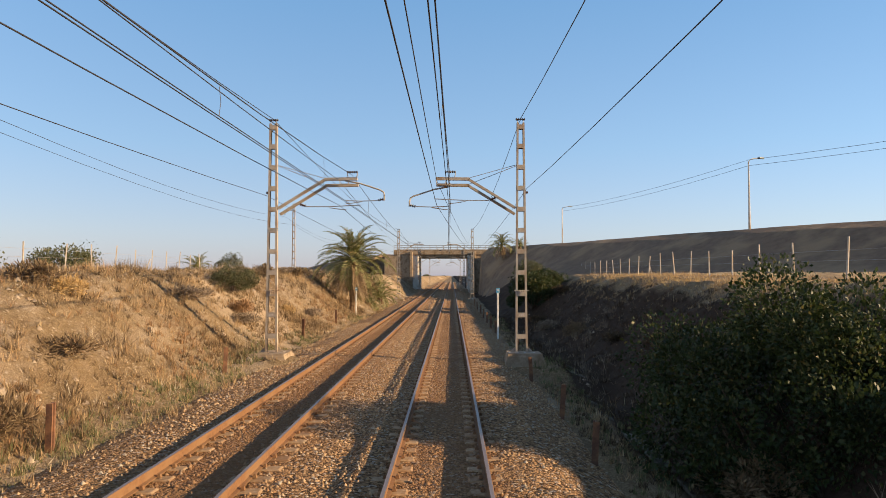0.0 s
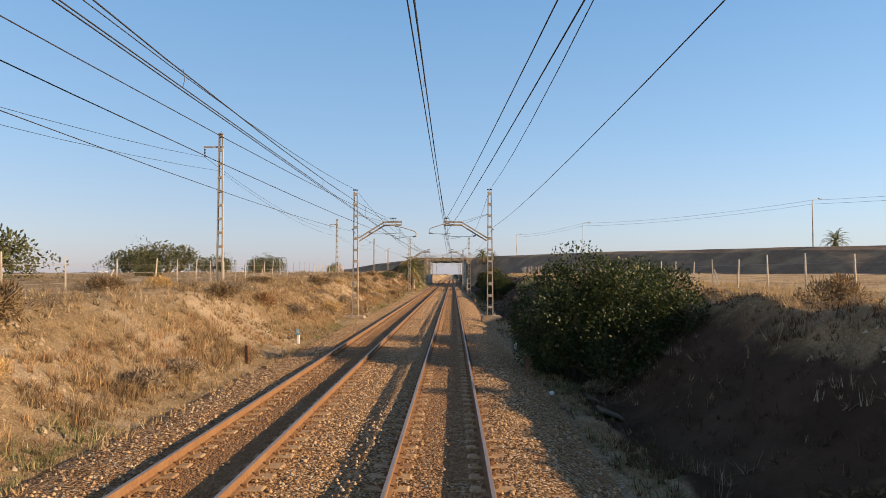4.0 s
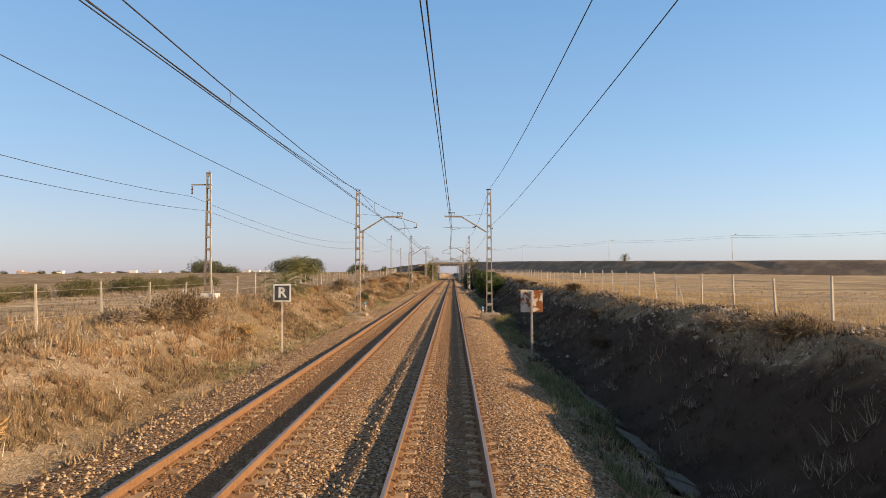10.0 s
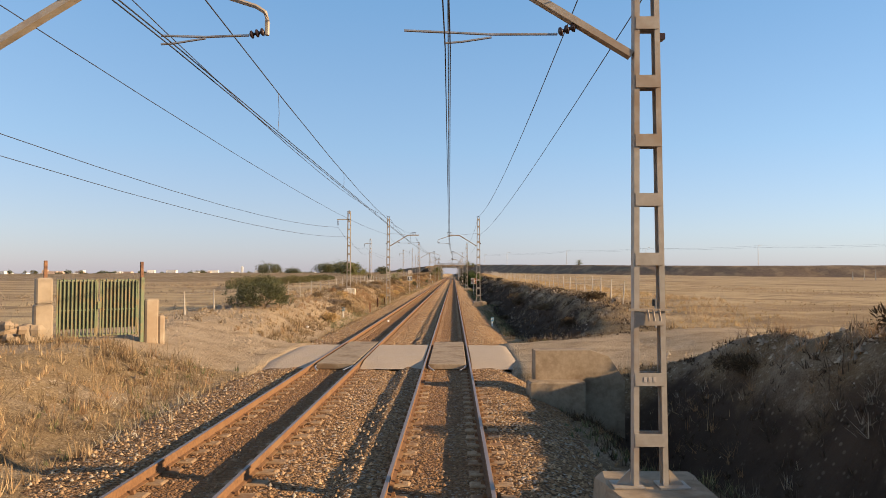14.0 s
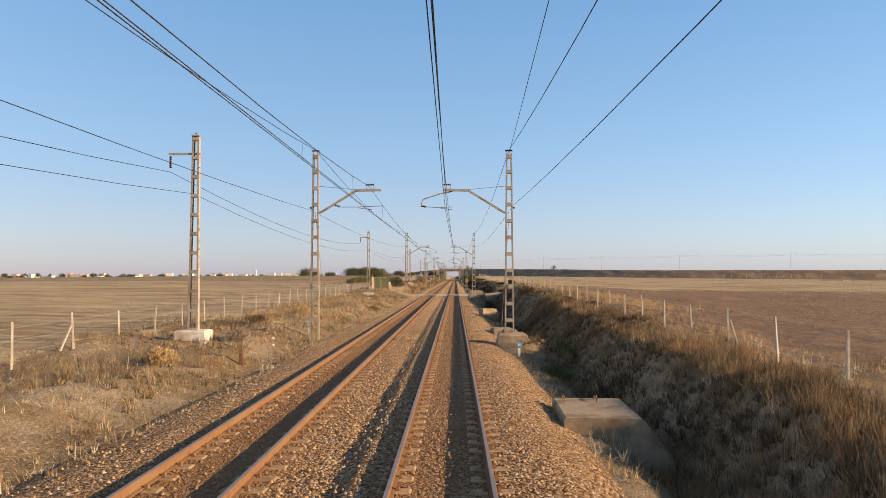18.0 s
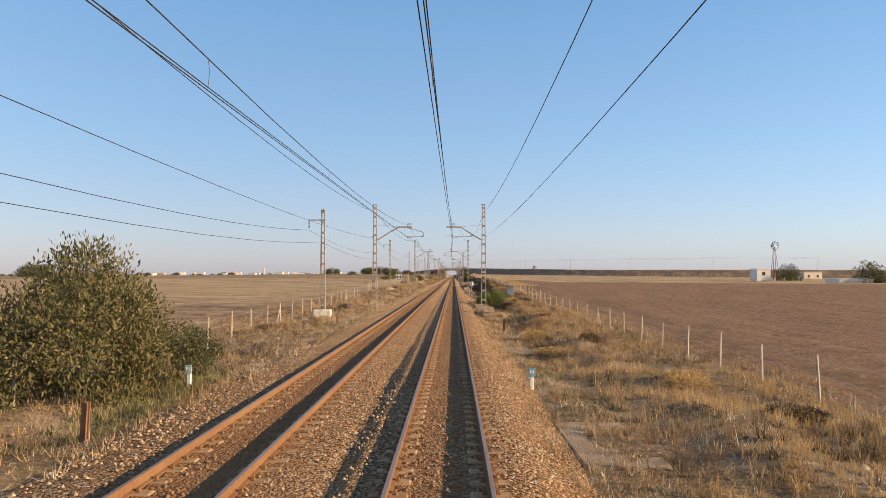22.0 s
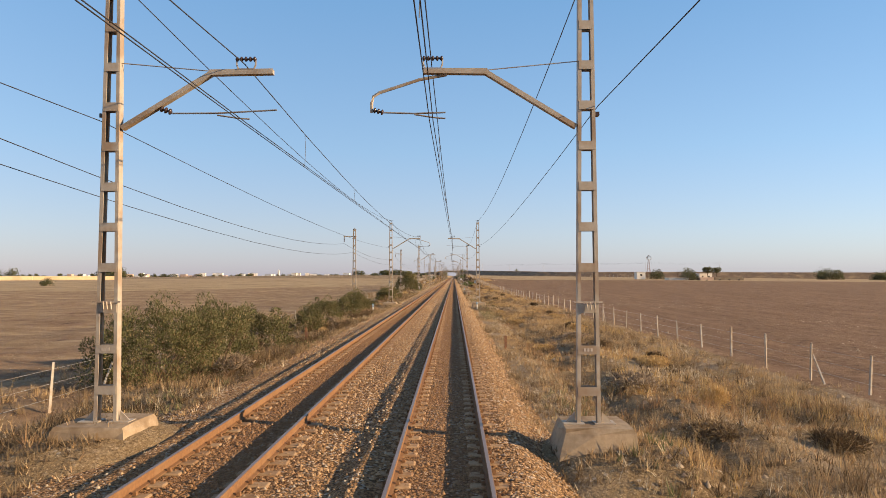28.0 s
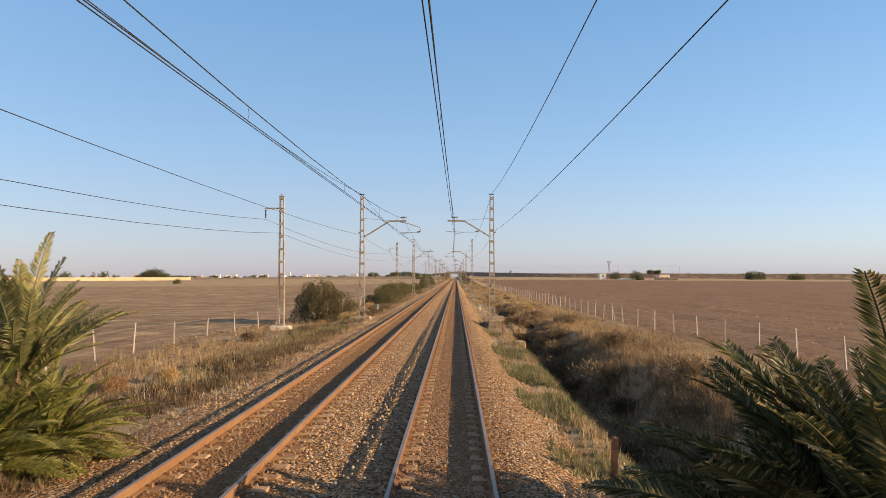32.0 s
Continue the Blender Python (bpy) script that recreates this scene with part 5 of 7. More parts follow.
# ---- fences ----
FENCE_R = [(19, 132), (14.8, 29), (15.8, -15), (13, -97), (11.6, -155), (10.6, -240), (9.6, -256), None, (9.7, -276), (9.3, -300), (9.8, -345), (9.9, -381), (10.9, -455), (13.28, -569.3), (13.49, -643.2), (14.7, -664.6), (14.97, -736.3)]
FENCE_L = [(-23, 62), (-20, 35), (-18, -20), (-15.6, -46), (-18, -75), (-16, -120), (-12, -165), (-12, -220), (-13.2, -261), None, (-15, -274), (-14.4, -337), (-12.6, -374), (-10.69, -465.2), (-10.91, -590.1), (-12.77, -642.2), (-16.01, -663.5), (-16.06, -736.3)]
post_mesh = Geo().box(-0.035, 0.035, -0.035, 0.035, -0.4, 1.32, top=0.8).mesh("post", POST)


def build_fence(line, label, seed):
    fence = thing("wire_fence", 0, 0, 0, label, "fence", "field fences")
    rng = random.Random(seed)
    runs, now = [], []
    for p in line + [None]:
        if p is None:
            runs.append(now)
            now = []
        else:
            now.append(p)
    strands = Geo()
    for run in runs:
        tops = []
        for (xa, ya), (xb, yb) in zip(run[:-1], run[1:]):
            n = max(1, round(math.hypot(xb - xa, yb - ya) / 3.6))
            tops += [(xa + (xb - xa) * i / n, ya + (yb - ya) * i / n) for i in range(n)]
        posts = []
        for i, (x, y) in enumerate(tops):
            z = land_at(x, y)
            h = rng.uniform(0.92, 1.08) * (1.18 if y > -170 else 1.0)
            ob = part("fence_post", post_mesh, POST, fence)
            ob.matrix_basis = pose(x, y, z, rng.uniform(-3, 3), rng.uniform(-4, 4), rng.uniform(0, 40)) @ Matrix.Diagonal((1, 1, h, 1))
            posts.append((x, y, z))
            if i % 9 == 4:
                brace = part("brace_post", post_mesh, POST, fence)
                brace.matrix_basis = pose(x, y - 0.95, z - 0.05, -38, 0, 0) @ Matrix.Diagonal((0.85, 0.85, 0.95, 1))
        for h in (0.35, 0.75, 1.14):
            strands.tube([(x, y, z + h) for x, y, z in posts], 0.006, 3)
    tagged(part("fence_wire", strands, GALV, fence, "thin slack wire strands"), kind="stuff")


build_fence(FENCE_R, "field fence of thin pale concrete posts and slack wire", 21)
build_fence(FENCE_L, "boundary fence of thin pale concrete posts and slack wire", 22)

# ---- posts, markers and signs along the line ----
STUMPS = [(-7.33, 12.7), (-7.35, 22.5), (-7.6, 35.5), (-7.5, 45.0), (-7.6, 66.0), (-7.6, 75.0), (2.91, 13.1), (2.91, 23.3), (3.0, 17.4), (3.05, 29.5), (2.9, 42.0), (2.85, 46.5), (2.85, 51.5), (2.85, 57.0), (2.9, 64.0), (2.9, 72.0), (2.9, 80.0),
          (2.8, -57.7), (-7.3, -57.0), (-7.25, -24.0), (2.8, -2.0), (2.74, -103.3), (-7.26, -105.0), (-7.39, -222.9), (-7.1, -231.4), (-7.25, -217.6), (-7.5, -351.9), (-7.33, -450.4), (-7.25, -519.8), (2.7, -525.1),
          (-7.39, -566.5), (2.79, -567.6), (3.15, -655.4), (3.03, -685), (-7.63, -684.6), (-7.1, -387.8), (2.85, -480.8), (-7.6, -418.9), (3.5, -419.9), (-7.33, -485.4), (2.77, -470.6)]


def build_stump():
    """A short length of old rail set upright."""
    g = Geo()
    prof = [(-0.055, -0.06), (0.055, -0.06), (0.055, -0.048), (0.01, -0.04), (0.01, 0.03), (0.033, 0.038), (0.033, 0.068), (-0.033, 0.068), (-0.033, 0.038), (-0.01, 0.03), (-0.01, -0.04), (-0.055, -0.048)]
    n = len(prof)
    v = [(x, y, z) for z in (-0.4, 0.72) for x, y in prof]
    g.add(v, [tuple(range(n - 1, -1, -1)), tuple(range(n, 2 * n))] + [(i, (i + 1) % n, n + (i + 1) % n, n + i) for i in range(n)])
    return g.mesh("marker_stump", RUSTY_IRON)


stump = build_stump()
for k, (x, y) in enumerate(STUMPS):
    ob = new("marker_post", stump)
    r = random.Random(k)
    h = 1.25 if y > 0 else r.uniform(0.95, 1.2)
    ob.matrix_basis = pose(x, y, max(land_at(x, y), -0.78), r.uniform(-3, 3), r.uniform(-4, 4), r.uniform(-20, 20)) @ Matrix.Diagonal((1.15, 1.15, h, 1))
    tagged(ob, "short upright post of rusty old rail at the ballast edge", "marker post", "rail stump posts")


def marker(x, y, z, h):
    """Whitewashed kilometre marker with a blue head plate; its figures are plain bars."""
    m = thing("kilometre_marker", x, y, z, "small white marker post with a blue plate beside the track", "marker post", "kilometre markers")
    part("shaft", Geo().chamfer(-0.055, 0.055, -0.055, 0.055, -0.4, h, 0.01), SIGN_WHITE, m)
    plate = part("head_plate", Geo().chamfer(-0.1, 0.1, -0.085, -0.057, h - 0.1, h + 0.16, 0.006), SIGN_BLUE, m, "faded blue plate")
    part("figure_bars", Geo().box(-0.06, -0.02, -0.089, -0.086, h, h + 0.1).box(0.015, 0.055, -0.089, -0.086, h, h + 0.1), SIGN_WHITE, plate, "white bars")


marker(-7.57, 54.9, -0.75, 2.65)
marker(2.75, 37.6, -0.75, 2.9)
for x, y in ((-7.2, -49.3), (3.2, -49.3), (-7.5, -147.0), (2.9, -146.0), (-7.7, -242.1), (2.85, -244.5), (3.05, -345.9), (-7.7, -339.7), (-7.7, -444.0), (2.7, -442.5), (-7.73, -534.9), (2.7, -529.7), (2.79, -624.8), (-7.73, -628.5)):
    marker(x, y, max(land_at(x, y), -0.75), 0.55)


def letter_sign(x, y, z0, h, size, letter, label):
    s = thing("letter_sign", x, y, z0, label, "sign", "line-side signs")
    part("sign_post", Geo().box(-0.035, 0.035, -0.02, 0.02, -0.4, h), WHITE_CONCRETE, s)
    plate = part("sign_plate", Geo().chamfer(-size / 2, size / 2, -0.045, -0.022, h - size, h, 0.006), SIGN_WHITE, s, "white-edged plate")
    k = size * 0.41
    part("sign_face", Geo().box(-k, k, -0.0495, -0.0455, h - size / 2 - k, h - size / 2 + k), SIGN_DARK, plate, "black field")
    curve = bpy.data.curves.new("letter", "FONT")
    curve.body, curve.align_x, curve.align_y, curve.size, curve.extrude, curve.offset = letter, "CENTER", "CENTER", size * 0.78, 0.002, size * 0.022
    ob = new("letter", curve)
    bpy.context.view_layer.update()
    me = bpy.data.meshes.new_from_object(ob)
    bpy.data.objects.remove(ob)
    me.materials.clear()
    me.materials.append(SIGN_WHITE)
    t = part("letter", me, SIGN_WHITE, plate, "white letter " + letter)
    t.matrix_basis = pose(0, -0.053, h - size / 2, 90, 0, 0)


letter_sign(-7.05, -178.0, -0.5, 3.05, 0.76, "R", "black square sign with a white letter R on a post")
letter_sign(-7.2, -372.3, -0.15, 3.22, 0.8, "Z", "black square sign with a white letter Z on a post")


def back_sign(x, y, z0, h, w, tall, material, label, turn=0):
    """A sign for trains of the other way, seen from behind."""
    s = thing("sign_back", x, y, z0, label, "sign", "signs seen from behind", turn=turn)
    part("sign_plate", Geo().chamfer(-w / 2, w / 2, 0.05, 0.075, h - tall, h, 0.008), material, s)
    part("sign_post", Geo().chamfer(-0.05, 0.05, -0.05, 0.048, -0.5, h - 0.02, 0.012), GALV, s)


back_sign(3.62, -177.3, -1.0, 3.25, 0.95, 0.95, SIGN_RUST, "square sign back with peeling white enamel and rust")
back_sign(2.65, -373.2, -0.7, 2.75, 0.55, 0.5, SIGN_WHITE, "white square sign seen from behind on a green post")
back_sign(9.6, -259.1, 0.6, 1.25, 0.32, 0.34, SIGN_DARK, "small dark sign on a post by the crossing", 20)


def build_cabinet():
    c = thing("trackside_cabinet", 7.35, -379.6, 0.0, "grey steel trackside cabinet with a rusty lid above bushes", "electrical cabinet", turn=-4)
    part("body", Geo().chamfer(-0.42, 0.42, -0.3, 0.3, -0.3, 1.55, 0.015), CABINET, c)
    door = part("door", Geo().chamfer(-0.38, 0.38, -0.325, -0.303, 0.1, 1.5, 0.006), CABINET, c)
    part("handle", Geo().chamfer(-0.1, 0.06, -0.345, -0.327, 1.0, 1.03, 0.005), SIGN_DARK, door)
    for x in (-0.22, 0.22):
        part("vent", Geo().box(x - 0.09, x + 0.09, -0.332, -0.326, 1.36, 1.4), SIGN_DARK, door)
    part("lid", Geo().chamfer(-0.47, 0.47, -0.36, 0.36, 1.55, 1.63, 0.02), RUST_LID, c, "rusty brown lid")


build_cabinet()

for k, (x, y, r) in enumerate([(-9.6, 22.0, 0.28), (-8.9, 13.5, 0.2), (-8.1, -252.4, 0.09), (-9.4, -283.0, 0.2), (-8.8, -282.2, 0.14), (-7.9, -288.0, 0.12), (-9.9, -331.0, 0.15), (-8.6, -365.0, 0.14), (4.67, -648.5, 0.13), (-9.8, -645.3, 0.25), (-8.8, -101.0, 0.22), (-10.8, -126.0, 0.3),
                                (-10.2, -124.5, 0.2), (-9.8, -203.0, 0.3), (-9.2, -204.2, 0.22), (-8.7, -248.6, 0.25), (-12.2, -346.0, 0.18), (-9.39, -616.7, 0.16)]):
    rubble(x, y, land_at(x, y) + 0.06, r, 100 + k)
for k, (x, y) in enumerate([(-4.1, -245.9), (-8.0, -252.6), (-7.9, -346.2), (-8.3, -344.8), (3.2, -61.0), (5.4, -300.0), (6.3, -305.0)]):
    z = -0.17 if -6 < x < 2 else land_at(x, y) + 0.05
    rubble(x, y, z + 0.03, 0.09, 140 + k, LITTER, "litter", "crumpled white plastic litter beside the line", "litter", "litter")



def gravel_heap(x, y, z, sx, sy, sz, seed):
    """A low heap of grey gravel: a lumpy body with loose stones on it."""
    rng = random.Random(seed)
    heap = thing("gravel_heap", x, y, z, "low grey gravel heap against a broken concrete end", "gravel heap")
    g = Geo()
    n, rings = 18, 6
    v = [(0, 0, sz)]
    for r in range(1, rings + 1):
        for i in range(n):
            a, q = i * math.tau / n, r / rings
            k = 1 + rng.uniform(-0.08, 0.08)
            v.append((sx * q * k * math.cos(a), sy * q * k * math.sin(a), sz * (1 - q * q) + rng.uniform(-0.03, 0.03) - (0.3 if r == rings else 0)))
    f = [(0, 1 + i, 1 + (i + 1) % n) for i in range(n)] + [(1 + (r - 1) * n + i, 1 + r * n + i, 1 + r * n + (i + 1) % n, 1 + (r - 1) * n + (i + 1) % n) for r in range(1, rings) for i in range(n)]
    part("heap_body", g.add(v, f), GRAVEL, heap)
    s = Geo()
    for _ in range(420):
        a, q, r = rng.uniform(0, math.tau), math.sqrt(rng.random()), rng.uniform(0.02, 0.055)
        s.box(sx * q * math.cos(a) - r, sx * q * math.cos(a) + r, sy * q * math.sin(a) - r, sy * q * math.sin(a) + r, sz * (1 - q * q) - r, sz * (1 - q * q) + r, top=0.6)
    tagged(part("gravel_stones", s, GRAVEL, heap), kind="stuff")
    part("concrete_end", Geo().chamfer(sx * 0.75, sx * 1.15, -sy * 0.6, sy * 0.5, -0.6, sz * 0.5, 0.06), CONCRETE, heap, "broken concrete edge")


gravel_heap(3.5, -493.1, -0.85, 1.0, 1.5, 0.35, 7)


def dead_shrub(x, y, z, tall, seed, label="bare forked dead shrub in the dry grass"):
    """Bare crooked stems that fork twice."""
    rng = random.Random(seed)
    g = Geo()

    def fork(p, d, length, r, left):
        q = p + d * length
        g.tube([p, (p + q) / 2 + Vector((rng.uniform(-0.08, 0.08), rng.uniform(-0.08, 0.08), 0)) * length, q], [r, r * 0.85, r * 0.6], 5)
        for _ in range(2 + (left > 1)) if left else ():
            fork(q, (d + Vector((rng.uniform(-0.8, 0.8), rng.uniform(-0.8, 0.8), rng.uniform(-0.1, 0.5)))).normalized(), length * rng.uniform(0.45, 0.8), r * 0.6, left - 1)

    for _ in range(3):
        fork(Vector((rng.uniform(-0.1, 0.1), rng.uniform(-0.1, 0.1), -0.15)), Vector((rng.uniform(-0.4, 0.4), rng.uniform(-0.4, 0.4), 1)).normalized(), tall * 0.45, 0.05, 3)
    whole("dead_shrub", g, TWIG, label, "shrub", "dead shrubs", at=pose(x, y, z))


dead_shrub(4.9, -413.0, land_at(4.9, -413.0), 1.7, 3)
dead_shrub(8.6, -406.0, land_at(8.6, -406.0), 0.85, 5)
rc = random.Random(8)
for k in range(9):
    rubble(5.9 + rc.uniform(-0.45, 0.45), -490.3 + rc.uniform(-0.4, 0.4), land_at(6.07, -491.5) + 0.1, rc.uniform(0.06, 0.13), 180 + k, BLUE_LITTER, "litter", "crumpled pale blue plastic litter in dry grass", "litter", "litter")

# ---- lined ditch beside the cutting ----
def build_channel():
    rng = random.Random(61)
    drain = thing("drain_channel", 0, 0, 0, "ditch lined with tilted dark concrete slabs", "drain", kind="structure")
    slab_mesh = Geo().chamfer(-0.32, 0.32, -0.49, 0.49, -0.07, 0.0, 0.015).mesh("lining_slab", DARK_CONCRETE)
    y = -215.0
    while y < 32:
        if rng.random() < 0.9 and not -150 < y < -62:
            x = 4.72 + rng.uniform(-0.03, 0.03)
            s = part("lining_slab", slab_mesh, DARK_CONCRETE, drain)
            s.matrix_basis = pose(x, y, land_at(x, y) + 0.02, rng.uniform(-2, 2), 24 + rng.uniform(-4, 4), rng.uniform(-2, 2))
        y += 1.02


build_channel()
# ---- plants ----
def heights(x, y):
    led = np.clip((np.abs(x + 1.875) - 4.4) / 2.0, 0, 1)
    calm = np.where((np.abs(y - (CROSS_NEAR + CROSS_FAR) / 2) < 6) & (np.abs(x) < 14), 0.25, 1.0) * np.where(np.abs(x + 1.9) > 13, 0.55, 1.0) * np.where((x > 2) & (y < -395), 0.7, 1.0)
    hump = np.array([roughness(a, b) for a, b in zip(x.tolist(), y.tolist())])
    return land(x, y) + hump * led * calm


def unit(v):
    return v / np.maximum(np.linalg.norm(v, axis=-1, keepdims=True), 1e-6)


def leaf_mesh(name, centre, grow, size, aspect, rng, material):
    """Leaves as folded diamonds at the given places, each along its direction."""
    n = len(centre)
    side = unit(np.cross(grow, rng.normal(size=(n, 3))))
    out = np.cross(side, grow)
    L = (size * rng.uniform(0.6, 1.25, n))[:, None]
    W = L * aspect
    a = centre
    b = centre + grow * L * 0.5 + side * W * 0.5 + out * W * 0.12
    c = centre + grow * L
    d = centre + grow * L * 0.5 - side * W * 0.5 + out * W * 0.12
    v = np.stack([a, b, c, d], 1).reshape(-1, 3)
    k = np.arange(n)[:, None] * 4
    faces = np.concatenate([k + np.array([[0, 1, 2]]), k + np.array([[0, 2, 3]])], 1).reshape(-1, 3)
    return from_arrays(name, v, faces, material)


def clumps(rng, rx, ry, rz, z0, count, small):
    """Centres and radii of clumps that fill a lumpy crown."""
    d = unit(rng.normal(size=(count, 3)))
    d[:, 2] = np.abs(d[:, 2]) * 1.1 - 0.25
    k = rng.uniform(0.35, 1.0, count)[:, None] ** 0.6
    c = d * k * np.array([rx, ry, rz]) * rng.uniform(0.8, 1.12, (count, 1)) + np.array([0, 0, z0])
    return c, rng.uniform(0.6, 1.3, count) * small


def crown_points(rng, cs, rs, n):
    pick = rng.integers(0, len(cs), n)
    d = unit(rng.normal(size=(n, 3)))
    d[:, 2] += 0.15
    return cs[pick] + d * (rs[pick] * rng.uniform(0.3, 1.0, n) ** 0.4)[:, None], unit(d)


def limbs(g, rng, cs, base, thick, count):
    for i in range(min(count, len(cs))):
        p = Vector(cs[i])
        mid = Vector(base).lerp(p, 0.5) + Vector(rng.normal(size=3)) * 0.12
        g.tube([base, mid, p], [thick, thick * 0.6, thick * 0.2], 5)


def bush_mesh(seed, rx, ry, rz, n, leaf, material, aspect=0.55, z0=None, small=0.33, count=38, trunk=0.05, skirt=0):
    rng = np.random.default_rng(seed)
    z0 = rz * 0.95 if z0 is None else z0
    cs, rs = clumps(rng, rx, ry, rz, z0, count, small * (rx + ry + rz) / 3)
    if skirt:
        a = rng.uniform(0, math.tau, skirt)
        k = rng.uniform(0.6, 0.95, skirt)
        cs = np.concatenate([cs, np.stack([np.cos(a) * rx * k, np.sin(a) * ry * k, rng.uniform(0.2, 0.5, skirt) * rz], -1)])
        rs = np.concatenate([rs, rng.uniform(0.7, 1.1, skirt) * small * rz])
    cs[:, 2] = np.maximum(cs[:, 2], 0.12)
    p, d = crown_points(rng, cs, rs, n)
    p[:, 2] = np.maximum(p[:, 2], rng.uniform(0.0, 0.25, n))
    crown = leaf_mesh("crown", p, unit(d + rng.normal(size=d.shape) * 0.6), leaf, aspect, rng, material)
    g = Geo()
    limbs(g, rng, cs, (0, 0, -0.35), trunk, 10)
    return crown, g.mesh("trunk", BARK)


def place_bush(meshes, x, y, label, category="bush", group="line-side bushes", z=None, turn=0.0, k=1.0, name="bush", kz=None):
    b = thing(name, x, y, height_at(x, y) if z is None else z, label, category, group, turn=turn)
    part("crown", meshes[0], None, b)
    part("trunk", meshes[1], None, b)
    b.scale = (k, k, kz or k)
    return b


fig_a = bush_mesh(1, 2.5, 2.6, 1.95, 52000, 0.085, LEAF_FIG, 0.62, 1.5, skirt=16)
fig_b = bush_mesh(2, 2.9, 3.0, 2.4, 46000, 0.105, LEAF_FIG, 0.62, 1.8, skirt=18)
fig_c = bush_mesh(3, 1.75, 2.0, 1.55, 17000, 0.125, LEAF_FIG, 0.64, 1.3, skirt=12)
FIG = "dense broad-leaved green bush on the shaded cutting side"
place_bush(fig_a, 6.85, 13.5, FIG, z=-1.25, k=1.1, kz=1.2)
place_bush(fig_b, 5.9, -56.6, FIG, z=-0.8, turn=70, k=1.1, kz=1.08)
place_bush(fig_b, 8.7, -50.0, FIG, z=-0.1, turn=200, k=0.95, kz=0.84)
fig_d = bush_mesh(4, 1.75, 1.9, 1.55, 13000, 0.16, LEAF_FIG_BRIGHT, 0.66, 1.35, skirt=12)
place_bush(fig_d, 5.75, -101.3, "leafy bright green bush on the cutting side", z=-0.4, turn=30, k=1.1, kz=1.12)
place_bush(fig_c, 7.2, 58.0, FIG, z=0.3, turn=130, k=1.15)
place_bush(fig_c, 9.5, 63.0, FIG, z=0.9, turn=20, k=0.9)

dust_a = bush_mesh(11, 1.5, 1.6, 1.2, 11000, 0.10, LEAF_DARK, 0.5, 0.95, trunk=0.03, skirt=16)
dust_b = bush_mesh(12, 2.5, 2.6, 2.1, 36000, 0.125, LEAF_TAM, 0.38, 1.75, count=50, trunk=0.04, skirt=26)
place_bush(dust_a, -11.0, -251.3, "round dusty grey-green bush beside the fence", k=1.15, kz=0.85)
place_bush(dust_a, -10.8, 34.0, "grey-green bush on the dry bank", k=0.8, turn=40, kz=0.62)
place_bush(dust_b, -10.6, -445.5, "large dusty green bush beside the line", z=-1.55, turn=15, kz=1.42)
place_bush(dust_a, -8.6, -443.0, "grey-green low bush beside the line", turn=70, k=0.85)
place_bush(dust_a, -8.4, -80.0, "small dark bush on the bank", turn=10, k=0.55)
place_bush(dust_a, 10.6, 90.0, "dark bush at the foot of the road bank", turn=60, k=1.2)
place_bush(dust_a, -8.6, -140.0, "small dark bush on the bank", turn=160, k=0.4)


hedge = bush_mesh(13, 1.6, 1.8, 0.9, 5000, 0.12, LEAF_TAM, 0.5, 0.6, trunk=0.03, skirt=14)
rh = random.Random(17)
for k in range(26):
    place_bush(hedge, -25 - 6.5 * k / 26 + rh.uniform(-1.2, 1.2), -213 + k * 3.7 + rh.uniform(-0.8, 0.8), "low tangled olive-green bramble on the plateau beyond the fence", "bush", "plateau brambles", turn=rh.uniform(0, 360), k=rh.uniform(0.7, 1.15), name="bramble", kz=rh.uniform(0.6, 1.0))


def spray_mesh(seed, rx, ry, rz, n, leaf=0.10, leaves=None):
    """A shrub of fine upright sprays."""
    rng = np.random.default_rng(seed)
    cs, rs = clumps(rng, rx, ry, rz * 0.8, rz * 0.68, 46, 0.25 * (rx + rz) / 2)
    a, k = rng.uniform(0, math.tau, 22), rng.uniform(0.55, 0.95, 22)
    cs = np.concatenate([cs, np.stack([np.cos(a) * rx * k, np.sin(a) * ry * k, rng.uniform(0.1, 0.45, 22) * rz], -1)])
    rs = np.concatenate([rs, rng.uniform(0.6, 1.0, 22) * 0.32 * rz])
    cs[:, 2] = np.maximum(cs[:, 2], 0.15)
    p, d = crown_points(rng, cs, rs, n)
    p[:, 2] = np.maximum(p[:, 2], rng.uniform(0, 0.2, n))
    d = unit(d * 0.7 + np.array([0, 0, 0.5]) + rng.normal(size=d.shape) * 0.5)
    crown = leaf_mesh("crown", p, d, leaf, 0.30, rng, leaves or LEAF_TAM)
    g = Geo()
    limbs(g, rng, cs, (0, 0, -0.3), 0.035, 12)
    return crown, g.mesh("trunk", BARK)


brown_tam = spray_mesh(25, 1.5, 1.9, 1.5, 15000, 0.11, LEAF_BROWN)
tam_a, tam_b, tam_c = spray_mesh(21, 2.2, 2.6, 2.0, 26000, 0.12), spray_mesh(22, 1.5, 1.9, 1.45, 15000, 0.11), spray_mesh(23, 0.9, 1.1, 1.1, 8000, 0.10)
feather = spray_mesh(24, 0.9, 1.1, 1.1, 12000, 0.10, LEAF_FEATHER)
grey_a, grey_b = spray_mesh(26, 0.9, 1.0, 0.9, 9000, 0.09, LEAF_GREY), spray_mesh(27, 0.7, 0.9, 0.8, 6000, 0.09, LEAF_GREY)
TAM = "feathery grey-green tamarisk shrub beside the fence"
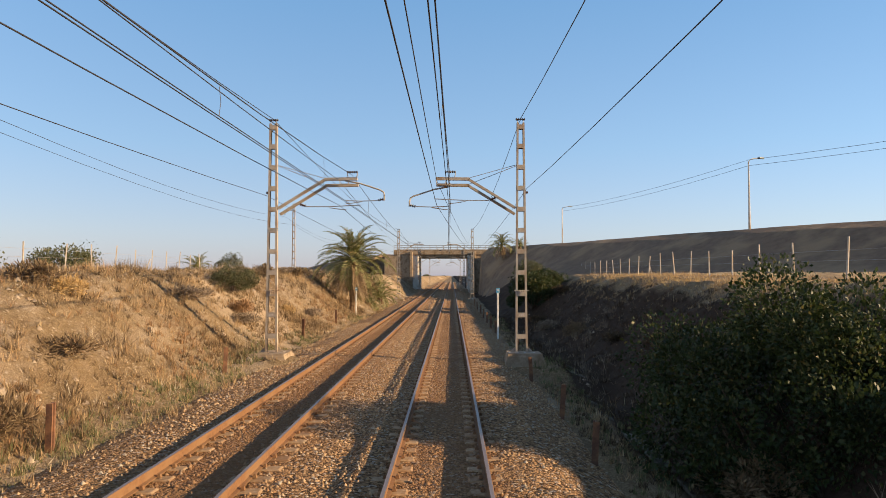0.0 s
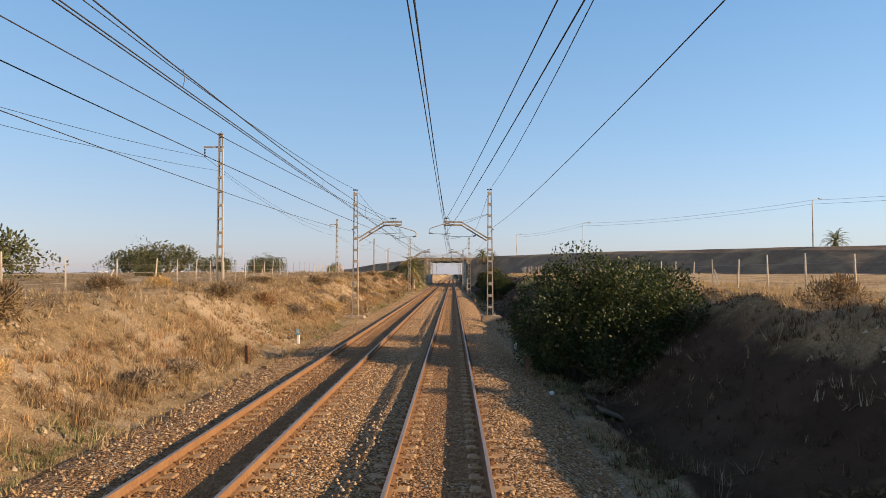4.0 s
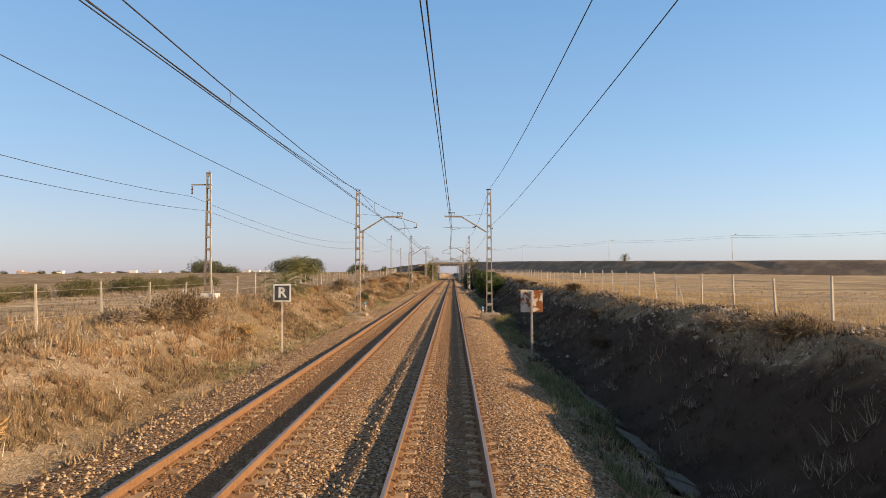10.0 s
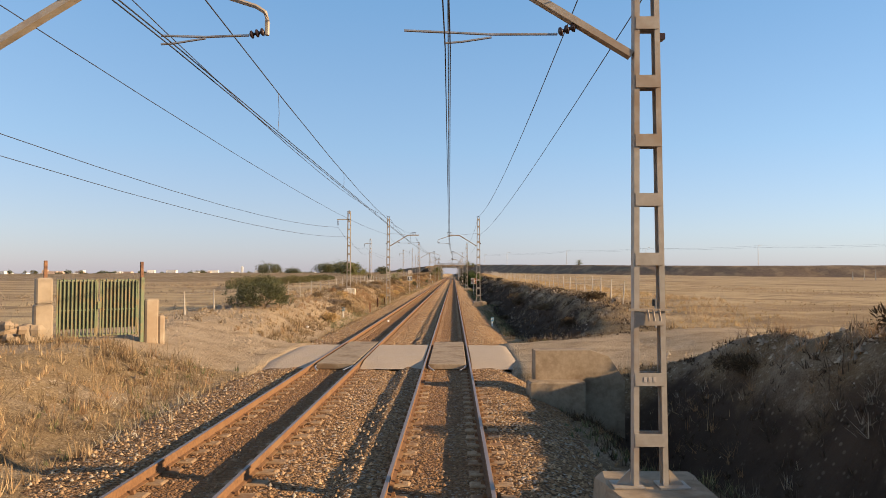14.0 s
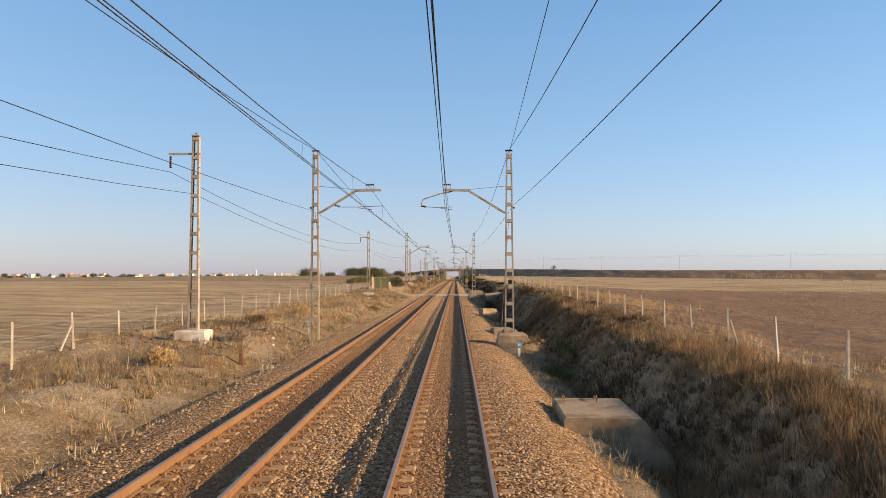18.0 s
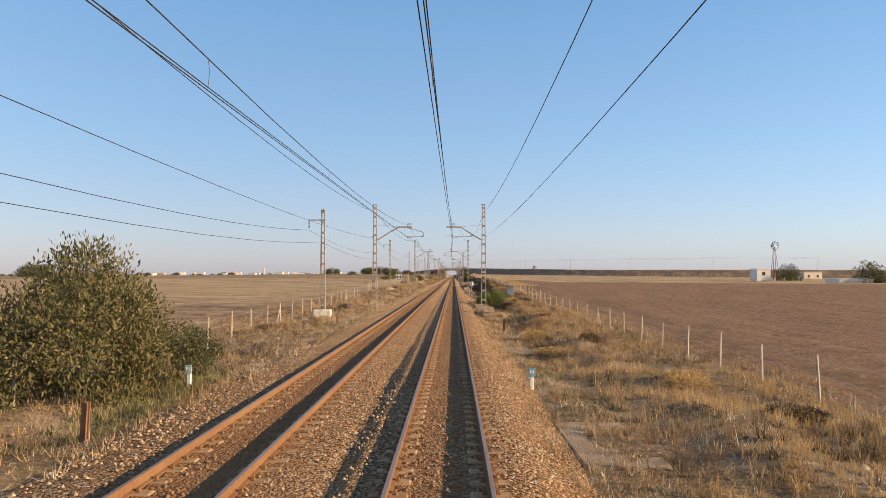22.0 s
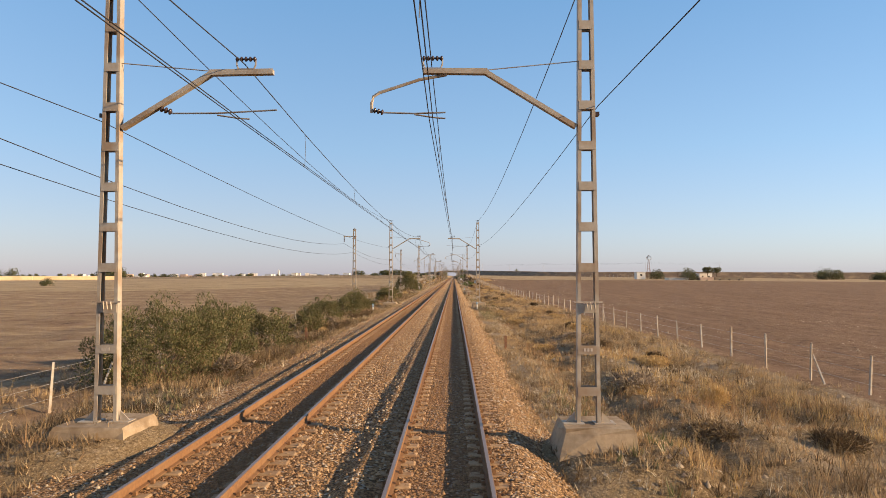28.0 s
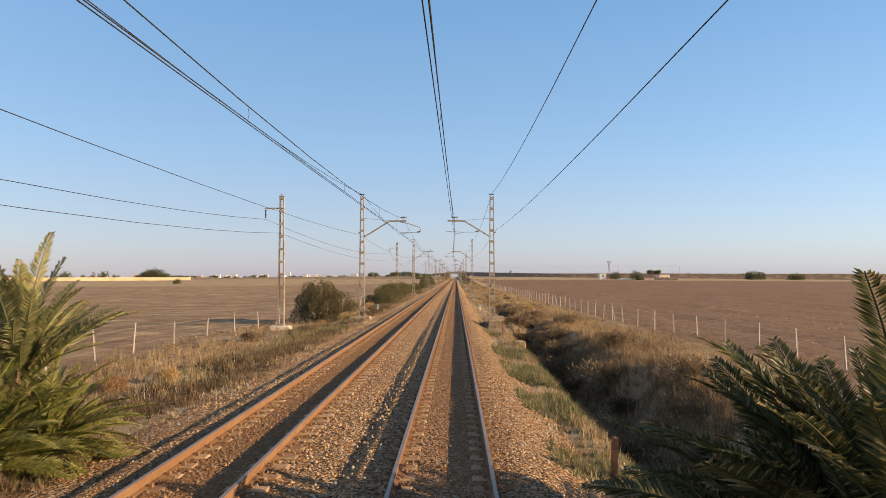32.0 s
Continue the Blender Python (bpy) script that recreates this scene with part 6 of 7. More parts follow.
for k, (m, x, y, s) in enumerate([(tam_b, -9.48, -505.3, 1.0), (tam_b, -9.05, -501.4, 0.9), (tam_a, -10.02, -531.3, 0.65), (tam_b, -9.18, -527.6, 0.7), (tam_a, -10.06, -578.1, 0.9), (tam_b, -9.43, -573.9, 1.0), (tam_b, -10.05, -566.7, 1.2),
                                  (tam_c, -9, -558.3, 1.0), (tam_b, -9.62, -550.5, 0.75), (tam_c, -9.3, -541.2, 1.2), 
                                  (tam_a, -9.0, -610.2, 0.68), (tam_a, -9.4, -598.6, 0.80), (brown_tam, -10.8, -608.2, 0.72)]):
    place_bush(m, x, y, TAM, "shrub", "tamarisk shrubs", turn=k * 77, k=s, name="tamarisk_shrub", kz=s * (0.9 + 0.16 * (k % 3)))
for k, (x, y, s, tall) in enumerate([(-11.2, -641.5, 1.3, 1.6), (-9.6, -643.2, 1.0, 1.2)]):
    place_bush(brown_tam, x, y, "browned dense tamarisk shrub beside the fence", "shrub", "tamarisk shrubs", turn=40 + k * 77, k=s, name="tamarisk_shrub", kz=tall)
for k, (m, x, y, s) in enumerate([(grey_a, 8.9, 1.2, 0.95), (grey_b, 9.9, 1.9, 0.8), (grey_b, 9.4, -0.1, 0.7)]):
    place_bush(m, x, y, "pale grey-green feathery shrub on the cutting side", "shrub", "grey shrubs", turn=k * 71, k=s, name="grey_shrub")
for k, (m, x, y, s) in enumerate([(feather, 3.9, -387.3, 1.2), (feather, 4.7, -386.2, 1.4), (feather, 5.4, -387.0, 1.05), (feather, 3.3, -388.6, 0.6), (feather, 6.3, -385.2, 0.7)]):
    place_bush(m, x, y, "bright green feathery shrub in the ditch", "shrub", "ditch shrubs", z=-0.95, turn=k * 67, k=s, name="ditch_shrub")
def mound_mesh(seed, rx, ry, rz, n, material):
    """A rounded clump of fine dead stalks."""
    rng = np.random.default_rng(seed)
    cs, rs = clumps(rng, rx, ry, rz * 0.6, rz * 0.4, 18, 0.45 * rz)
    cs[:, 2] = np.maximum(cs[:, 2], 0.1)
    p, d = crown_points(rng, cs, rs, n)
    p[:, 2] = np.maximum(p[:, 2], 0.0)
    d = unit(d + np.array([0, 0, 0.5]) + rng.normal(size=d.shape) * 0.4)
    g = Geo()
    limbs(g, rng, cs, (0, 0, -0.2), 0.02, 8)
    return leaf_mesh("crown", p, d, 0.2, 0.22, rng, material), g.mesh("trunk", TWIG)


mound_a, mound_b = mound_mesh(91, 1.0, 1.2, 0.9, 2200, WEED_BROWN), mound_mesh(92, 0.8, 0.9, 0.6, 1600, WEED_BROWN)
mound_d = mound_mesh(95, 0.7, 0.8, 0.7, 1500, WEED_PINK)
mound_e = mound_mesh(96, 0.75, 0.85, 0.6, 1500, WEED_DARK)
mound_f = mound_mesh(97, 0.8, 0.9, 0.65, 1500, GRASS_GOLD)
mound_c = mound_mesh(93, 0.6, 0.7, 0.6, 1400, GRASS_RED)
rm = random.Random(94)
for k in range(15):
    x, y = rm.uniform(5.4, 8.6), -692 + k * 4.3 + rm.uniform(-1.2, 1.2)
    place_bush((mound_a, mound_b)[k % 2], x, y, "rounded mound of dry brown scrub beside the ditch", "shrub", "ditch-side scrub", turn=rm.uniform(0, 360), k=rm.uniform(0.6, 1.0), name="dry_shrub", kz=0.6)
for k in range(24):
    x, y = rm.uniform(-8.2, -12.5), -240 + k * 12.5 + rm.uniform(-5, 5)
    place_bush((mound_b, mound_c, mound_a)[k % 3], x, y, "rounded clump of dry scrub on the bank", "shrub", "bank scrub", turn=rm.uniform(0, 360), k=rm.uniform(0.5, 1.0), name="dry_shrub")
for k in range(10):
    x, y = rm.uniform(5.0, 9.0), -590 + k * 23.0 + rm.uniform(-4, 4)
    place_bush((mound_b, mound_a, mound_c)[k % 3], x, y, "rounded clump of dry scrub in the verge", "shrub", "verge scrub", turn=rm.uniform(0, 360), k=rm.uniform(0.45, 0.85), name="dry_shrub", kz=0.4)
for k in range(18):
    x, y = rm.uniform(-8.5, -11.5), -690 + k * 16.0 + rm.uniform(-5, 5)
    place_bush((mound_a, mound_c)[k % 2], x, y, "rounded clump of dry scrub in the verge", "shrub", "verge scrub", turn=rm.uniform(0, 360), k=rm.uniform(0.4, 0.7), name="dry_shrub")
for k in range(12):
    place_bush(mound_c, rm.uniform(-8.6, -11.8), -112 + k * 3.4 + rm.uniform(-1, 1), "rounded orange-brown dry bush on the cutting side", "shrub", "russet scrub", turn=rm.uniform(0, 360), k=rm.uniform(0.8, 1.5), name="russet_shrub", kz=0.8)
for k in range(70):
    x, y = rm.uniform(-7.6, -12.8), 62 - k * 4.5 + rm.uniform(-2, 2)
    place_bush((mound_d, mound_f, mound_b, mound_d)[k % 4], x, y, "greyed dry weed clump on the cutting side", "shrub", "weed clumps", turn=rm.uniform(0, 360), k=rm.uniform(0.45, 1.05), name="dry_shrub", kz=rm.uniform(0.4, 0.8))
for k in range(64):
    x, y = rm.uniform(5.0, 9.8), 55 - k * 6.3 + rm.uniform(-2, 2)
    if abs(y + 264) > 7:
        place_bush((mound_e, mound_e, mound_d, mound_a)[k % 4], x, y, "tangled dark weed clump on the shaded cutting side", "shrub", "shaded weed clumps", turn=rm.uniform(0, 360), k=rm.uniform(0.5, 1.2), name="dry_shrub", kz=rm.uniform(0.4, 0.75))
for k in range(74):
    x, y = rm.uniform(4.6, 10.2), -372 - k * 4.4 + rm.uniform(-2, 2)
    if y < -640:
        continue
    place_bush((mound_f, mound_e, mound_f, mound_d)[k % 4], x, y, "rounded clump of golden and brown dry weeds in the verge", "shrub", "verge weed clumps", turn=rm.uniform(0, 360), k=rm.uniform(0.4, 1.0), name="dry_shrub", kz=rm.uniform(0.35, 0.7))
for k in range(44):
    x, y = rm.uniform(-7.4, -10.6), -290 - k * 9.6 + rm.uniform(-3, 3)
    place_bush((mound_d, mound_f, mound_b)[k % 3], x, y, "rounded clump of dry weeds beside the ballast", "shrub", "verge weed clumps", turn=rm.uniform(0, 360), k=rm.uniform(0.35, 0.8), name="dry_shrub", kz=rm.uniform(0.35, 0.65))
for k in range(26):
    x, y = rm.uniform(4.4, 6.2), -636 - k * 2.7 + rm.uniform(-1, 1)
    place_bush((mound_e, mound_a)[k % 2], x, y, "dark tangled scrub on the ditch side", "shrub", "ditch-side scrub", turn=rm.uniform(0, 360), k=rm.uniform(0.8, 1.3), name="dry_shrub", kz=rm.uniform(0.6, 0.95))
caper = bush_mesh(31, 1.2, 1.3, 0.8, 3600, 0.12, LEAF_FIG_BRIGHT, 0.6, 0.6)
for k, (x, y, z, s) in enumerate([(5.7, -380.6, -0.9, 1.2), (6.5, -381.6, -0.6, 0.85), (5.0, -378.0, -1.1, 1.0), (4.3, -383.0, -1.1, 0.8), (6.6, -383.8, -0.5, 0.6), (5.2, -343.5, -1.3, 0.7), (4.2, -349.0, -1.3, 0.5)]):
    place_bush(caper, x, y, "low broad-leaved green bush in the ditch", z=z, turn=k * 53, k=s)

# ---- palms ----
def frond_mesh(seed, length, droop, lift, leaflets, material, wide=0.42):
    """An arching rib with two rows of narrow leaflets; the rib starts along +x."""
    rng = np.random.default_rng(seed)
    ts = np.linspace(0, 1, 14)
    ang = lift - droop * ts**1.3
    step = length / 13
    px = np.concatenate([[0], np.cumsum(np.cos(ang[:-1]) * step)])
    pz = np.concatenate([[0], np.cumsum(np.sin(ang[:-1]) * step)])
    g = Geo()
    g.tube([(a, 0.0, b) for a, b in zip(px, pz)], [0.03 * (1 - 0.8 * t) for t in ts], 5)
    t = np.repeat(np.linspace(0.14, 0.99, leaflets), 2)
    s = np.tile([-1.0, 1.0], leaflets)
    x, z, a = np.interp(t, ts, px), np.interp(t, ts, pz), np.interp(t, ts, ang)
    reach = wide * np.sin(np.pi * np.clip(0.12 + 0.86 * t, 0, 1)) ** 0.6 * rng.uniform(0.8, 1.15, len(t))
    d = np.stack([np.cos(a) * 0.75, s * 0.8, np.sin(a) * 0.75 + 0.32 + rng.normal(size=len(t)) * 0.12], -1)
    d = unit(d)
    up = np.stack([-np.sin(a), 0 * a, np.cos(a)], -1)
    b = np.stack([x, 0 * x, z], -1)
    w = np.cross(d, up) * 0.017
    tip = b + d * reach[:, None] - np.array([0, 0, 0.06]) * rng.uniform(0, 1, (len(t), 1))
    mid = b + d * reach[:, None] * 0.5
    for k in range(len(t)):
        g.add([b[k], mid[k] + w[k], tip[k], mid[k] - w[k]], [(0, 1, 2), (0, 2, 3)])
    return g.mesh("frond", material)


FRONDS = [frond_mesh(41 + i, 2.7, 1.35 + 0.2 * i, 0.5, 44, LEAF_PALM) for i in range(3)]
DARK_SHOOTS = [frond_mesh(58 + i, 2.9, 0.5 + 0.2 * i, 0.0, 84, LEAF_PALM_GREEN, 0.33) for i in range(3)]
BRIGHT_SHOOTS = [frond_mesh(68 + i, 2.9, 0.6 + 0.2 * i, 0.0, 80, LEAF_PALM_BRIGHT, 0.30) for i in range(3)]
SHOOTS = [frond_mesh(48 + i, 2.9, 0.45 + 0.18 * i, 0.0, 80, LEAF_PALM, 0.32) for i in range(3)]
DEAD = [frond_mesh(45 + i, 2.3, 0.5, -0.55 - 0.2 * i, 30, LEAF_PALM_DRY, 0.3) for i in range(2)]


def build_palm(x, y, z, trunk, k, n, dead, label, seed, up=0.25, thick=0.3):
    rng = random.Random(seed)
    palm = thing("date_palm", x, y, z, label, "palm tree", "date palms")
    pts = [(0, 0, -0.4)] + [(0.04 * math.sin(i), 0.04 * math.cos(i), trunk * i / 6) for i in range(1, 7)]
    part("trunk", Geo().tube(pts, [thick * 1.15] + [thick * (0.95 + 0.12 * (i % 2)) for i in range(5)] + [thick * 1.05], 10), PALM_BARK, palm)
    for i in range(n):
        t = i / n
        f = part("frond", FRONDS[i % 3], None, palm)
        f.matrix_basis = pose(0, 0, trunk + 0.1 * rng.random(), 0, 0, i * 137.5 + rng.uniform(-12, 12)) @ pose(0, 0, 0, rng.uniform(-25, 25), -(80 * (1 - t) - 30 * t - 20) * 1.0 - up * 20, 0) @ Matrix.Scale(k * rng.uniform(0.85, 1.1), 4)
    for i in range(dead):
        f = part("dead_frond", DEAD[i % 2], None, palm, "hanging dry brown frond")
        f.matrix_basis = pose(0, 0, trunk - 0.15 * rng.random(), 0, 0, i * 137.5 + 40) @ pose(0, 0, 0, rng.uniform(-30, 30), rng.uniform(0, 35), 0) @ Matrix.Scale(k * rng.uniform(0.8, 1.1), 4)
    return palm


def build_shoot(x, y, z, k, n, label, seed, lean=55.0, tall=0, leaves=SHOOTS, stem=0.0):
    """A young palm: stiff fronds fanning up from a crown at the ground or on a short stem."""
    rng = random.Random(seed)
    palm = thing("young_date_palm", x, y, z, label, "palm", "young palms")
    g = Geo().tube([(0, 0, -0.4), (0, 0, 0.3 + stem), (0.03, 0, 0.75 + stem)], [0.26, 0.24, 0.12], 9)
    for i in range(16):
        a = i * 2.4
        g.tube([(0.12 * math.cos(a), 0.12 * math.sin(a), stem + 0.1 + 0.04 * i), (0.3 * math.cos(a), 0.3 * math.sin(a), stem + 0.42 + 0.045 * i)], [0.06, 0.025], 5)
    part("stem", g, PALM_BARK, palm, "short fibrous brown stem with cut frond stubs")
    for i in range(n):
        steep = 86 - (lean + 22) * (i / n) ** 0.8 + rng.uniform(-7, 7)
        f = part("frond", leaves[i % 3], None, palm)
        f.matrix_basis = pose(0, 0, stem + 0.25 + 0.3 * rng.random(), 0, 0, i * 137.5 + rng.uniform(-14, 14)) @ pose(0, 0, 0, rng.uniform(-40, 40), -steep, 0) @ Matrix.Scale(k * rng.uniform(0.7, 1.05) * (1.25 if i < tall else 1.0), 4)
    for i in range(n // 5):
        f = part("dead_frond", DEAD[i % 2], None, palm, "hanging dry brown frond")
        f.matrix_basis = pose(0, 0, stem + 0.7, 0, 0, i * 137.5 + 40) @ pose(0, 0, 0, rng.uniform(-30, 30), rng.uniform(-25, 5 + 20 * stem), 0) @ Matrix.Scale(k * 0.6, 4)
    return palm


build_palm(-8.0, 56.0, 0.0, 4.2, 1.4, 60, 60, "date palm with arching fronds and a brown dead skirt", 1)
build_palm(-8.4, 66.0, -0.3, 1.2, 1.15, 40, 14, "low bushy date palm beside the line", 2)
build_palm(-7.9, 76.0, -0.4, 0.9, 1.1, 34, 10, "low bushy date palm beside the line", 3)
build_palm(9.2, 122.0, 7.2, 1.3, 1.15, 36, 14, "date palm on the road embankment by the bridge", 4)
build_palm(12.2, 119.0, 7.2, 0.9, 0.8, 26, 6, "small date palm on the road embankment", 5)
build_palm(-35.0, -52.0, 2.0, 1.2, 1.8, 50, 20, "broad low date palm in the scrub", 6)
build_palm(-31.8, -49.0, 2.0, 0.7, 1.1, 30, 14, "low date palm in the scrub", 7)
build_palm(-27.0, 72.0, 3.1, 0.4, 0.9, 30, 6, "stemless palm shrub on the plateau", 8)
build_palm(-11.4, -160.5, 0.75, 1.35, 0.78, 30, 60, "small drooping half-dead palm shrub on the bank", 9, up=-0.9)
build_shoot(-7.75, -685.1, -0.6, 0.82, 54, "young date palm with pale upright fronds over a dry brown skirt", 10, 22, 8, stem=1.2)
build_shoot(-7.75, -686.3, -0.6, 0.78, 90, "green young date palm clump beside the line", 11, 58, leaves=BRIGHT_SHOOTS)
build_shoot(-7.3, -685.0, -0.6, 0.72, 80, "green young date palm clump beside the line", 15, 62, leaves=BRIGHT_SHOOTS)
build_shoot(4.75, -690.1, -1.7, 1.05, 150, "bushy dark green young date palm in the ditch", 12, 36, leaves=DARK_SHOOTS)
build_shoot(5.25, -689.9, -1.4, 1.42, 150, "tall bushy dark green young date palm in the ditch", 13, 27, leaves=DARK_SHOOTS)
build_palm(58.0, 21.0, 6.4, 1.4, 0.9, 30, 10, "date palm on the road embankment", 14)

# ---- trees on the plain ----
tree_a = bush_mesh(61, 5.2, 5.2, 3.2, 5000, 0.40, LEAF_DARK, 0.5, 2.3, 0.36, 46, 0.25)
tree_b = bush_mesh(62, 2.2, 2.2, 2.3, 3000, 0.26, LEAF_DARK, 0.5, 1.9, 0.36, 30, 0.18)
TREE = "spreading dusty green tree on the dry plain"
for k, (x, y, z, s, m) in enumerate([(-41, -24, 1.9, 1.0, tree_a), (-54, 45, 2.5, 1.2, tree_a), (-35, 46, 2.7, 0.72, tree_a), (-66, 58, 2.5, 1.1, tree_a), (-75, 130, 2.4, 1.2, tree_a), (-70, 4, 1.7, 0.7, tree_a),
                                     (-30, 92, 2.7, 0.8, tree_b), (-90, 40, 1.5, 1.2, tree_a), (-31, 25, 2.7, 0.6, tree_b), (-28, -20, 2.2, 0.5, tree_b), (-24, -95, 1.2, 0.4, tree_b), (-125, -395, -1.0, 0.8, tree_b), (105, -251, -0.6, 1.6, tree_b), (109, -286, -0.8, 1.7, tree_b),
                                     (-376, 139, -1.0, 2.6, tree_a), (-390, 150, -1.0, 2.0, tree_a), (-330, 60, -1, 1.6, tree_a), (-205, -205, -1.0, 1.2, tree_b), (205, -230, -0.9, 1.4, tree_a), (230, -236, -0.9, 1.1, tree_a), (310, -250, -1.0, 1.6, tree_a), (420, -200, -1.0, 2.0, tree_a)]):
    place_bush(m, x, y, TREE, "tree", "trees on the plain", z=z - 0.1, turn=k * 61, k=s, name="tree")


def umbrella_tree(x, y, z, h, seed):
    rng = np.random.default_rng(seed)
    cs, rs = clumps(rng, 2.2, 2.2, 1.5, h, 20, 0.8)
    p, d = crown_points(rng, cs, rs, 1500)
    t = thing("stone_pine", x, y, z, "tall dark pine with a round crown beside a farm", "tree", "farm pines")
    part("crown", leaf_mesh("crown", p, d, 0.45, 0.5, rng, LEAF_DARK), None, t)
    part("trunk", Geo().tube([(0, 0, -0.3), (0.1, 0, h * 0.5), (0, 0, h)], [0.25, 0.2, 0.12], 6), BARK, t)


umbrella_tree(118, -286, -0.8, 6.2, 71)
umbrella_tree(122.5, -285, -0.8, 6.0, 72)


def dead_tree(x, y, z, seed):
    rng = random.Random(seed)
    g = Geo()

    def grow(p, d, length, r, depth):
        q = p + d * length
        g.tube([p, (p + q) / 2 + Vector((rng.uniform(-0.1, 0.1), rng.uniform(-0.1, 0.1), 0)) * length, q], [r, r * 0.8, r * 0.55], 5)
        if depth:
            for _ in range(3):
                e = (d + Vector((rng.uniform(-1, 1), rng.uniform(-1, 1), rng.uniform(-0.1, 0.7)))).normalized()
                grow(q, e, length * rng.uniform(0.55, 0.8), r * 0.55, depth - 1)

    grow(Vector((0, 0, -0.3)), Vector((0.2, 0, 1)).normalized(), 2.6, 0.28, 4)
    whole("bare_tree", g, BARK, "bare crooked leafless tree by a field wall", "tree", at=pose(x, y, z))


dead_tree(150.0, -145.0, 0.0, 5)

# ---- grass and weeds ----
def blade_mesh(name, x, y, z, per, tall, width, lean, rng, material):
    """Tufts: per blades for each foot point, fanned out."""
    n = len(x)
    a = rng.uniform(0, math.tau, (n, per))
    tilt = rng.uniform(0.05, lean, (n, per))
    h = tall[:, None] * rng.uniform(0.5, 1.15, (n, per))
    off = rng.uniform(0, 1, (n, per)) * 0.13 * (tall[:, None] / 0.35)
    b = rng.uniform(0, math.tau, (n, per))
    bx, by = x[:, None] + off * np.cos(b), y[:, None] + off * np.sin(b)
    bz = np.repeat(z[:, None] - 0.03, per, 1)
    tx, ty, tz = bx + np.cos(a) * np.sin(tilt) * h, by + np.sin(a) * np.sin(tilt) * h, bz + np.cos(tilt) * h
    w = width * rng.uniform(0.7, 1.4, (n, per))
    c = rng.uniform(0, math.tau, (n, per))
    sx, sy = np.cos(c) * w, np.sin(c) * w
    v = np.stack([np.stack([bx - sx, by - sy, bz], -1), np.stack([bx + sx, by + sy, bz], -1), np.stack([tx, ty, tz], -1)], 2).reshape(-1, 3)
    faces = np.arange(len(v)).reshape(-1, 3)
    return from_arrays(name, v, faces, material)


def patchy(x, y, scale, seed):
    return np.array([noise.noise((a * scale, b * scale, seed)) for a, b in zip(x.tolist(), y.tolist())])


def sow(name, label, count, x0, x1, y0, y1, tall, per, width, lean, material, seed, scale=0.25, keep=-0.1, power=1.0):
    rng = np.random.default_rng(seed)
    u = rng.uniform(0, 1, count) ** power
    x = x0 + (x1 - x0) * u
    y = rng.uniform(y0, y1, count)
    mid = (CROSS_NEAR + CROSS_FAR) / 2
    p = patchy(x, y, scale, seed * 1.37)
    ok = (p > keep) & (np.abs(y - mid) > 4.4) & ~((x < -7) & (y > -262) & (y < -238) & (rng.uniform(0, 1, count) < 0.7))
    x, y, p = x[ok], y[ok], p[ok]
    z = heights(x, y)
    z = np.where((x > -6.75) & (x < 3.1), np.maximum(z, bed_height(x, y)), z)
    t = (tall[0] + (tall[1] - tall[0]) * rng.uniform(0, 1, len(x))) * np.clip(0.75 + p, 0.6, 1.5)
    me = blade_mesh(name, x, y, z, per, t, width, lean, rng, material)
    tagged(new(name, me), label, "grass", kind="stuff")


sow("dry_grass", "sparse straw-coloured dry grass on the verge", 52000, -6.2, -15.53, -728.8, 80, (0.10, 0.36), 6, 0.012, 0.9, GRASS_DRY, 3, 0.4, -0.35, power=1.2)
sow("dry_grass", "straw-coloured dry grass on the field-side verge", 28000, 3.1, 13.36, -728.8, -335, (0.10, 0.36), 6, 0.012, 0.9, GRASS_DRY, 4, 0.4, -0.35, power=1.2)
sow("dry_grass", "straw-coloured dry grass along the ballast foot", 7000, 3.1, 4.3, -335, 60, (0.10, 0.3), 6, 0.012, 0.9, GRASS_DRY, 24, 0.4, -0.2)
sow("dry_grass", "straw-coloured dry grass above the shade-toned cutting side", 16000, 9.2, 16.5, -335, 60, (0.12, 0.40), 7, 0.012, 0.8, GRASS_DRY, 25, 0.3, -0.3)
sow("golden_grass", "golden knee-high dry grass over the verge", 15000, 4.6, 12.29, -712.7, -395, (0.22, 0.46), 14, 0.0065, 0.8, GRASS_DRY, 26, 0.2, -0.2)
sow("tall_dry_grass", "tall golden dry grass beside the line", 9000, 4.6, 11.76, -728.8, -330, (0.32, 0.6), 13, 0.0075, 0.6, GRASS_DRY, 5, 0.11, 0.05)
sow("tall_dry_grass", "tall golden dry grass beside the line", 6000, -8.0, -13.39, -728.8, -270, (0.3, 0.55), 13, 0.0075, 0.6, GRASS_DRY, 6, 0.11, 0.08)
sow("russet_weeds", "low russet dry weeds on the bank", 9000, -7.2, -13.92, -728.8, 60, (0.2, 0.5), 14, 0.009, 1.1, GRASS_RED, 7, 0.14, 0.12)
sow("russet_weeds", "low russet dry weeds beyond the ditch", 8000, 3.6, 11.22, -728.8, -270, (0.2, 0.5), 16, 0.007, 1.1, GRASS_RED, 8, 0.14, 0.08)
sow("green_grass", "patches of green grass at the ballast edge", 5500, 2.75, 4.69, -728.8, -120, (0.12, 0.34), 12, 0.010, 0.7, GRASS_GREEN, 9, 0.09, 0.12)
sow("green_grass", "patches of green grass at the ballast edge", 4500, -6.7, -8.79, -728.8, 30, (0.10, 0.28), 12, 0.010, 0.7, GRASS_GREEN, 10, 0.09, 0.14)
sow("green_grass", "green grass along the wet ballast edge", 12000, 2.0, 4.2, -712, -640, (0.12, 0.38), 14, 0.009, 0.95, GRASS_GREEN, 18, 0.3, -0.12)
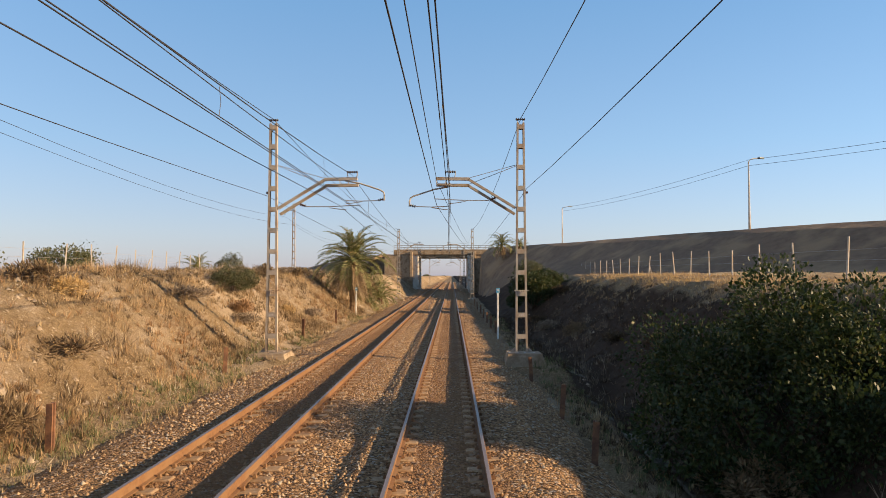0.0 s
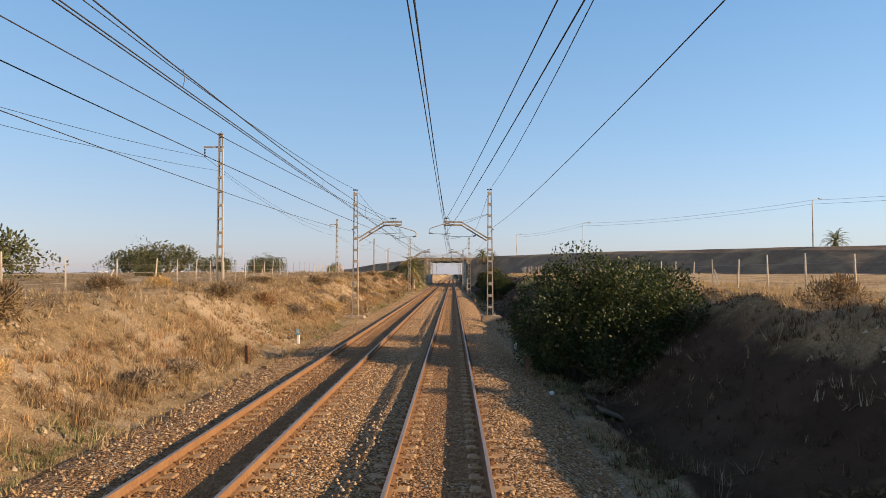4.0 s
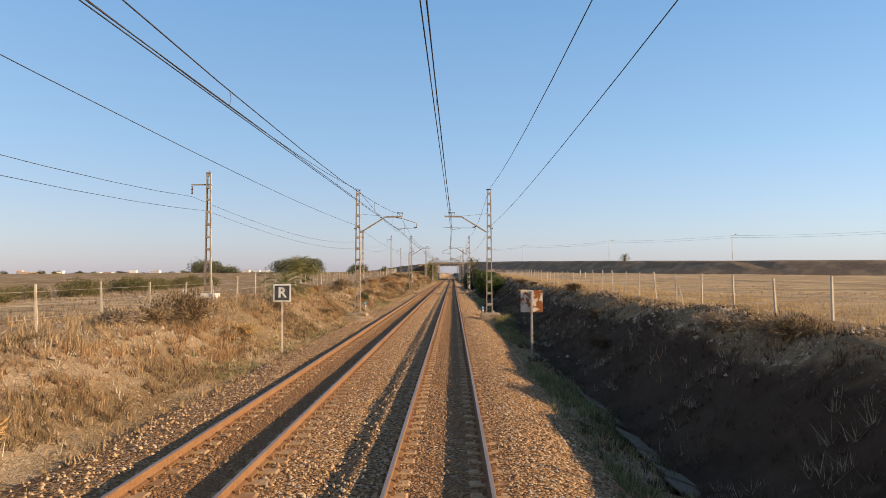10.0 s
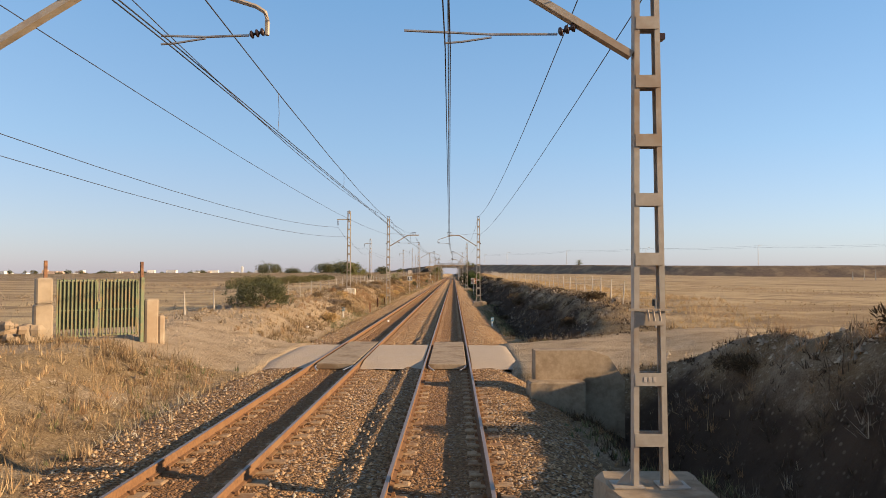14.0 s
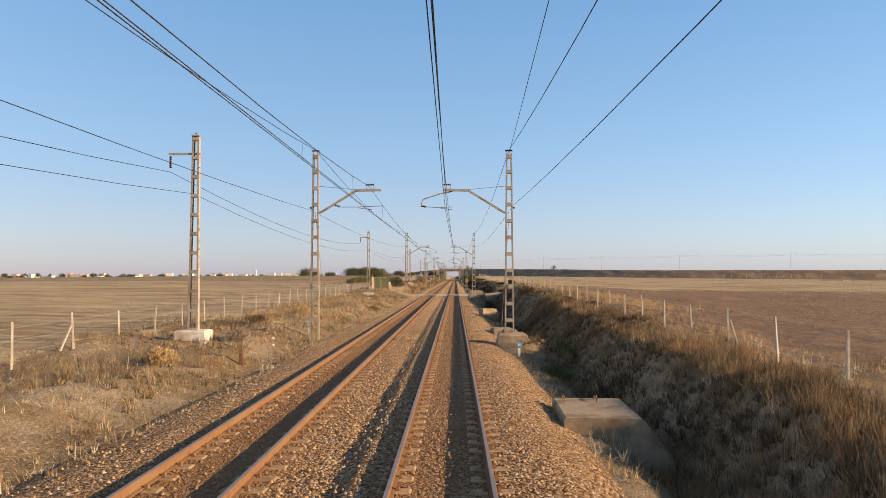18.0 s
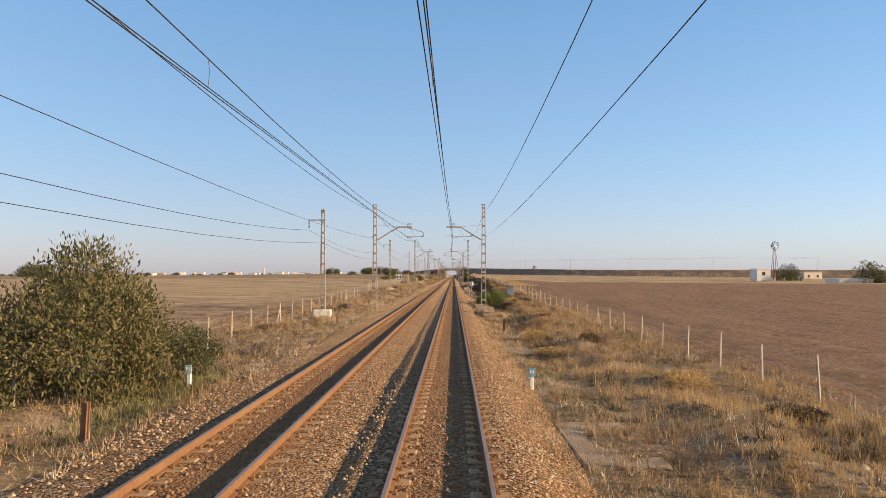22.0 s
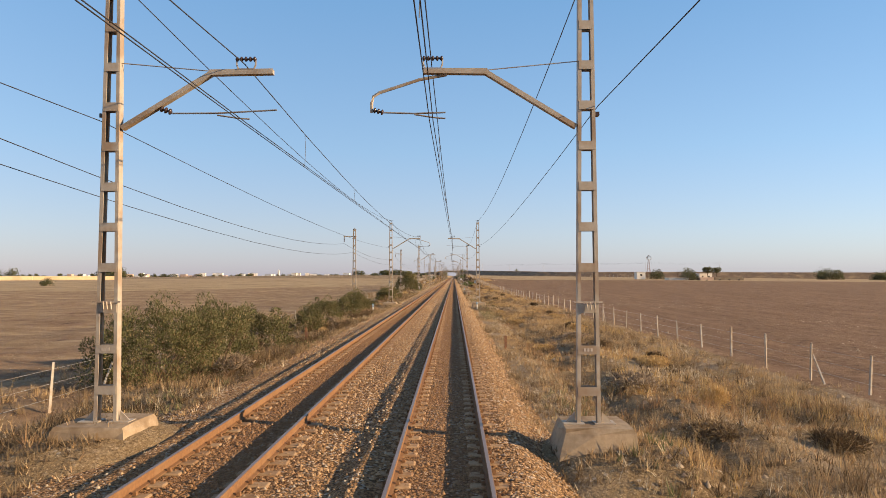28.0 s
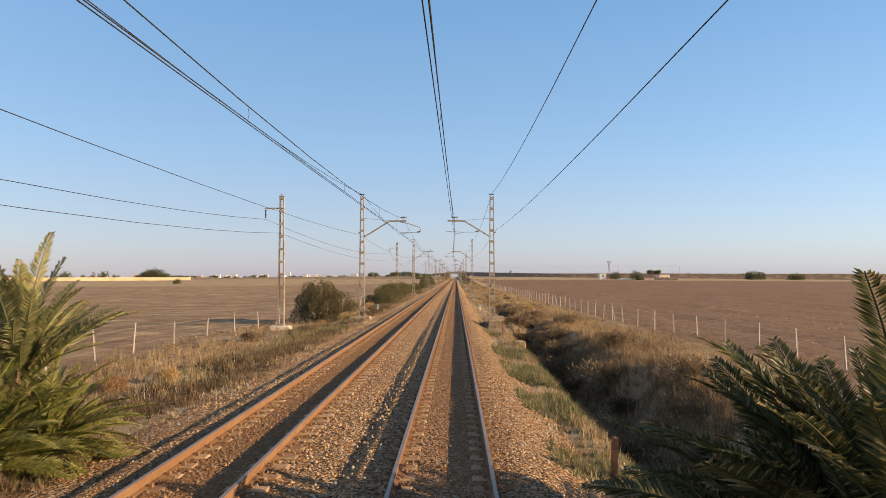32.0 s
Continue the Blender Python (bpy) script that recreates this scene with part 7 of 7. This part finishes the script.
sow("green_grass", "green grass along the ballast edge", 7000, 3.1, 4.5, -195, -112, (0.16, 0.42), 10, 0.010, 0.7, GRASS_GREEN, 19, 0.12, 0.0)
sow("green_grass", "green grass along the ballast edge", 2500, -7.1, -8.78, -480.8, -440, (0.12, 0.3), 12, 0.010, 0.7, GRASS_GREEN, 21, 0.12, 0.0)
sow("green_grass", "green grass along the ballast edge", 2500, -7.1, -10.17, -702, -640, (0.12, 0.4), 12, 0.010, 0.7, GRASS_GREEN, 22, 0.15, 0.0)
# dense dark-toned cover that deepens the shade of this slope
sow("bank_scrub", "tangled dry scrub on the cutting side, its colour darkened for shade", 40000, 3.9, 10.3, -345, 70, (0.10, 0.34), 9, 0.011, 1.25, SHADE_SCRUB, 11, 0.5, -0.6)
sow("ditch_scrub", "tangled brown dry scrub in the ditch", 5000, 4.4, 7.9, -728.8, -615, (0.3, 0.65), 14, 0.010, 1.1, WEED_BROWN, 12, 0.2, -0.1)
sow("plateau_scrub", "low grey-green scrub on the open plateau", 14000, -13.0, -48.0, -262, 60, (0.2, 0.5), 9, 0.018, 1.0, WEED_PINK, 13, 0.05, -0.05)
sow("dry_weeds", "rounded clumps of dry brown weeds on the bank", 8000, -7.3, -15.53, -728.8, 75, (0.35, 0.75), 22, 0.009, 1.25, WEED_BROWN, 15, 0.3, -0.05)
sow("dry_weeds", "rounded clumps of pale dry weeds on the bank", 5000, -7.6, -14.5, -330, 75, (0.3, 0.6), 22, 0.008, 1.25, GRASS_DRY, 16, 0.3, 0.0)
sow("dry_weeds", "rounded clumps of dry brown weeds beyond the ditch", 7000, 4.0, 12.29, -728.8, -300, (0.3, 0.7), 22, 0.009, 1.25, WEED_BROWN, 17, 0.3, -0.05)
sow("stubble", "pale dry stubble in the field", 16000, 10.0, 40.0, -300, 30, (0.10, 0.26), 6, 0.012, 0.8, GRASS_DRY, 14, 0.07, 0.0, 1.7)

sow("straw_litter", "bleached straw litter lying over the verge", 13000, 3.0, 11.8, -725, -350, (0.15, 0.5), 6, 0.008, 1.5, STRAW_PALE, 41, 0.3, 0.12)
sow("straw_litter", "bleached straw litter lying beside the ballast", 7000, -5.9, -11.0, -725, -270, (0.15, 0.45), 6, 0.008, 1.5, STRAW_PALE, 42, 0.3, 0.12)
sow("straw_litter", "bleached straw litter between ballast and field", 6000, 2.1, 4.2, -725, -375, (0.12, 0.4), 6, 0.008, 1.5, STRAW_PALE, 51, 0.35, -0.1)
sow("dry_grass", "thin dry grass at the foot of the ballast", 9000, 2.05, 4.0, -725, -375, (0.10, 0.34), 8, 0.010, 1.0, GRASS_DRY, 52, 0.4, -0.15)
sow("dark_weeds", "withered brown weeds at the foot of the ballast", 6000, 2.1, 4.4, -725, -375, (0.12, 0.36), 14, 0.009, 1.2, WEED_BROWN, 53, 0.35, 0.0)
sow("dark_weeds", "withered brown weeds creeping up to the ballast", 9000, -6.3, -8.6, -725, -470, (0.14, 0.42), 16, 0.009, 1.2, WEED_BROWN, 54, 0.3, -0.1)
sow("dark_weeds", "dull olive weeds in the verge", 7000, -7.0, -10.2, -725, -540, (0.2, 0.5), 16, 0.010, 1.1, WEED_DARK, 55, 0.2, 0.0)
sow("green_grass", "strip of dull green grass along the foot of the cutting", 9000, -6.75, -8.0, -262, 60, (0.10, 0.30), 14, 0.010, 0.9, GRASS_GREEN, 56, 0.16, -0.02)
sow("foot_weeds", "dark russet weeds along the foot of the cutting", 8000, -7.3, -9.0, -262, 60, (0.18, 0.5), 18, 0.010, 1.2, WEED_BROWN, 57, 0.22, -0.05)
sow("foot_weeds", "russet weeds along the foot of the cutting", 5000, -7.6, -9.8, -262, 60, (0.18, 0.45), 16, 0.010, 1.2, GRASS_RED, 58, 0.2, 0.05)
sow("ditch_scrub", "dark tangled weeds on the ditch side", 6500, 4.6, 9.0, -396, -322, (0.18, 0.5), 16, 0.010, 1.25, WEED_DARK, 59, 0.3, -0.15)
sow("ditch_scrub", "brown tangled weeds on the ditch side", 7000, 4.4, 9.6, -420, -322, (0.2, 0.5), 16, 0.010, 1.2, GRASS_RED, 60, 0.25, 0.05)
sow("gold_grass", "straw-gold grass along the crest of the cutting", 9000, 10.4, 16.0, -330, 60, (0.15, 0.42), 9, 0.009, 0.8, GRASS_GOLD, 61, 0.3, -0.2)
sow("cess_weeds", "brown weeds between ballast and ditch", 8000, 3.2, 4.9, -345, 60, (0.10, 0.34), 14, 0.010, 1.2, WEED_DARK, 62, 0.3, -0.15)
sow("straw_litter", "bleached straw litter on the dry cutting side", 7000, -7.0, -13.5, -262, 70, (0.15, 0.45), 6, 0.008, 1.5, STRAW_PALE, 43, 0.35, 0.1)
sow("dark_weeds", "dark brown withered weeds in patches of the verge", 7000, 3.5, 10.5, -725, -350, (0.15, 0.42), 16, 0.009, 1.2, WEED_DARK, 44, 0.28, 0.16)
sow("dark_weeds", "dark brown withered weeds in patches of the bank", 7000, -6.6, -13.0, -725, 70, (0.15, 0.4), 16, 0.009, 1.2, WEED_DARK, 45, 0.3, 0.2)
sow("gold_grass", "bright golden grass in dense patches", 9000, 4.4, 11.0, -725, -385, (0.25, 0.55), 14, 0.007, 0.7, GRASS_GOLD, 46, 0.16, 0.14)
sow("bank_weeds", "greyed weeds on the shaded cutting side", 9000, 4.6, 10.5, -345, 62, (0.15, 0.45), 14, 0.009, 1.2, WEED_PINK, 47, 0.35, 0.15)
sow("bank_tufts", "mixed tan and russet tufts over the cutting side", 9000, -7.6, -13.0, -260, 60, (0.2, 0.45), 16, 0.010, 1.1, WEED_BROWN, 27, 0.22, 0.02)
sow("bank_tufts", "bleached straw tufts over the cutting side", 9000, -7.6, -13.5, -260, 60, (0.2, 0.5), 14, 0.010, 0.9, GRASS_DRY, 28, 0.22, -0.05)


def scatter_stones(count, x0, x1, y0, y1, seed, label, material=PALE_STONE):
    """Pale stones washed out of a slope."""
    rng = np.random.default_rng(seed)
    x, y = rng.uniform(x0, x1, count), rng.uniform(y0, y1, count)
    ok = patchy(x, y, 0.12, seed) > 0.0
    x, y = x[ok], y[ok]
    n = len(x)
    r = 0.03 + 0.10 * rng.uniform(0, 1, n) ** 3
    base = np.array([(1, 0, -0.4), (0.3, 1, -0.4), (-1, 0.2, -0.4), (-0.2, -1, -0.4), (0, 0, 0.7)])
    v = base[None] * rng.uniform(0.6, 1.3, (n, 5, 3)) * r[:, None, None] + np.stack([x, y, heights(x, y)], -1)[:, None]
    tri = np.array([(0, 1, 4), (1, 2, 4), (2, 3, 4), (3, 0, 4)])
    me = from_arrays("slope_stones", v.reshape(-1, 3), (np.arange(n)[:, None, None] * 5 + tri[None]).reshape(-1, 3), material)
    tagged(new("slope_stones", me), label, "stones", kind="stuff")


scatter_stones(26000, -13.0, -7.2, -265, 60, 33, "pale stones washed out of the dry cutting side")
scatter_stones(5000, -11.0, -7.83, -712.7, -265, 34, "pale stones scattered in the dry verge")
scatter_stones(5000, 3.2, 8.55, -712.7, -345, 35, "pale stones scattered in the dry verge")
scatter_stones(7000, 8.0, 10.4, -252, -60, 37, "pale gravel along the crest of the cutting")
scatter_stones(2500, 7.6, 9.4, -335, -272, 38, "pale gravel along the crest of the cutting")
scatter_stones(7000, 11.5, 32.0, -715, -440, 39, "pale stones turned up in the ploughed field")
scatter_stones(1500, 4.6, 9.5, -345, 60, 36, "dull stones scattered on the shaded cutting side", GRAVEL)
sow("pale_stalks", "scattered pale dry stalks on the shaded cutting side", 7000, 4.2, 9.8, -345, 60, (0.15, 0.5), 3, 0.008, 1.5, GRASS_DRY, 29, 0.3, 0.1)
sow("green_grass", "dull green grass between ballast and ditch", 6000, 3.2, 4.6, -260, 60, (0.12, 0.32), 10, 0.010, 0.8, GRASS_GREEN, 30, 0.14, -0.05)
sow("dry_weeds", "tangled brown weeds on the ditch side", 5000, 4.4, 9.0, -378, -318, (0.25, 0.55), 16, 0.009, 1.2, WEED_BROWN, 31, 0.3, -0.2)

# ---- far things ----
def house(x, y, w, d, h, material, label, storeys=1, turn=0.0, z=-1.0, group="far houses"):
    b = thing("house", x, y, z, label, "house", group, turn=turn)
    part("wall", Geo().chamfer(-w / 2, w / 2, -d / 2, d / 2, -0.5, h, 0.05), material, b)
    part("roof", Geo().chamfer(-w / 2 - 0.15, w / 2 + 0.15, -d / 2 - 0.15, d / 2 + 0.15, h, h + 0.35, 0.05), material, b)
    n = max(1, int(w / 4))
    for s in range(storeys):
        for i in range(n):
            cx = -w / 2 + (i + 0.5) * w / n
            zc = (s + 0.55) * h / storeys
            part("window", Geo().box(cx - 0.5, cx + 0.5, -d / 2 - 0.06, -d / 2 + 0.02, zc - 0.55, zc + 0.55), WINDOW_DARK, b)


rng = random.Random(77)
for k in range(64):
    x = -1020 + k * 13.2 + rng.uniform(-9, 9)
    y = 1180 + rng.uniform(-60, 160)
    s = rng.choice((1, 1, 2, 2, 3))
    house(x, y, rng.uniform(9, 24), 12, 3.2 * s + 0.8, WHITE_WALL if rng.random() < 0.78 else PINK_WALL, "white flat-roofed house of a distant town", s, rng.uniform(-12, 12), group="town houses")
tower = thing("minaret", -469, 1204, -1, "slender white minaret over a distant town", "minaret")
part("shaft", Geo().chamfer(-2.2, 2.2, -2.2, 2.2, -0.5, 17.0, 0.1), WHITE_WALL, tower)
part("lantern", Geo().chamfer(-1.1, 1.1, -1.1, 1.1, 17.0, 20.0, 0.1), WHITE_WALL, tower)
part("parapet", Geo().chamfer(-2.5, 2.5, -2.5, 2.5, 16.4, 17.3, 0.1), WHITE_WALL, tower)
far_tree = bush_mesh(81, 7.0, 7.0, 4.0, 700, 1.3, LEAF_DARK, 0.6, 4.0, 0.4, 16, 0.4)
for k in range(90):
    x, y = -1250 + k * 13.8 + rng.uniform(-14, 14), 1080 + rng.uniform(-120, 220)
    place_bush(far_tree, x, y, "far dark tree on the horizon", "tree", "far trees", z=-1.4, turn=rng.uniform(0, 360), k=rng.uniform(0.5, 1.4), name="tree", kz=rng.uniform(0.4, 1.1))
for k in range(26):
    x, y = 240 + k * 42 + rng.uniform(-16, 16), 60 - k * 14 + rng.uniform(-60, 60)
    place_bush(far_tree, x, y, "far dark tree on the horizon", "tree", "far trees", z=-1.4, turn=rng.uniform(0, 360), k=rng.uniform(0.4, 0.9), name="tree", kz=rng.uniform(0.35, 0.8))

wall = thing("field_wall", -181, -238, -1.0, "long low ochre-painted boundary wall across the plain", "wall", turn=14)
for k in range(12):
    part("wall_panel", Geo().chamfer(-(k + 1) * 42 + 0.1, -k * 42 - 0.1, -0.2 - 0.05 * (k % 2), 0.2, -0.6, 3.7, 0.05), YELLOW_WALL, wall)
hedge = bush_mesh(83, 9.0, 2.5, 1.6, 900, 0.7, LEAF_DARK, 0.6, 1.2, 0.5, 22, 0.2)
for k in range(9):
    place_bush(hedge, -240 - k * 50 + rng.uniform(-12, 12), -225 + rng.uniform(-2, 6), "dark trees behind the ochre wall", "tree", "trees behind the wall", z=-1.0, turn=rng.uniform(-15, 15), k=rng.uniform(0.7, 1.3), name="tree", kz=1.7)

# farmstead and its wind pump
house(96.3, -251, 4.4, 4, 5.4, WHITE_WALL, "small white two-storey farm building", 2, 5, -0.8, "farm buildings")
house(104, -285, 9, 6, 2.6, WHITE_WALL, "low white farm building", 1, 3, -0.9, "farm buildings")
house(128, -283, 13, 7, 3.0, PLASTER, "sandy flat-roofed farm building", 1, -4, -0.9, "farm buildings")
house(116, -288, 6, 5, 2.8, PINK_WALL, "low brown farm building", 1, 0, -0.9, "farm buildings")
house(171, -137, 9, 6, 4.0, WHITE_WALL, "pale flat-roofed hut at the end of a field wall", 1, 6, 0.2, "farm buildings")
for k, (a, b) in enumerate(((133, 141), (144, 152), (152.5, 166))):
    g = Geo().chamfer(a, b, -128.3, -127.9, -0.6, 1.75, 0.05)
    whole("low_wall", g, PLASTER, "low pale plastered field wall", "wall", "low walls")
g_posts = [(96 + i * 2.6, -127 - 0.2 * i) for i in range(15)]
for k, (x, y) in enumerate(g_posts):
    ob = new("field_post", post_mesh)
    ob.matrix_basis = pose(x, y, height_at(x, y), 0, 0, 0) @ Matrix.Diagonal((2.2, 2.2, 1.5 + 0.2 * (k % 3), 1))
    tagged(ob, "pale post of a far field pen", "post", "pen posts")
pump = thing("wind_pump", 100.9, -250.8, -0.8, "steel lattice wind pump with a bladed wheel", "wind pump")
for sx, sy in ((-1, -1), (1, -1), (1, 1), (-1, 1)):
    part("leg", Geo().tube([(sx * 1.2, sy * 1.2, -0.3), (sx * 0.15, sy * 0.15, 12.5)], 0.07, 5), RUSTY_IRON, pump)
for z in (2.5, 5.0, 7.5, 10.0):
    r = 1.2 - 1.05 * z / 12.5
    part("brace", Geo().tube([(-r, -r, z), (r, -r, z), (r, r, z), (-r, r, z), (-r, -r, z)], 0.04, 4), RUSTY_IRON, pump)
wheel = part("wheel", Geo().tube([(1.25 * math.cos(a * math.tau / 16), -0.5, 13.0 + 1.25 * math.sin(a * math.tau / 16)) for a in range(17)], 0.05, 5, cap=False), RUSTY_IRON, pump)
for k in range(8):
    a = k * math.tau / 8
    c, s = math.cos(a), math.sin(a)
    part("blade", Geo().add([(0.4 * c, -0.5, 13 + 0.4 * s), (1.2 * c - 0.25 * s, -0.4, 13 + 1.2 * s + 0.25 * c), (1.2 * c + 0.15 * s, -0.6, 13 + 1.2 * s - 0.15 * c), (0.4 * c, -0.48, 12.98 + 0.4 * s)], [(0, 1, 2), (0, 2, 3), (3, 1, 0)]), CABINET, wheel)
part("tail", Geo().box(-0.03, 0.03, 0.5, 2.4, 12.7, 13.4), GALV, pump)
